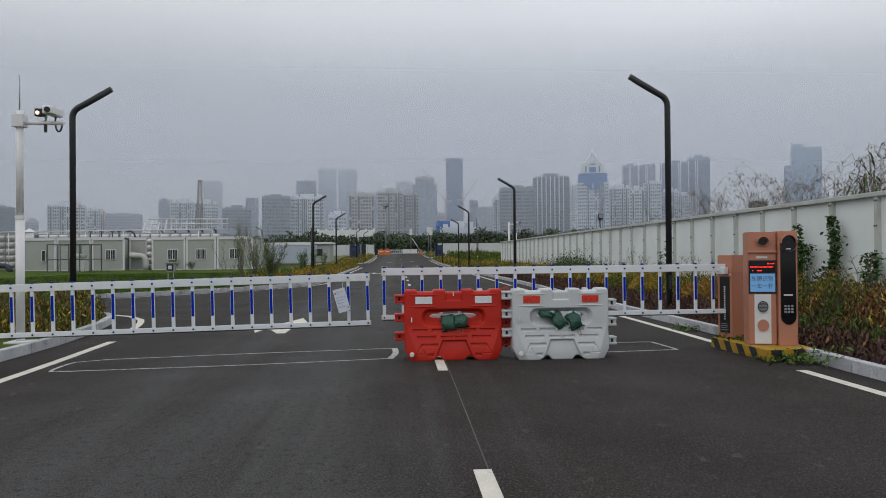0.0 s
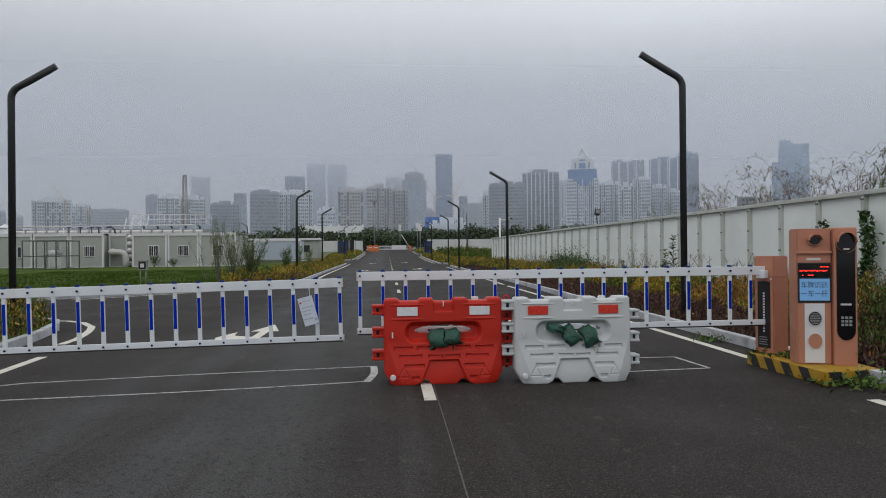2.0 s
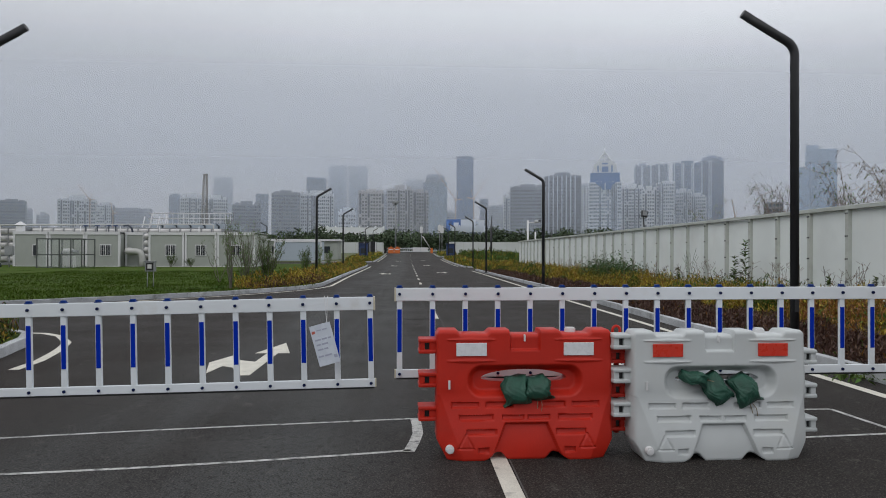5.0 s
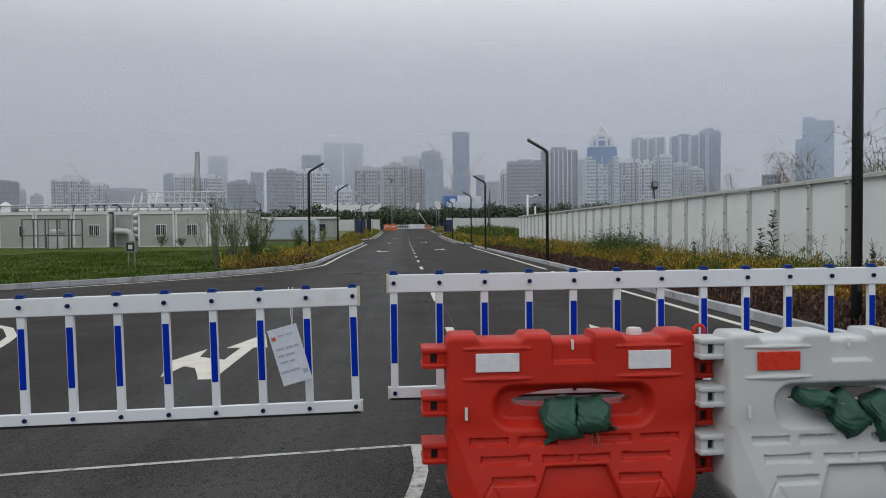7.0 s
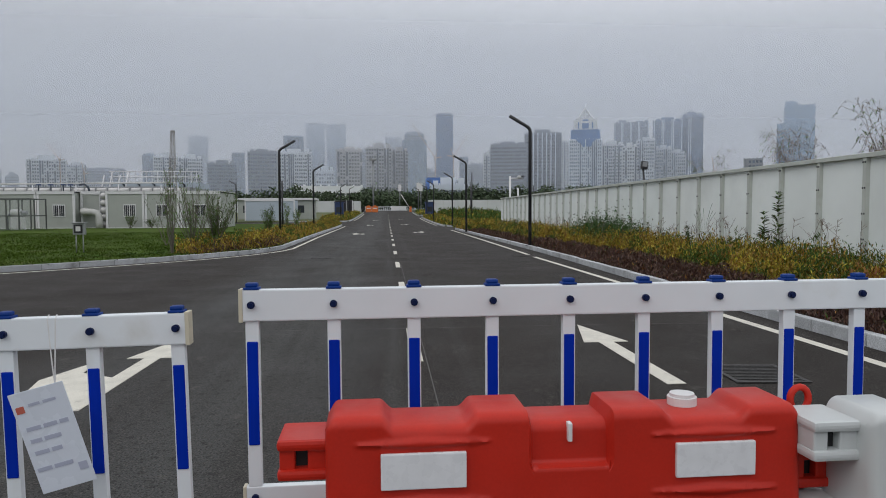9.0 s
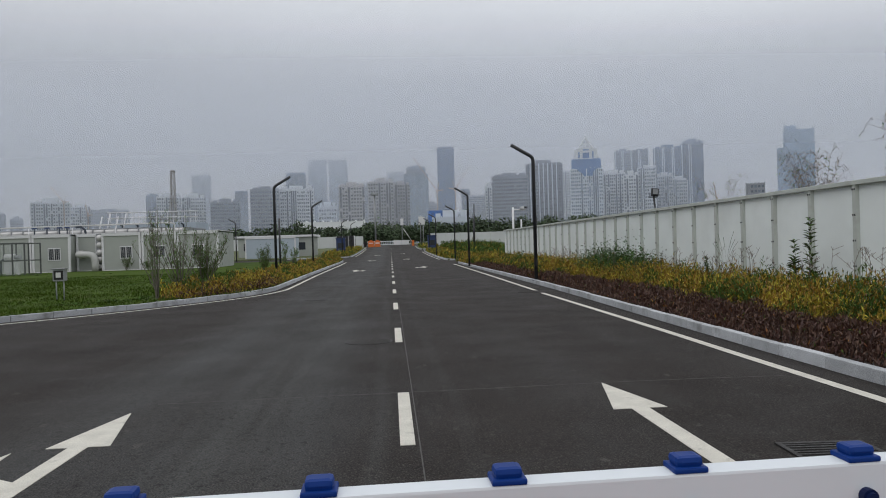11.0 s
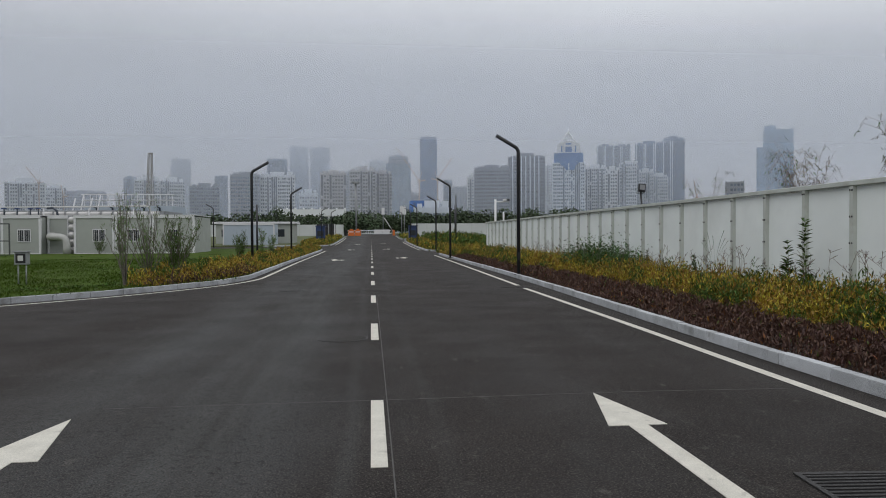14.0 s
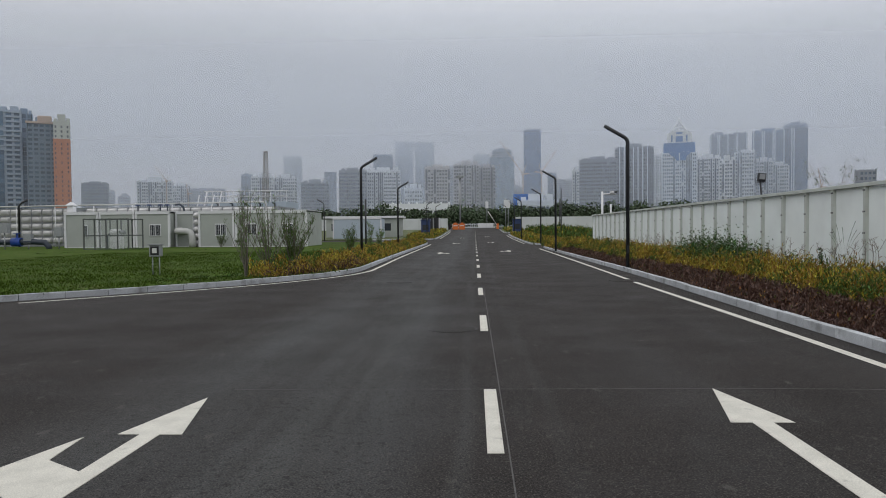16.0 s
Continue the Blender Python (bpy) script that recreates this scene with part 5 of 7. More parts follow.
# ---------------------------------------------------------------- camera mast and green post by the left island
mast = thing("camera_mast", pose(-6.43, 13.35, 0.12), "white steel mast with a flood lamp and a security camera", "camera mast")
pole = rod([(0, 0, 0), (0, 0, 1.95)], 0.064, 14)
rod([(0, 0, 1.95), (0, 0, 3.62)], 0.052, 14, pole)
part("pole", pole, POLE_WHITE, mast)
part("base_plate", box(-0.17, 0.17, -0.17, 0.17, 0, 0.03, 0.005), POLE_WHITE, mast)
part("collar", disc(0, 0, 1.95, 0.072, 0.05, "z", 14), POLE_WHITE, mast)
part("head_block", box(-0.085, 0.085, -0.085, 0.085, 3.36, 3.56, 0.01), POLE_WHITE, mast)
part("lightning_rod", rod([(0, 0, 3.6), (0, 0, 4.18)], 0.012, 6, end_radius=0.006), GREY_METAL, mast)
part("side_arm", rod([(0.05, 0, 3.43), (0.68, -0.03, 3.42)], 0.032, 10), POLE_WHITE, mast)
flood = part("flood_lamp", box(0.27, 0.42, -0.10, 0.0, 3.52, 3.64, 0.01), BLACK_PANEL, mast, "small black flood lamp, lit")
part("lamp_glass", box(0.29, 0.40, -0.106, -0.1, 3.535, 3.625, 0.002), BLACK_GLASS, flood)
part("lit_bulb", disc(0.32, -0.108, 3.57, 0.028, 0.008, sides=12), FOG_LAMP, flood, "warm glowing bulb")
part("bracket", rod([(0.40, -0.02, 3.43), (0.42, -0.03, 3.58)], 0.018, 6), GREY_METAL, flood)
part("microphone", disc(0.40, -0.02, 3.34, 0.025, 0.12, "z", 10), BLACK_PANEL, mast)
cctv = part("security_camera", box(0.48, 0.64, -0.30, 0.06, 3.52, 3.64, 0.02), POLE_WHITE, mast, "white security camera with hanging cable")
part("lens_face", disc(0.56, -0.305, 3.58, 0.045, 0.012), BLACK_GLASS, cctv)
loop = [(0.60 + 0.075 * math.cos(a) * 0.7, -0.02, 3.44 + 0.15 * math.sin(a)) for a in [radians(70 + 290 * k / 16) for k in range(17)]]
part("cable_loop", rod(loop, 0.014, 7), BLACK_PANEL, mast, "looped black cable")

post = thing("fence_post", pose(-6.62, 12.75, 0.1), "dark green steel fence post beside the gate", "fence post")
part("post", rod([(0, 0, 0), (0, 0, 1.68), (0.03, 0, 1.8)], 0.032, 8), FENCE_GREEN, post)
part("clamp", box(-0.05, 0.05, -0.045, 0.045, 0.2, 0.26, 0.006), FENCE_GREEN, post)
part("clamp", box(-0.05, 0.05, -0.045, 0.045, 1.0, 1.06, 0.006), FENCE_GREEN, post)

# ---------------------------------------------------------------- drain and manholes
grate = thing("drain_grate", pose(3.08, 15.86, 0.002, 0, 0, -4), "dark cast-iron drain grate set in the asphalt", "drain grate")
fr = bmesh.new()
for x0, x1, y0, y1 in ((-0.33, 0.33, -0.36, -0.32), (-0.33, 0.33, 0.32, 0.36), (-0.33, -0.29, -0.32, 0.32), (0.29, 0.33, -0.32, 0.32)):
    box(x0, x1, y0, y1, 0, 0.012, 0.002, fr)
part("frame", fr, IRON, grate)
# no hole below: a flat black sheet gives the pit its shade
part("pit", box(-0.29, 0.29, -0.32, 0.32, 0.0005, 0.003), BLACK_PANEL, grate, "black sheet standing in for the shaded gap between the bars")
for k in range(11):
    y = -0.29 + k * 0.058
    part("bar", box(-0.29, 0.29, y - 0.014, y + 0.014, 0.003, 0.011, 0.002), IRON, grate)
for mx, my in ((-0.52, 22.93), (-2.45, 32.95), (4.3, 33.15)):
    mh = thing("manhole_cover", pose(mx, my, 0.0), "round worn manhole cover flush with the asphalt", "manhole cover", "manhole covers")
    part("rim", disc(0, 0, 0.003, 0.40, 0.006, "z", 32), IRON, mh)
    part("lid", disc(0, 0, 0.005, 0.375, 0.008, "z", 32), ASPHALT, mh)

# ---------------------------------------------------------------- planting


def leaf_mesh(name, centres, sizes, mats, indices, tilt=0.9, slim=0.4, seed=1, up=0.5):
    """Many small pointed leaves, each a bent pair of quads in its own direction."""
    rng = np.random.RandomState(seed)
    n = len(centres)
    c = np.asarray(centres, np.float64)
    yaw, lift = rng.uniform(0, 2 * np.pi, n), up + rng.normal(0, tilt, n) * 0.5
    d = np.stack([np.cos(yaw) * np.cos(lift), np.sin(yaw) * np.cos(lift), np.sin(lift)], 1)
    side = np.cross(d, np.stack([rng.normal(0, 0.5, n), rng.normal(0, 0.5, n), np.ones(n)], 1))
    side /= np.linalg.norm(side, axis=1)[:, None] + 1e-9
    s = np.asarray(sizes)[:, None]
    nrm = np.cross(side, d)
    v = np.stack([c - d * s * 0.5, c + side * s * slim * 0.5 + nrm * s * 0.06, c + d * s * 0.5 - nrm * s * 0.10, c - side * s * slim * 0.5 + nrm * s * 0.06], 1).reshape(-1, 3)
    f = np.arange(4 * n).reshape(-1, 4)
    return raw_mesh(name, v, f, mats, indices)


def stuff(name, me, label, category):
    ob = new(name, me)
    return tagged(ob, label, category, kind="stuff")


def field_noise(x, y, scale, seed=0.0):
    return np.array([noise.noise(Vector((a * scale + seed, b * scale, seed * 1.7))) for a, b in zip(x, y)])


def hedge(name, xs, ys, depth_of, density, size, label, seed, palette):
    """Low clipped planting over a strip of the plan; palette(x, y, depth, z) gives a leaf's colour index, or -1 for none."""
    rng = np.random.RandomState(seed)
    n = int((xs[1] - xs[0]) * (ys[1] - ys[0]) * density)
    x, y = rng.uniform(*xs, n), rng.uniform(*ys, n)
    h, keep, kind = depth_of(x, y, rng)
    x, y, h, kind = x[keep], y[keep], h[keep], kind[keep]
    u = rng.uniform(0, 1, len(x)) ** 0.75
    clump = 0.8 + 0.6 * field_noise(x, y, 2.0, seed) + 0.25 * field_noise(x, y, 6.1, seed + 3)
    z = np.array([rise(q) for q in y]) + 0.10 + h * u * clump
    me = leaf_mesh(name, np.stack([x, y, z], 1), rng.uniform(0.75, 1.6, len(x)) * size, palette, kind, tilt=0.75, slim=0.25, seed=seed, up=1.05)
    return stuff(name, me, label, "hedge")


def kerb_x(line, y):
    pts = smooth_line(line, 0.5)
    py, px = np.array([p.y for p in pts]), np.array([p.x for p in pts])
    o = np.argsort(py)
    return np.interp(y, py[o], px[o])


HEDGE_MATS = [RED_LEAF, YELLOW_LEAF, GREEN_LEAF, ORANGE_LEAF]


def right_bed(x, y, rng):
    edge = kerb_x(RIGHT_KERB[:8], y) + 0.16
    d = x - edge
    split = 1.25 + 0.5 * field_noise(x, y, 0.45, 2.0) + np.where(y > 40, -0.5, 0.0) - np.clip((y - 55) * 0.1, 0, 0.7)
    keep = (d > 0.02) & (x < 8.8)
    r = rng.uniform(0, 1, len(x))
    patch = field_noise(x, y, 0.5, 7.0)
    clump = field_noise(x, y, 1.7, 13.0) + 0.6 * patch + 0.5 * (r - 0.5)
    back = np.where(clump > -0.10, 1, np.where(r < 0.96, 2, 3))
    back = np.where((np.abs(y - 18.6) < 1.3) & (np.abs(d - 2.0) < 0.9) & (r > 0.4), 3, back)
    kind = np.where(d < split, np.where(r < 0.965, 0, np.where(r < 0.985, 3, 2)), back)
    kind = np.where((y < 15.0) & (d > 0.5), np.where(r < 0.4, 0, np.where(clump < 0.4, 2, np.where(r < 0.7, 1, 3))), kind)
    h = np.where(d < split, 0.32 * np.clip(d / 0.25, 0.35, 1), 0.32 + 0.44 * np.clip((d - split) / 0.5, 0, 1))
    return h, keep, kind


for k, (ya, yb, dens, size) in enumerate(((5, 13.0, 900, 0.085), (13.0, 24.0, 1550, 0.07), (24.0, 36.0, 1000, 0.082), (36.0, 54.0, 540, 0.11), (54.0, 71.5, 380, 0.13))):
    hedge("shrub_bed_right", (4.9, 8.85), (ya, yb), right_bed, dens, size, "low shrubs, dry red-brown in front, yellow-green behind", 11 + k, HEDGE_MATS)


def left_bed(x, y, rng):
    edge = kerb_x(LEFT_KERB[3:12], y) - 0.18
    d = edge - x
    wide = 1.9 + 0.5 * field_noise(x, y, 0.3, 4.0) - np.where(y < 36, (36 - y) * 0.35, 0)
    keep = (d > 0.02) & (d < wide)
    r = rng.uniform(0, 1, len(x))
    kind = np.where((d < 0.5) & (y < 42), np.where(r < 0.6, 0, 1), np.where(field_noise(x, y, 1.3, 17.0) + 0.5 * (r - 0.5) > -0.12, np.where(r < 0.93, 1, 3), 2))
    h = 0.28 + 0.34 * np.clip(d / 0.7, 0, 1)
    return h, keep, kind


for k, (ya, yb, dens, size) in enumerate(((33.5, 50, 620, 0.10), (50, 70, 420, 0.12), (70, 88, 260, 0.15))):
    hedge("shrub_bed_left", (-8.6, -4.5), (ya, yb), left_bed, dens, size, "low yellow and green shrubs edging the lawn", 31 + k, HEDGE_MATS)


def corner_bed(x, y, rng):
    edge = kerb_x(NEAR_LEFT_KERB[:7], y) - 0.2
    d = edge - x
    keep = (d > 0.0) & (d < 2.6) & (y < 19.2 - 0.25 * d)
    r = rng.uniform(0, 1, len(x))
    kind = np.where(r < 0.25 + 0.4 * field_noise(x, y, 0.7, 5.0), 1, np.where(r < 0.72, 2, np.where(r < 0.92, 0, 3)))
    return 0.35 + 0.38 * np.clip(d / 0.5, 0, 1), keep, kind


hedge("shrub_bed_corner", (-10, -6), (13.9, 19.5), corner_bed, 900, 0.085, "knee-high yellow and green shrubs in the corner bed", 41, HEDGE_MATS)


def far_bed(x, y, rng):
    edge = kerb_x(RIGHT_KERB_FAR[3:8], y) + 0.3
    d = x - edge
    r = rng.uniform(0, 1, len(x))
    yellow = d < 2.4
    kind = np.where(yellow, np.where(r < 0.6, 1, 2), np.where(r < 0.9, 2, 1))
    return np.where(yellow, 0.65, 1.3 + 0.5 * field_noise(x, y, 0.2, 9.0)), (d > 0) & (y > 80 + 0.1 * d), kind


hedge("shrub_bed_far", (5.4, 16), (79.5, 128), far_bed, 75, 0.30, "yellow front row and taller dark green shrubs", 51, HEDGE_MATS)
hedge("shrub_bed_far", (9.4, 22), (66, 72), lambda x, y, rng: (1.0 + 0 * x, x > 0, np.where(rng.uniform(0, 1, len(x)) < 0.8, 2, 1)), 120, 0.2, "rough green growth past the hoarding's end", 52, HEDGE_MATS)
hedge("shrub_bed_far", (-9.5, -5.6), (106, 150), lambda x, y, rng: (0.7 + 0 * x, x < -5.7, np.where(rng.uniform(0, 1, len(x)) < 0.55, 1, 2)), 70, 0.28, "low yellow shrubs beside the far road", 53, HEDGE_MATS)
hedge("shrub_bed_far", (5.7, 9), (141, 158), lambda x, y, rng: (0.8 + 0 * x, x > 0, np.where(rng.uniform(0, 1, len(x)) < 0.4, 1, 2)), 60, 0.3, "low shrubs beside the far gate", 54, HEDGE_MATS)

# grass blades on the lawn and weeds along the kerbs
rng = np.random.RandomState(5)
n = 60000
gx, gy = rng.uniform(-26, -4.6, n), 24 + 36 * rng.uniform(0, 1, n) ** 1.5
inside = gx < np.array(kerb_x(LEFT_KERB[1:12], gy)) - 0.1
gx, gy = gx[inside], gy[inside]
tall = 0.035 + 0.035 * np.clip(field_noise(gx, gy, 0.6, 1.0) + 0.3, 0, 1)
stuff("grass", leaf_mesh("grass", np.stack([gx, gy, 0.12 + tall * 0.6], 1), tall * 2.0, [BLADE], np.zeros(len(gx)), tilt=0.4, slim=0.22, seed=6, up=1.0), "short uneven lawn grass blades", "grass")


def weeds(name, points, label, seed, mat=GREEN_LEAF, leaf=(0.05, 0.11)):
    rng = np.random.RandomState(seed)
    cs, ss = [], []
    for x, y, z, r, h, k in points:
        p = rng.normal(0, 1, (k, 3))
        cs.append(np.stack([x + p[:, 0] * r * 0.5, y + p[:, 1] * r * 0.5, z + np.abs(p[:, 2]) * h * 0.45], 1))
        ss.append(rng.uniform(*leaf, k))
    cs, ss = np.concatenate(cs), np.concatenate(ss)
    return stuff(name, leaf_mesh(name, cs, ss, [mat], np.zeros(len(cs)), slim=0.45, seed=seed), label, "weeds")


tuft = []
pts = even_line(LEFT_KERB[1:8], 0.5)
rr = random.Random(8)
for p in pts:
    if rr.random() < 0.45:
        tuft.append((p.x - 0.15, p.y + 0.12, 0.13, rr.uniform(0.15, 0.4), rr.uniform(0.06, 0.16), 26))
tuft += [(4.55, 10.85, 0.03, 0.45, 0.10, 170), (4.9, 10.7, 0.05, 0.5, 0.16, 200), (4.35, 10.95, 0.02, 0.25, 0.08, 80), (4.32, 12.28, 0.1, 0.2, 0.1, 90), (4.75, 14.6, 0.02, 0.3, 0.1, 90), (4.5, 11.9, 0.16, 0.3, 0.06, 80)]
weeds("leafy_bushes", [(8.3 + 0.12 * math.sin(k * 2.1), 33.6 + k * 0.72, 0.5, 0.75, 0.62 + 0.24 * math.sin(k * 1.9 + 4), 420) for k in range(9)], "leafy dark green bushes at the hoarding's foot", 19, VINE_LEAF, (0.09, 0.17))
lw = random.Random(14)
lawn_tufts = [(-9.6 + 0.5 * k + lw.uniform(-0.2, 0.2), 32.0 + 0.5 * k + lw.uniform(0.2, 0.9), 0.12, 0.55, 0.09, 130) for k in range(5)]
lawn_tufts += [(lw.uniform(-34, -9), lw.uniform(36, 70), 0.12, lw.uniform(0.4, 1.0), lw.uniform(0.06, 0.16), 70) for k in range(34)]
lawn_tufts += [(-29.5 + 0.7 * k, 66.0, 0.12, 0.9, 0.25, 130) for k in range(5)]
weeds("lawn_weeds", lawn_tufts, "dark tufts of weed in the lawn", 15, GREEN_LEAF, (0.06, 0.13))
weeds("verge_weeds", tuft, "scrappy weeds growing over kerbs and island", 9)


def sapling(x, y, height, stems, spread, seed, label, leafy=1.0, mat=WILLOW_LEAF):
    """Several thin upright stems with short side shoots and narrow leaves."""
    rng = np.random.RandomState(seed)
    root = thing("sapling", pose(x, y, 0.1 + rise(y)), label, "sapling")
    centres = []
    for s in range(stems):
        bm = bmesh.new()
        a, lean = rng.uniform(0, 6.28), rng.uniform(0.2, 1.0) * spread
        h = height * rng.uniform(0.65, 1.0)
        pts = []
        for i in range(7):
            t = i / 6
            pts.append(Vector((math.cos(a) * lean * t ** 1.0 + rng.normal(0, 0.02), math.sin(a) * lean * t ** 1.0 + rng.normal(0, 0.02), h * t)))
        rod(pts, 0.02, 5, bm, end_radius=0.005)
        for i in range(14):
            t = rng.uniform(0.25, 0.97)
            p = pts[int(t * 6)].lerp(pts[min(int(t * 6) + 1, 6)], t * 6 % 1)
            b = rng.uniform(0, 6.28)
            q = p + Vector((math.cos(b) * 0.12, math.sin(b) * 0.12, 0.22)) * rng.uniform(0.6, 1.4)
            rod([p, q], 0.004, 3, bm, caps=False)
            for k in range(int(6 * leafy)):
                centres.append(p.lerp(q, rng.uniform(0.1, 1.1)) + Vector(rng.normal(0, 0.04, 3)))
        part("stem", bm, BARK, root)
    c = np.array([tuple(p) for p in centres])
    part("foliage", leaf_mesh("foliage", c, rng.uniform(0.09, 0.17, len(c)), [mat], np.zeros(len(c)), tilt=0.6, slim=0.14, seed=seed, up=1.1), None, root, "narrow grey-green leaves")
    return root


sapling(-7.6, 34.1, 3.05, 9, 0.36, 1, "slim upright sapling with narrow leaves on the lawn", 0.5)
sapling(-23.2, 74.1, 1.2, 9, 0.9, 21, "low straggling green shrub at a cabin's foot", 1.2, GREEN_LEAF)
sapling(-21.3, 74.1, 0.8, 7, 0.8, 22, "low straggling green shrub at a cabin's foot", 1.2, GREEN_LEAF)
sapling(-7.25, 35.4, 2.75, 17, 1.05, 2, "bushy fan of thin willow stems", 0.5)
sapling(-6.75, 36.6, 2.25, 22, 1.0, 3, "dense dark green young shrub", 1.2, GREEN_LEAF)
sapling(-6.9, 49.5, 1.9, 8, 0.4, 4, "young green shrub beside the lamp", 2.0, GREEN_LEAF)
sapling(-7.3, 59.0, 2.0, 7, 0.45, 5, "thin young shrub on the lawn", 1.2)
sapling(-6.2, 56.0, 1.6, 6, 0.35, 6, "thin young shrub on the lawn", 1.2)
sapling(-9.6, 40.0, 2.4, 3, 0.9, 7, "bare leaning willow whips on the lawn", 0.4)


def tall_weed(x, y, z, h, seed, label, leaf=0.21):
    rng = np.random.RandomState(seed)
    root = thing("tall_weed", pose(x, y, z), label, "weed")
    pts = [Vector((0.02 * math.sin(3 * t), 0.02 * math.cos(4 * t), h * t)) for t in [k / 6 for k in range(7)]]
    part("stem", rod(pts, 0.008, 5, end_radius=0.003), GREEN_LEAF, root)
    k = 90
    t = rng.uniform(0.25, 1.0, k)
    a = np.arange(k) * 2.4
    v, f = [], []
    for i in range(k):
        d = Vector((math.cos(a[i]), math.sin(a[i]), 0.4))
        s = Vector((-math.sin(a[i]), math.cos(a[i]), 0)) * 0.026
        p = Vector((0, 0, h * t[i]))
        l = leaf * (1.1 - 0.5 * t[i])
        j = len(v)
        v += [tuple(p), tuple(p + d * l * 0.5 + s + Vector((0, 0, 0.02))), tuple(p + d * l), tuple(p + d * l * 0.5 - s + Vector((0, 0, 0.02)))]
        f.append((j, j + 1, j + 2, j + 3))
    part("foliage", raw_mesh("foliage", v, f, [GREEN_LEAF]), None, root, "whorled narrow leaves")
    return root


tall_weed(8.35, 24.6, 0.15, 1.75, 1, "tall leafy green weed standing against the hoarding")
tall_weed(8.3, 25.1, 0.15, 1.3, 2, "tall leafy green weed standing against the hoarding")
for k, (x, y, h) in enumerate(((8.5, 19.6, 0.95), (8.6, 21.3, 0.9), (8.5, 29.6, 0.9), (8.6, 17.4, 1.0), (8.6, 33.0, 0.95))):
    tall_weed(x, y, 0.15, h, 10 + k, "thin green weed among the shrubs", 0.10)
weeds("weed_clump", [(8.0, 35.5, 0.6, 0.9, 0.8, 1500), (7.9, 37.2, 0.6, 0.9, 0.65, 1100), (8.0, 33.6, 0.6, 0.7, 0.55, 700), (8.4, 30.5, 0.5, 0.4, 0.4, 150), (8.5, 20.5, 0.4, 0.6, 0.5, 260), (8.5, 22.5, 0.4, 0.6, 0.5, 260), (8.5, 26.5, 0.4, 0.7, 0.45, 260)], "leafy green weeds before the hoarding", 12, VINE_LEAF)
reed = thing("reed", pose(8.35, 28.2, 0.15), "arching green reed blades before the hoarding", "reed")
rr = random.Random(3)
for k in range(10):
    a, l = rr.uniform(-0.5, 0.5) + (0 if k % 3 else math.pi), rr.uniform(1.1, 1.75)
    bm = bmesh.new()
    reach = rr.uniform(0.15, 0.6)
    pts = [Vector((0.1 * math.cos(a * 3) * t, math.cos(a) * reach * l * t ** 2, l * (t - 0.3 * reach * t ** 2.6))) for t in [i / 6 for i in range(7)]]
    va = [bm.verts.new(p + Vector((0.006, 0.024 * (1 - i / 6.2), 0))) for i, p in enumerate(pts)]
    vb = [bm.verts.new(p - Vector((0.006, 0.024 * (1 - i / 6.2), 0))) for i, p in enumerate(pts)]
    for i in range(6):
        bm.faces.new((va[i], va[i + 1], vb[i + 1], vb[i]))
    part("blade", bm, VINE_LEAF, reed)

# dry seed stalks along the back of the bed
rng = np.random.RandomState(71)
stalk = bmesh.new()
for k in range(190):
    x, y, h = rng.uniform(7.4, 8.8), rng.uniform(13.5, 46), rng.uniform(0.75, 1.15)
    p = Vector((x, y, 0.2))
    q = p + Vector((rng.normal(0, 0.05), rng.normal(0, 0.06), h * 0.75))
    r = p + Vector((rng.normal(0, 0.08), rng.normal(0, 0.1), h))
    rod([p, q, r], 0.004, 3, stalk, caps=False)
    for j in range(5):
        s = q.lerp(r, rng.rand())
        rod([s, s + Vector((rng.normal(0, 0.05), rng.normal(0, 0.07), 0.07))], 0.0035, 3, stalk, caps=False)
me = bpy.data.meshes.new("seed_stalks")
stalk.to_mesh(me)
stalk.free()
me.materials.append(DRY_STEM)
stuff("seed_stalks", me, "thin dry seed stalks above the shrubs", "weeds")

# vines hanging over the hoarding
rng = np.random.RandomState(21)
vc = []
for y0, top, bottom, w, k in ((17.85, 2.1, 1.5, 0.12, 90), (17.75, 1.6, 0.3, 0.42, 900), (16.55, 2.2, 0.5, 0.28, 620), (16.75, 1.1, 0.5, 0.5, 260), (15.35, 1.4, 0.3, 0.34, 480), (14.4, 1.2, 0.3, 0.4, 320), (13.4, 1.3, 0.3, 0.5, 420), (18.4, 0.9, 0.3, 0.6, 300), (16.9, 0.75, 0.3, 1.2, 520), (12.2, 1.2, 0.2, 0.8, 400), (10.5, 1.4, 0.2, 0.8, 400)):
    z = bottom + (top - bottom) * rng.uniform(0, 1, k) ** 1.2
    wide = w * (0.45 + 0.55 * np.abs(np.sin(z * 4 + y0)))
    vc.append(np.stack([8.86 - np.abs(rng.normal(0, 0.07, k)), y0 + rng.normal(0, 0.5, k) * wide + 0.1 * np.sin(3 * z), z], 1))
vc = np.concatenate(vc)
stuff("climbing_vine", leaf_mesh("climbing_vine", vc, rng.uniform(0.07, 0.13, len(vc)), [VINE_LEAF], np.zeros(len(vc)), slim=0.6, seed=22, up=-0.3), "green vines climbing the white hoarding", "vine")


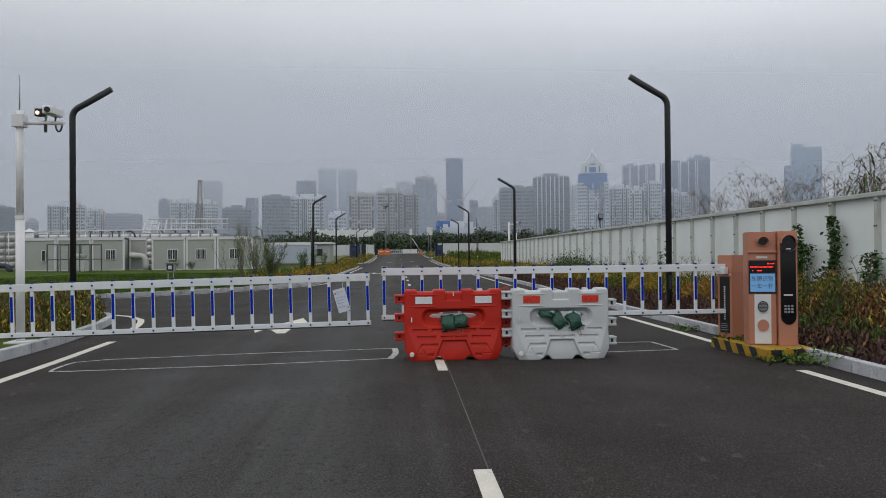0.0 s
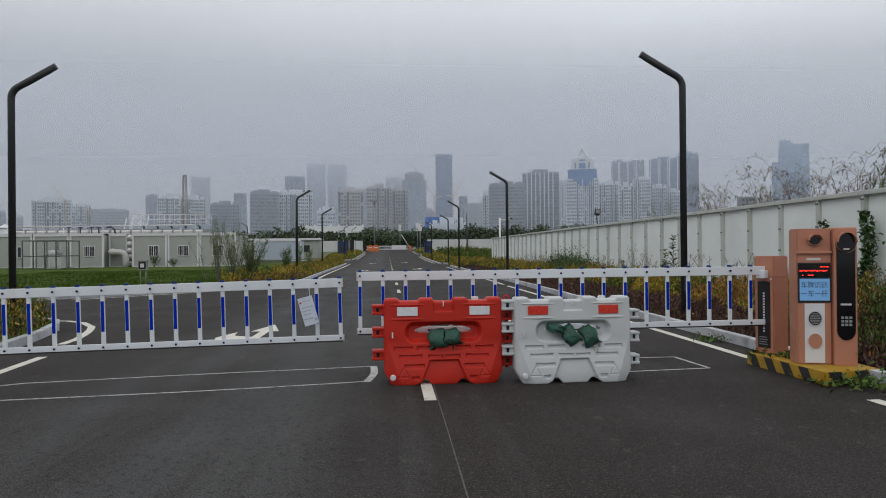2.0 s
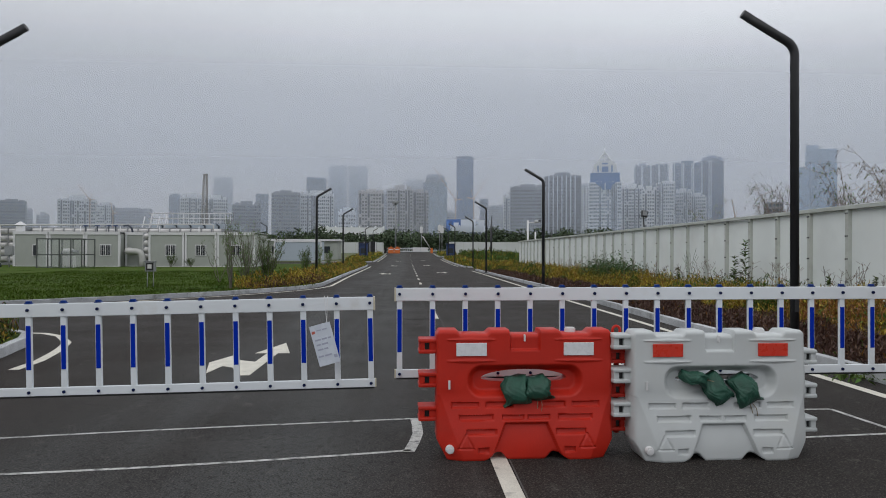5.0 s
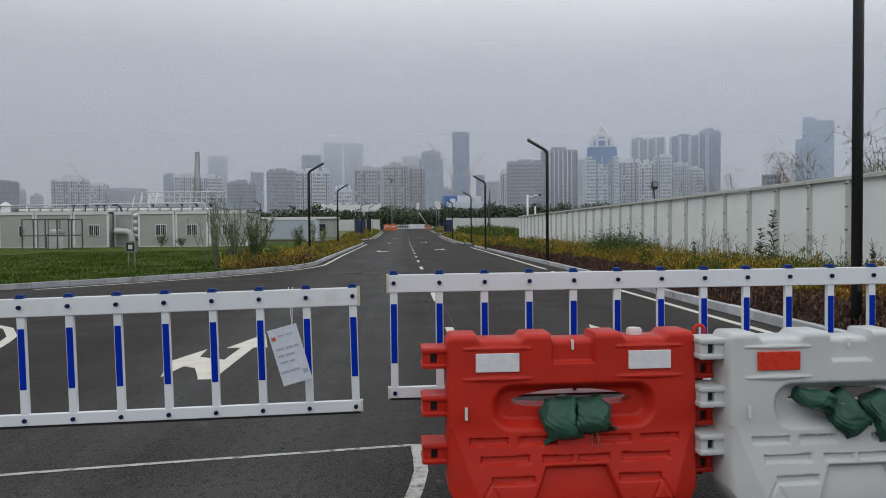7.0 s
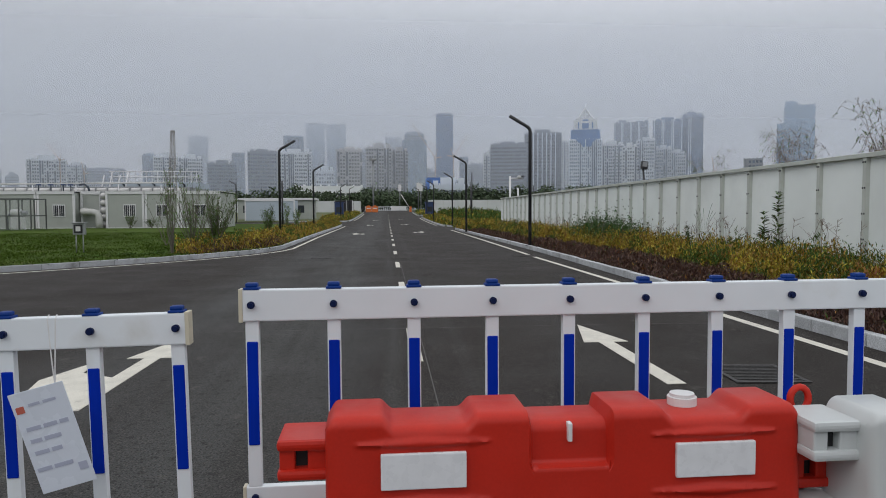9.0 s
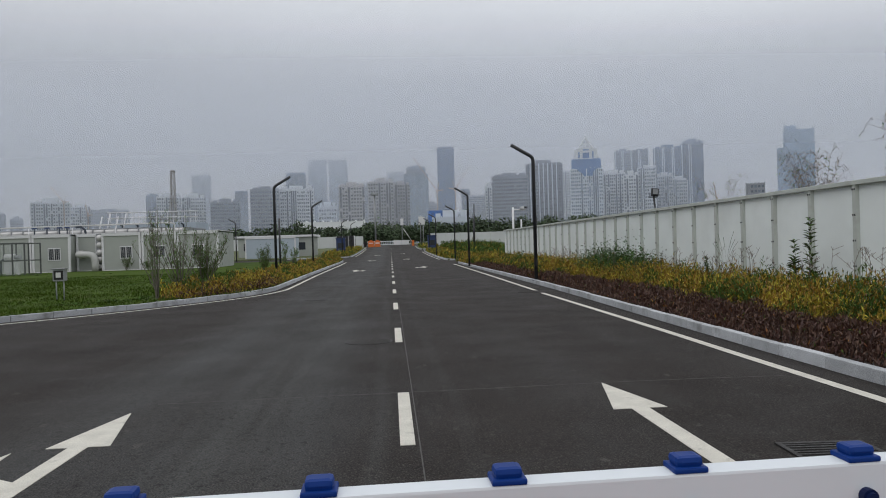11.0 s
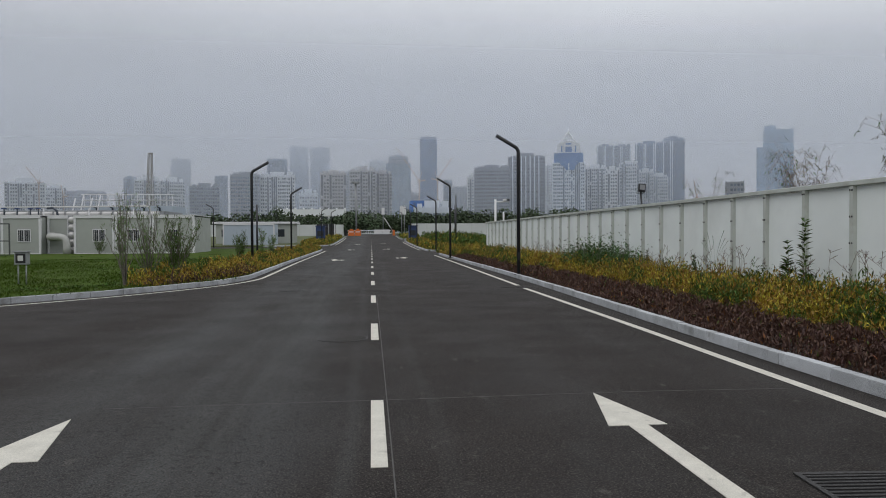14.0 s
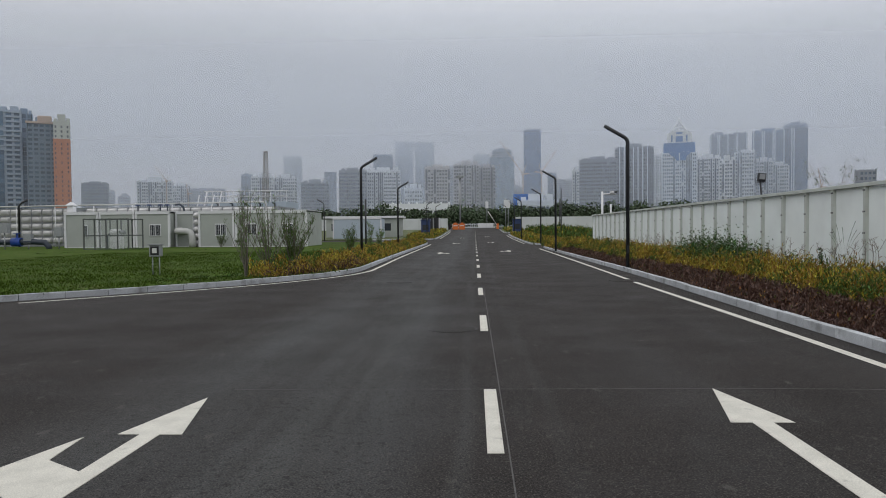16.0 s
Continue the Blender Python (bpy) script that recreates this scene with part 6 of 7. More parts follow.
def dry_shrub(x, y, h, stems, seed, leafy=0.12, spread=1.4):
    """Tall wispy growth: arching stems with drooping twigs and few leaves."""
    rng = np.random.RandomState(seed)
    root = thing("wispy_shrub", pose(x, y, 0.0), "tall wispy half-bare shrub behind the hoarding", "shrub", "wispy shrubs behind the hoarding")
    cs = []
    for s in range(stems):
        bm = bmesh.new()
        a, lean, hh = rng.uniform(0, 6.28), rng.uniform(0.3, 1) * spread, h * rng.uniform(0.7, 1.0)
        pts = [Vector((math.cos(a) * lean * t ** 2 + rng.normal(0, 0.03), math.sin(a) * lean * t ** 2 + rng.normal(0, 0.03), hh * (t - 0.12 * t ** 3) / 0.88)) for t in [i / 7 for i in range(8)]]
        rod(pts, 0.013, 4, bm, caps=False, end_radius=0.004)
        for k in range(15):
            t = rng.uniform(0.45, 1.0)
            i = min(int(t * 7), 6)
            p = pts[i].lerp(pts[i + 1], t * 7 - i)
            b, l = rng.uniform(0, 6.28), rng.uniform(0.25, 0.6)
            q = p + Vector((math.cos(b) * l * 0.7, math.sin(b) * l * 0.7, l * 0.35))
            r = q + Vector((math.cos(b) * l * 0.35, math.sin(b) * l * 0.35, -l * 0.45))
            rod([p, q, r], 0.005, 3, bm, caps=False)
            for m in range(5):
                if rng.rand() < leafy * 5:
                    cs.append(tuple(q.lerp(r, rng.rand()) + Vector(rng.normal(0, 0.04, 3))))
        part("stem", bm, DRY_STEM, root)
    if cs:
        part("foliage", leaf_mesh("foliage", cs, rng.uniform(0.06, 0.13, len(cs)), [DRY_STEM if seed % 3 else GREEN_LEAF], np.zeros(len(cs)), slim=0.22, seed=seed, up=-0.8), None, root, "sparse drooping narrow leaves")
    return root


for k, (x, y, h, s) in enumerate(((11.2, 15.6, 4.0, 10), (12.0, 17.2, 4.1, 9), (11.0, 18.8, 3.9, 7), (12.6, 20.5, 4.2, 9), (11.6, 22.6, 3.9, 8), (12.8, 24.2, 4.3, 9), (12.2, 26.0, 4.0, 7), (13.5, 28.0, 4.6, 9), (12.5, 30.5, 4.0, 6), (14.0, 33.0, 4.4, 7), (10.4, 13.2, 4.3, 9), (15.5, 36.5, 4.6, 6), (14.5, 41.0, 4.2, 6), (11.5, 20.8, 3.7, 6))):
    dry_shrub(x, y, h * 1.06, s, 60 + k, leafy=0.10 if k % 3 else 0.16)

def drooping_shrub(x, y, h, seed):
    """A leafy shrub with long hanging leaves, part green and part withered brown."""
    rng = np.random.RandomState(seed)
    root = thing("drooping_shrub", pose(x, y, 0.0), "leafy shrub with long hanging green and withered leaves", "shrub", "drooping shrubs behind the hoarding")
    cs = []
    for k in range(7):
        a, lean = rng.uniform(0, 6.28), rng.uniform(0.2, 0.9)
        pts = [Vector((math.cos(a) * lean * t ** 2, math.sin(a) * lean * t ** 2, h * (0.75 + 0.06 * k) * t)) for t in [i / 6 for i in range(7)]]
        part("stem", rod(pts, 0.016, 5, end_radius=0.005), BARK, root)
        for j in range(26):
            t = rng.uniform(0.62, 0.98)
            i = min(int(t * 6), 5)
            cs.append(tuple(pts[i].lerp(pts[i + 1], t * 6 - i) + Vector((rng.normal(0, 0.14), rng.normal(0, 0.14), rng.normal(-0.1, 0.06)))))
    kinds = (rng.uniform(0, 1, len(cs)) < 0.35).astype(int)
    part("foliage", leaf_mesh("foliage", cs, rng.uniform(0.2, 0.38, len(cs)), [VINE_LEAF, DRY_STEM], kinds, tilt=0.5, slim=0.16, seed=seed, up=-0.95), None, root, "long hanging narrow leaves")
    return root


drooping_shrub(11.0, 18.3, 3.75, 81)
drooping_shrub(11.1, 19.5, 3.25, 82)

# far belt of trees
rng = np.random.RandomState(33)
cs = []
for k in range(330):
    x, y = rng.uniform(-70, 90), rng.uniform(186, 235)
    h = rng.uniform(3.4, 6.4) * (1 if abs(x) < 60 else 0.8)
    if -14 < x < -6 or x < -30:
        h *= 0.8
    r = rng.uniform(1.6, 3.0)
    m = 190
    p = rng.normal(0, 1, (m, 3))
    p /= np.linalg.norm(p, axis=1)[:, None] * rng.uniform(0.75, 1.25, (m, 1))
    cs.append(np.stack([x + p[:, 0] * r, y + p[:, 1] * r, rise(y) + h * 0.62 + p[:, 2] * h * 0.42], 1))
cs = np.concatenate(cs)
stuff("far_trees", leaf_mesh("far_trees", cs, rng.uniform(0.5, 1.0, len(cs)), [WOODS], np.zeros(len(cs)), slim=0.7, seed=34), "dark green belt of distant trees", "trees")

# ---------------------------------------------------------------- site cabins on the lawn
# the compound's plan spreads out from the gate
SITE = Matrix.Translation((-0.1, 11.8, 0.04)) @ Matrix.Diagonal((1.166, 1.166, 1.17, 1)) @ Matrix.Translation((0.1, -11.8, -0.06))


def cabin(x, width, y, label, window=0.5, h=2.92, depth=5.5, wall=CABIN_WALL, site=True):
    root = thing("site_cabin", (SITE if site else Matrix.Identity(4)) @ pose(x, y, 0.06 + rise(y) * 0.5), label, "site cabin", "site cabins")
    part("wall", box(0.06, width - 0.06, 0.05, depth, 0.1, h - 0.1), wall, root)
    for px in (0.0, width - 0.16):
        part("corner_post", box(px, px + 0.16, 0, 0.16, 0, h, 0.01), CABIN_FRAME, root)
    part("top_beam", box(0, width, -0.02, 0.14, h - 0.2, h, 0.01), CABIN_FRAME, root)
    part("base_beam", box(0, width, -0.01, 0.14, 0, 0.14, 0.01), CABIN_FRAME, root)
    part("roof", box(-0.02, width + 0.02, -0.03, depth, h, h + 0.05, 0.01), CABIN_FRAME, root)
    if window:
        c = width * window
        win = part("window", box(c - 0.46, c + 0.46, 0.0, 0.06, 0.98, 1.92, 0.01), CABIN_FRAME, root, "white-framed barred window")
        part("pane", box(c - 0.40, c + 0.40, -0.008, 0.0, 1.04, 1.86), DARK_GLASS, win)
        for k in range(5):
            bx = c - 0.30 + k * 0.15
            hw = 0.03 if k == 2 else 0.009
            part("bar", box(bx - hw, bx + hw, -0.02, -0.006, 1.04, 1.86), CABIN_FRAME, win)
    return root


for x, w, win in ((-32.9, 2.8, 0.0), (-30.05, 2.9, 0.0), (-27.1, 2.8, 0.58), (-22.0, 2.9, 0.62), (-19.05, 2.6, 0.5), (-16.4, 3.1, 0.5)):
    cabin(x, w, 66.0, "pale grey-green portable site cabin with white frame" if win else "windowless pale grey-green portable site cabin", win)
cabin(-24.25, 1.6, 66.9, "narrow recessed pale grey-green site cabin", 0.0)
part_door = thing("cabin_side_window", SITE @ pose(-31.0, 65.94, 1.0), "narrow dark window slot of a site cabin", "window")
part("frame", box(-0.3, 0.06, 0, 0.04, 0, 0.95, 0.01), CABIN_FRAME, part_door)
part("pane", box(-0.24, 0.02, -0.012, 0.0, 0.05, 0.9), DARK_GLASS, part_door)

duct = thing("insulated_duct", SITE @ pose(-23.75, 66.2, 0.1), "fat pale insulated duct with a downward elbow", "duct")
part("pipe", rod([(0, 0.6, 1.35), (0, 0.0, 1.35), (0.06, -0.18, 1.34), (0.3, -0.3, 1.32), (0.85, -0.3, 1.30), (1.15, -0.3, 1.22), (1.28, -0.3, 0.95), (1.3, -0.3, 0.5), (1.3, -0.3, 0.0)], 0.26, 14), PIPE_GREY, duct, smooth=True)
part("flange", disc(0, 0.3, 1.35, 0.33, 0.06, "y", 18), PIPE_GREY, duct)

bulges = thing("pressed_tank_panels", SITE @ pose(-22.33, 66.55, 0.1), "stack of bulging white tank panels between two cabins", "water tank")
part("back_plate", box(-0.3, 0.3, 0.02, 0.3, 0, 2.9), GREY_METAL, bulges)
for k in range(5):
    dome = bmesh.new()
    bmesh.ops.create_uvsphere(dome, u_segments=16, v_segments=10, radius=0.27, matrix=pose(0, 0, 0.33 + k * 0.56) @ Matrix.Diagonal((1.05, 0.7, 0.92, 1)))
    part("bulged_panel", dome, TANK_STEEL, bulges, smooth=True)

cage = thing("glazed_enclosure", SITE @ pose(-28.2, 60.6, 0.1) @ Matrix.Diagonal((0.8, 0.9, 1.05, 1)), "grey-framed glazed enclosure round small plant", "enclosure")
for x in (0, 1.0, 2.05, 3.1, 4.1):
    for y in (0, 2.4):
        part("post", box(x - 0.045, x + 0.045, y - 0.045, y + 0.045, 0, 2.15), CAGE_GREY, cage)
for z in (0.05, 1.0, 2.12):
    for y in (0, 2.4):
        part("rail", box(0, 4.1, y - 0.035, y + 0.035, z - 0.035, z + 0.035), CAGE_GREY, cage)
    for x in (0, 4.1):
        part("rail", box(x - 0.025, x + 0.025, 0, 2.4, z - 0.025, z + 0.025), CAGE_GREY, cage)
for k in range(4):
    part("pane", box(0.05 + k * 1.03, 0.98 + k * 1.03, -0.006, 0.0, 0.1, 2.08), CAGE_GLASS, cage)
part("roof_sheet", box(0, 4.1, 0, 2.4, 2.15, 2.17), CAGE_GLASS, cage)
part("slab", box(-0.4, 4.4, -0.5, 2.7, -0.08, 0.02, 0.01), KERB, cage)
pump = thing("pump_unit", SITE @ pose(-26.4, 61.6, 0.12), "white pump unit on a frame inside the enclosure", "pump")
part("body", rod([(-0.3, 0, 1.25), (0.35, 0, 1.25)], 0.24, 14), PANEL_WHITE, pump)
part("motor", rod([(0.35, 0, 1.25), (0.75, 0, 1.25)], 0.15, 12), GREY_METAL, pump)
part("stand", box(-0.3, 0.5, -0.25, 0.25, 0, 0.95, 0.02), PANEL_WHITE, pump)
part("riser", rod([(-0.6, 0, 0), (-0.6, 0, 1.0), (-0.3, 0, 1.25)], 0.07, 8), PIPE_DARK, pump)

# panelled water tanks behind the cabins


def tank(x0, x1, y, h, label):
    root = thing("water_tank", SITE @ pose(x0, y, 0.1), label, "water tank", "panelled water tanks")
    part("shell", box(0, x1 - x0, 0.05, 6, 0, h), GREY_METAL, root)
    bm = bmesh.new()
    n, m = 10, 8
    g = []
    for i in range(n + 1):
        row = []
        for j in range(m + 1):
            u, v = i / n * 2 - 1, j / m * 2 - 1
            r = max(0.0, 1 - (abs(u) ** 3.5 + abs(v) ** 3.5)) ** 0.45
            row.append(bm.verts.new((u * 0.43, -0.24 * r, v * 0.26)))
        g.append(row)
    for i in range(n):
        for j in range(m):
            bm.faces.new((g[i][j], g[i + 1][j], g[i + 1][j + 1], g[i][j + 1])).smooth = True
    me = bpy.data.meshes.new("bulged_panel")
    bm.to_mesh(me)
    bm.free()
    me.materials.append(TANK_STEEL)
    for c in range(int((x1 - x0) / 0.96)):
        for r in range(int(h / 0.62)):
            o = new("bulged_panel", me)
            o.parent, o.matrix_basis = root, Matrix.Translation((0.5 + c * 0.96, 0.05, h - 0.3 - r * 0.62))
    return root


tank(-52.0, -35.4, 72.0, 3.38, "stainless water tank of bulging pressed panels")
tank(-35.2, -17.6, 73.2, 3.46, "long stainless water tank behind the cabins")
pipe_rack = thing("overhead_pipe", SITE @ pose(-52, 71.5, 0.1), "long white overhead pipe above the tanks", "pipe")
part("pipe", rod([(0, 0, 3.55), (12, 0, 3.6), (22, 0, 3.7), (33.5, 0, 3.8), (33.8, 0, 3.7), (33.8, 0, 3.0)], 0.065, 10), PIPE_GREY, pipe_rack)
for k in range(10):
    part("support", rod([(1 + k * 3.5, 0, 0), (1 + k * 3.5, 0, 3.6)], 0.04, 6), CABIN_FRAME, pipe_rack)
part("lower_pipe", rod([(0, 0.2, 3.35), (33, 0.2, 3.45)], 0.04, 6), GREY_METAL, pipe_rack)
vent = thing("roof_vent", SITE @ pose(-32.6, 66.6, 2.98), "small white capped roof vent", "vent")
part("stack", box(-0.25, 0.25, -0.25, 0.25, 0, 0.5, 0.02), CABIN_FRAME, vent)
cone = bmesh.new()
bmesh.ops.create_cone(cone, cap_ends=True, segments=4, radius1=0.5, radius2=0.08, depth=0.3)
bmesh.ops.transform(cone, matrix=pose(0, 0, 0.72, 0, 0, 45), verts=cone.verts[:])
part("cowl", cone, CABIN_FRAME, vent)
for k, x in enumerate((-29.3, -28.3, -27.3, -26.7)):
    v = thing("roof_valve", SITE @ pose(x, 71.0, 3.4), "small dark blue roof valve", "valve", "roof valves")
    part("stem", rod([(0, 0, -0.3), (0, 0, 0.35)], 0.05, 6), PIPE_DARK, v)
    part("wheel", disc(0, 0, 0.3, 0.2, 0.1, "z", 12), NAVY, v)
roof_pipe = thing("roof_pipe", SITE @ pose(-26, 71, 3.4), "dark bent roof pipe", "pipe")
part("pipe", rod([(0, 0, 0.3), (0.4, 0, 0.35), (0.7, 0, 0.1), (0.8, 0, -0.3)], 0.09, 8), PIPE_DARK, roof_pipe)

deck = thing("plant_deck", SITE @ pose(-28.2, 84.0, 0), "raised pale plant deck with a white handrail", "plant deck")
part("housing", box(0, 8.4, 0, 5, 2.8, 4.45, 0.03), CABIN_BLUE_GREY, deck)
for z in (5.55, 5.0):
    part("rail", rod([(-0.3, 0, z), (8.6, 0, z)], 0.05, 6), CABIN_FRAME, deck)
for k in range(16):
    part("post", rod([(k * 0.56, 0, 4.4), (k * 0.56, 0, 5.55)], 0.03, 5), CABIN_FRAME, deck)
for k in range(5):
    part("vent_pipe", rod([(1.2 + k * 1.5, -0.15, 3.4), (1.2 + k * 1.5, -0.15, 4.2), (1.0 + k * 1.5, -0.3, 4.35)], 0.09, 7), PIPE_DARK, deck)
for k in range(4):
    x = -31.2 + k * 0.75
    stack = thing("slanting_flue", SITE @ pose(x + 3.2, 80, 0), "thin pale flue pipe leaning over the tanks", "flue", "slanting flues")
    part("pipe", rod([(0, 0, 2.5), (0.55, 0, 5.0 + 0.3 * (k % 2))], 0.06, 6), CABIN_FRAME, stack)

drill = thing("lattice_mast", pose(-38.2, 137, 0), "tall rust-brown lattice drilling mast", "lattice mast")
for sx in (-0.55, 0.55):
    for sy in (-0.55, 0.55):
        part("leg", rod([(sx * 1.25, sy, 0), (sx * 0.5 + 0.3, sy * 0.5, 15.9)], 0.055, 5), LATTICE, drill)
for k in range(20):
    z0, z1 = k * 0.79, k * 0.79 + 0.79
    f = 1.25 - 0.75 * z0 / 15.9
    s = 0.3 * z0 / 15.9
    for y in (-0.5 * f, 0.5 * f):
        part("brace", rod([(-0.55 * f + s, y, z0), (0.55 * f + s, y, z1)], 0.032, 4), LATTICE, drill)
        part("brace", rod([(0.55 * f + s, y, z0), (-0.55 * f + s, y, z1)], 0.032, 4), LATTICE, drill)
    part("cross_bar", rod([(-0.58 * f + s, -0.5 * f, z1), (0.58 * f + s, -0.5 * f, z1)], 0.03, 4), LATTICE, drill)
part("mast_head", box(-0.02, 0.62, -0.3, 0.3, 15.8, 16.0), LATTICE, drill)

valves = thing("pipe_manifold", SITE @ pose(-37.5, 63.5, 0.1), "dark ground pipes with blue valves and flanges", "pipework")
part("main_pipe", rod([(-12, 0, 0.6), (2.0, 0, 0.6), (3.6, 0, 0.62), (4.6, 0, 0.55), (4.9, 0, 0.2), (4.9, 0, 0)], 0.22, 10), PIPE_DARK, valves)
for x in (-8.0, -4.0, 0.2, 2.4):
    part("blue_valve", rod([(x - 0.35, 0, 0.6), (x + 0.35, 0, 0.6)], 0.34, 12), VALVE_BLUE, valves, "bright blue valve body")
    part("valve_stem", rod([(x, 0, 0.6), (x, 0, 1.25)], 0.09, 8), VALVE_BLUE, valves)
    part("hand_wheel", disc(x, 0, 1.28, 0.25, 0.05, "z", 14), VALVE_BLUE, valves)
for x, y, z, w in ((-35.6, 62.8, 1.3, 0.7), (-31.5, 63.0, 1.0, 0.55), (-34.2, 63.5, 0.5, 0.6)):
    cb = thing("control_box", SITE @ pose(x, y, 0.1), "grey control box on a thin post", "control box", "control boxes")
    part("post", rod([(0, 0, 0), (0, 0, z)], 0.05, 6), GREY_METAL, cb)
    part("cabinet", box(-w / 2, w / 2, -0.2, 0.2, z, z + 0.7, 0.02), GREY_METAL, cb)
pole = thing("dark_lamp_pole", SITE @ pose(-39.6, 70.5, 0.1), "thin dark lamp pole with a bent top", "lamp pole")
part("pole", rod([(0, 0, 0), (0, 0, 3.6), (0.3, 0, 3.9), (0.8, 0, 4.15)], 0.09, 8), LAMP_BLACK, pole)

meter = thing("meter_box", pose(-11.05, 35.1, 0.1), "grey meter box on two steel legs", "meter box")
for s in (-0.12, 0.12):
    part("leg", rod([(s, 0, 0), (s, 0, 0.75)], 0.022, 6), GREY_METAL, meter)
body = part("cabinet", box(-0.19, 0.19, -0.10, 0.12, 0.66, 1.06, 0.02), GREY_METAL, meter)
part("window", box(-0.15, 0.15, -0.11, -0.098, 0.71, 1.01, 0.006), BLACK_PANEL, body, "dark inspection window")
part("dial", box(-0.08, 0.08, -0.118, -0.108, 0.78, 0.95, 0.006), SILVER, body)
part("hood", box(-0.225, 0.225, -0.15, 0.14, 1.055, 1.09, 0.01), GREY_METAL, meter)

# ---------------------------------------------------------------- far end of the road
wc = cabin(-20.1, 6.9, 109.0, "pale blue-grey site cabin with white frame", 0.0, 3.1, 4.0, CABIN_BLUE_GREY, False)
shed = thing("long_shed", pose(-22.5, 116, rise(116)), "long low white shed with a flat roof", "shed")
part("wall", box(0, 11, 0, 6, 0, 3.0, 0.02), CABIN_WALL, shed)
part("roof", box(-0.4, 11.4, -0.4, 6.4, 3.0, 3.3, 0.03), CABIN_FRAME, shed)
for k in range(4):
    part("window", box(0.8 + k * 2.6, 2.0 + k * 2.6, -0.03, 0.02, 1.1, 2.2, 0.01), DARK_GLASS, shed)


def site_wall(name, x0, x1, y, h):
    root = new(name)
    setting(root, "pale grey sheet wall closing the far site", "wall")
    k = x0
    while k < x1 - 0.1:
        w = min(3.0, x1 - k)
        part("sheet", box(k + 0.03, k + w - 0.03, y, y + 0.06, rise(y) - 0.1, rise(y) + h), WALL_WHITE, root)
        part("post", box(k - 0.05, k + 0.05, y - 0.06, y + 0.08, rise(y) - 0.1, rise(y) + h + 0.06), HOARDING_POST, root)
        k += 3.0


site_wall("site_wall_left", -60, -5.8, 160, 2.5)
site_wall("site_wall_right", 8, 62, 150, 2.8)

for x, y in ((-7.6, 118.0), (6.5, 122.0)):
    booth = thing("guard_booth", pose(x, y, rise(y)), "narrow navy blue guard booth", "booth", "guard booths")
    part("body", box(-0.65, 0.65, -0.6, 0.6, 0, 2.55, 0.03), NAVY, booth)
    part("window", box(-0.45, 0.45, -0.63, -0.59, 1.1, 1.9, 0.01), DARK_GLASS, booth)
    part("roof", box(-0.75, 0.75, -0.7, 0.7, 2.55, 2.68, 0.02), NAVY, booth)
gatehouse = thing("gatehouse", pose(-8.3, 146, rise(146)), "dark gatehouse beside the far gate", "gatehouse")
part("body", box(-2.2, 1.4, 0, 3, 0, 2.8, 0.03), LAMP_BLACK, gatehouse)
for k in range(4):
    part("column", box(-2.2 + k * 1.15, -2.0 + k * 1.15, -0.1, 0, 0, 2.8), CABIN_FRAME if k == 3 else GREY_METAL, gatehouse)
far_gate = thing("far_gate", pose(0, 165, rise(165)), "white and orange barrier closing the far end of the road", "gate")
part("top_rail", box(-5.1, 4.3, -0.04, 0.04, 1.05, 1.2), GATE_WHITE, far_gate)
part("bottom_rail", box(-5.1, 4.3, -0.04, 0.04, 0.35, 0.45), GATE_WHITE, far_gate)
for k in range(20):
    part("picket", box(-5.05 + k * 0.49, -4.99 + k * 0.49, -0.03, 0.03, 0.4, 1.1), GATE_WHITE, far_gate)
part("sign_board", box(0.6, 2.3, -0.1, -0.05, 0.3, 1.3, 0.02), PANEL_WHITE, far_gate)
part("sign_board", box(2.4, 4.0, -0.1, -0.05, 0.3, 1.3, 0.02), PANEL_WHITE, far_gate)
for x in (-4.3, -2.9):
    ob = thing("orange_barrier", pose(x, 163.5, rise(163.5)), "orange plastic road barrier", "traffic barrier", "orange barriers")
    part("body", prism([(-0.65, 0), (0.65, 0), (0.6, 1.3), (0.3, 1.3), (0.25, 1.5), (-0.25, 1.5), (-0.3, 1.3), (-0.6, 1.3)], -0.2, 0.2, bevel=0.02, axis="y"), ORANGE_SIGN, ob)
    part("white_band", box(-0.45, 0.45, -0.23, -0.2, 0.75, 0.95), PANEL_WHITE, ob)
for x in (-5.6, 4.9):
    gp = thing("gate_motor", pose(x, 165, rise(165)), "small orange and black barrier motor", "barrier motor", "far barrier motors")
    part("cabinet", box(-0.25, 0.25, -0.25, 0.25, 0, 1.2, 0.02), BLACK_PANEL if x < 0 else ORANGE_SIGN, gp)
boom = thing("raised_boom", pose(4.7, 164.8, rise(165)), "raised white boom pole at the far gate", "boom")
part("pole", rod([(0, 0, 0.9), (-1.9, 0, 3.9)], 0.07, 6), POLE_WHITE, boom)

cam_pole = thing("camera_mast", pose(10.05, 68.0, 0.1), "white twin-arm security camera mast past the hoarding", "camera mast")
part("pole", rod([(0, 0, 0), (0, 0, 4.4)], 0.09, 10), POLE_WHITE, cam_pole)
part("side_arm", rod([(0, 0, 4.2), (1.1, 0, 4.2)], 0.05, 8), POLE_WHITE, cam_pole)
part("second_pole", rod([(0.75, 0.4, 0), (0.75, 0.4, 3.4)], 0.07, 8), POLE_WHITE, cam_pole)
part("camera_body", box(0.6, 0.85, -0.4, 0.0, 4.25, 4.42, 0.02), PANEL_WHITE, cam_pole)
part("camera_body", box(0.95, 1.15, -0.3, 0.0, 4.28, 4.42, 0.02), BLACK_PANEL, cam_pole)

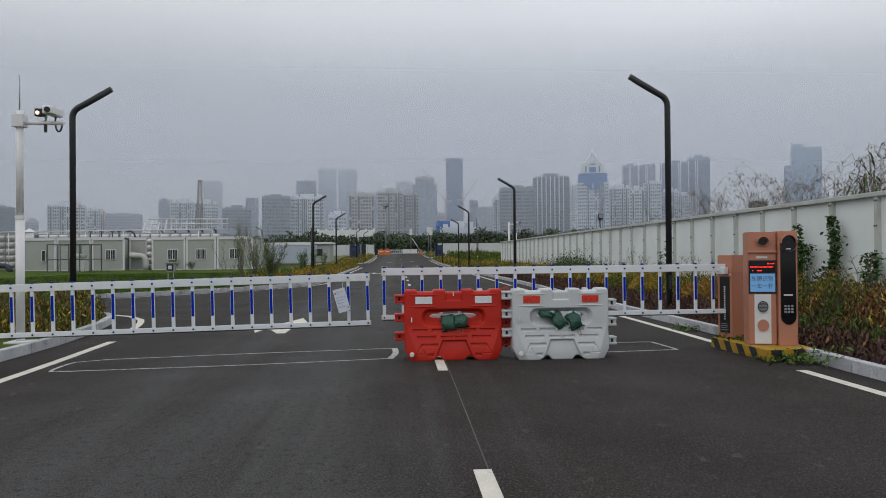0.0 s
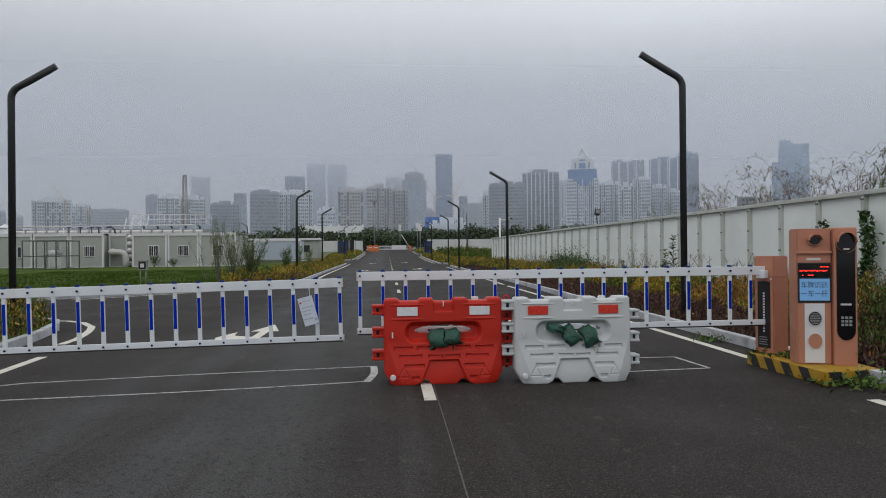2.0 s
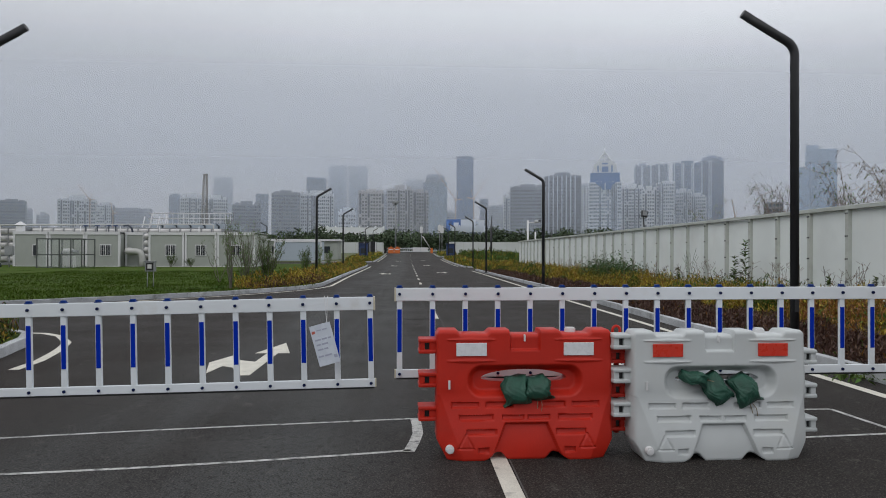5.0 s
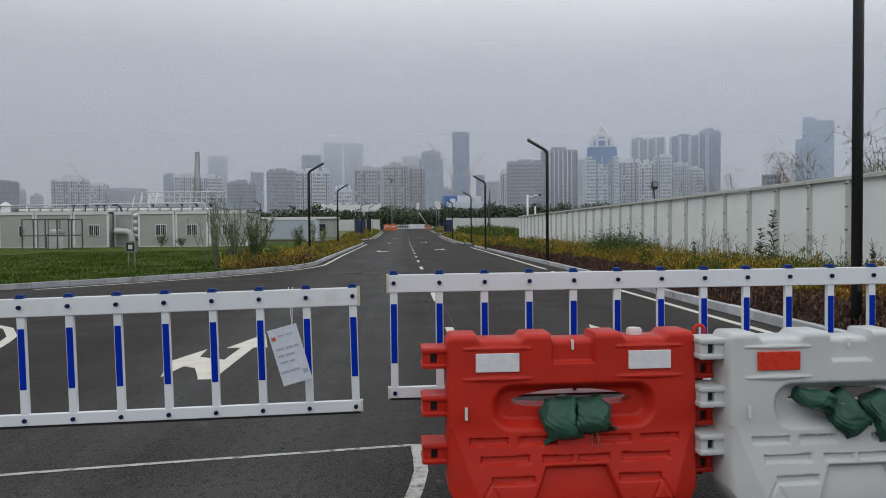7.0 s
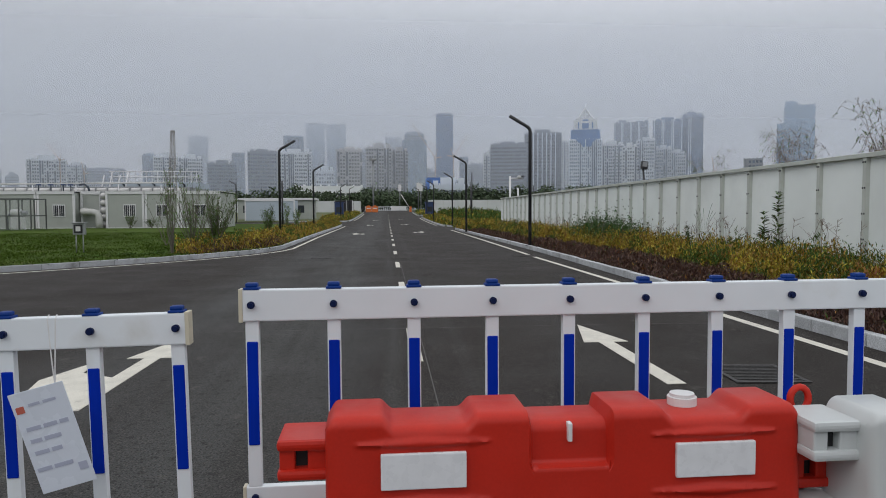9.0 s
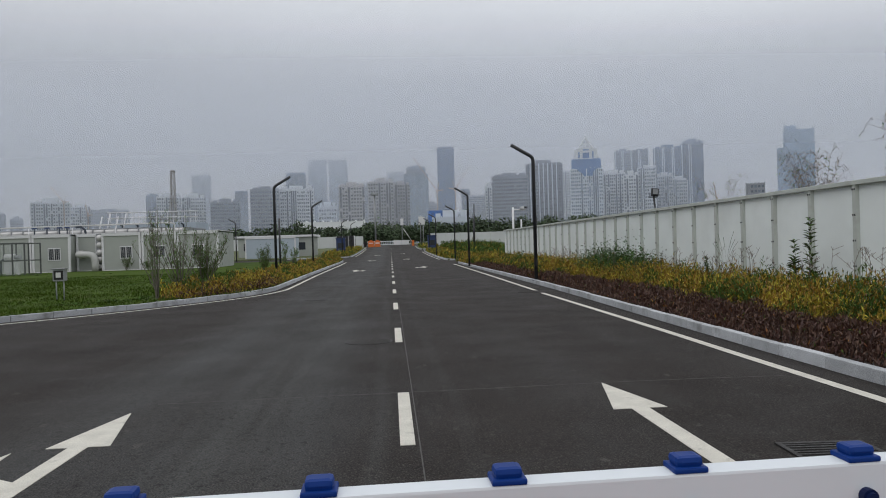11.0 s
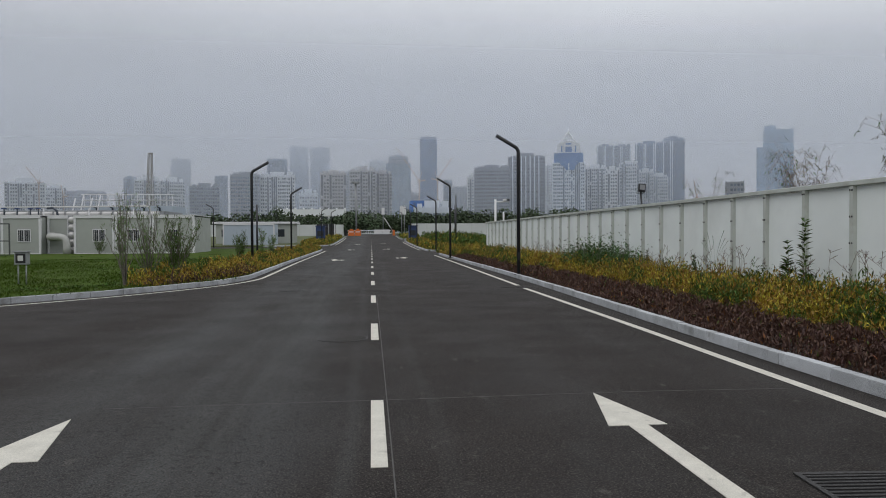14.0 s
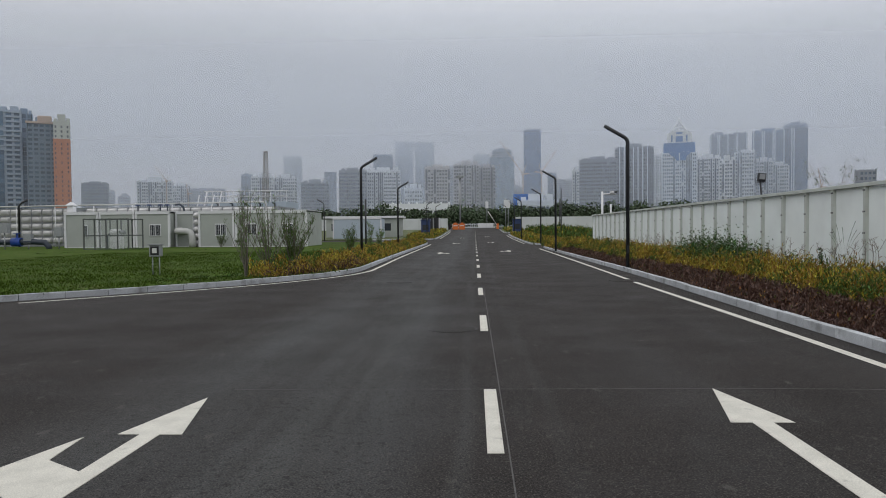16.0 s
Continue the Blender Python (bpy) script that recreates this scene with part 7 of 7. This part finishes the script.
fl = thing("site_floodlight", pose(9.12, 34.6, 2.55, 0, 0, 0), "black floodlight on a leaning post over the hoarding", "floodlight")
part("post", rod([(0, 0, -0.6), (-0.10, 0, 0.5)], 0.032, 7), LAMP_BLACK, fl)
part("bracket", rod([(-0.26, 0.0, 0.62), (-0.26, 0.0, 0.46), (0.0, 0.0, 0.46), (0.0, 0.0, 0.62)], 0.014, 5), LAMP_BLACK, fl)
head = part("lamp_head", box(-0.25, 0.0, -0.06, 0.05, 0.48, 0.76, 0.02), LAMP_BLACK, fl, "", pose(0, 0, 0, 0, 6, 0))
part("lamp_glass", box(-0.215, -0.035, -0.066, -0.058, 0.56, 0.73, 0.005), GREY_METAL, head)
part("lamp_glass", box(-0.215, -0.035, -0.066, -0.058, 0.505, 0.54, 0.005), BLACK_GLASS, head)

for x, y, h in ((-3.5, 176, 12), (9.5, 90, 6.0), (12, 112, 5.5), (14.5, 132, 5.2), (18, 96, 4.6), (-7.25, 57, 3.6)):
    up = thing("utility_pole", pose(x, y, rise(y)), "plain dark upright utility pole", "pole", "utility poles")
    part("pole", rod([(0, 0, 0), (0, 0, h)], 0.06 if h < 10 else 0.2, 7), LAMP_BLACK if h < 10 else GREY_METAL, up)
    if h > 10:
        part("lamp_crown", disc(0, 0, h, 0.9, 0.5, "z", 10), GREY_METAL, up)
for x, y in ((2.8, 178), (6.0, 150), (6.9, 158)):
    pl = thing("banner_pole", pose(x, y, rise(y)), "pole with small white lamp boxes", "lamp post", "banner poles")
    part("pole", rod([(0, 0, 0), (0, 0, 6.5)], 0.09, 6), GREY_METAL, pl)
    part("lamp_box", box(-0.35, 0.35, -0.3, 0.3, 4.6, 6.2, 0.03), PANEL_WHITE, pl)


def crane(x, y, base, tip, label, k=1.0):
    root = thing("tower_crane", pose(x, y, 0), label, "tower crane", "tower cranes")
    bx, bz = base
    tx, tz = tip
    part("mast", rod([(bx, 0, 10), (bx, 0, bz)], 1.0 * k, 4), CRANE, root)
    part("jib", rod([(bx, 0, bz), (tx, 0, tz)], 0.9 * k, 4, end_radius=0.5 * k), CRANE, root)
    d = 1 if tx > bx else -1
    part("counter_jib", rod([(bx, 0, bz), (bx - d * 8 * k, 0, bz + k)], 0.9 * k, 4), CRANE, root)
    part("cab", box(bx - 1.5 * k, bx + 1.5 * k, -1.5 * k, 1.5 * k, bz - 2 * k, bz + 1.5 * k), CRANE, root)
    part("tie_rope", rod([(bx - d * 3 * k, 0, bz + 10 * k), (tx, 0, tz)], 0.2 * k, 3), CRANE, root)
    part("apex", rod([(bx, 0, bz), (bx - d * 3 * k, 0, bz + 10 * k)], 0.5 * k, 4), CRANE, root)


crane(0, 870, (59.4, 68), (30.5, 110), "ochre tower crane with a raised jib")
crane(0, 860, (81, 69), (99, 95.5), "ochre tower crane with a raised jib")
crane(0, 500, (236.9, 28), (234.5, 41), "ochre crane seen over the hoarding", 0.4)
crane(0, 640, (-282, 48), (-293, 62), "small ochre crane on a roof", 0.5)
crane(0, 640, (-262, 36), (-264, 46), "small ochre crane on a roof", 0.5)
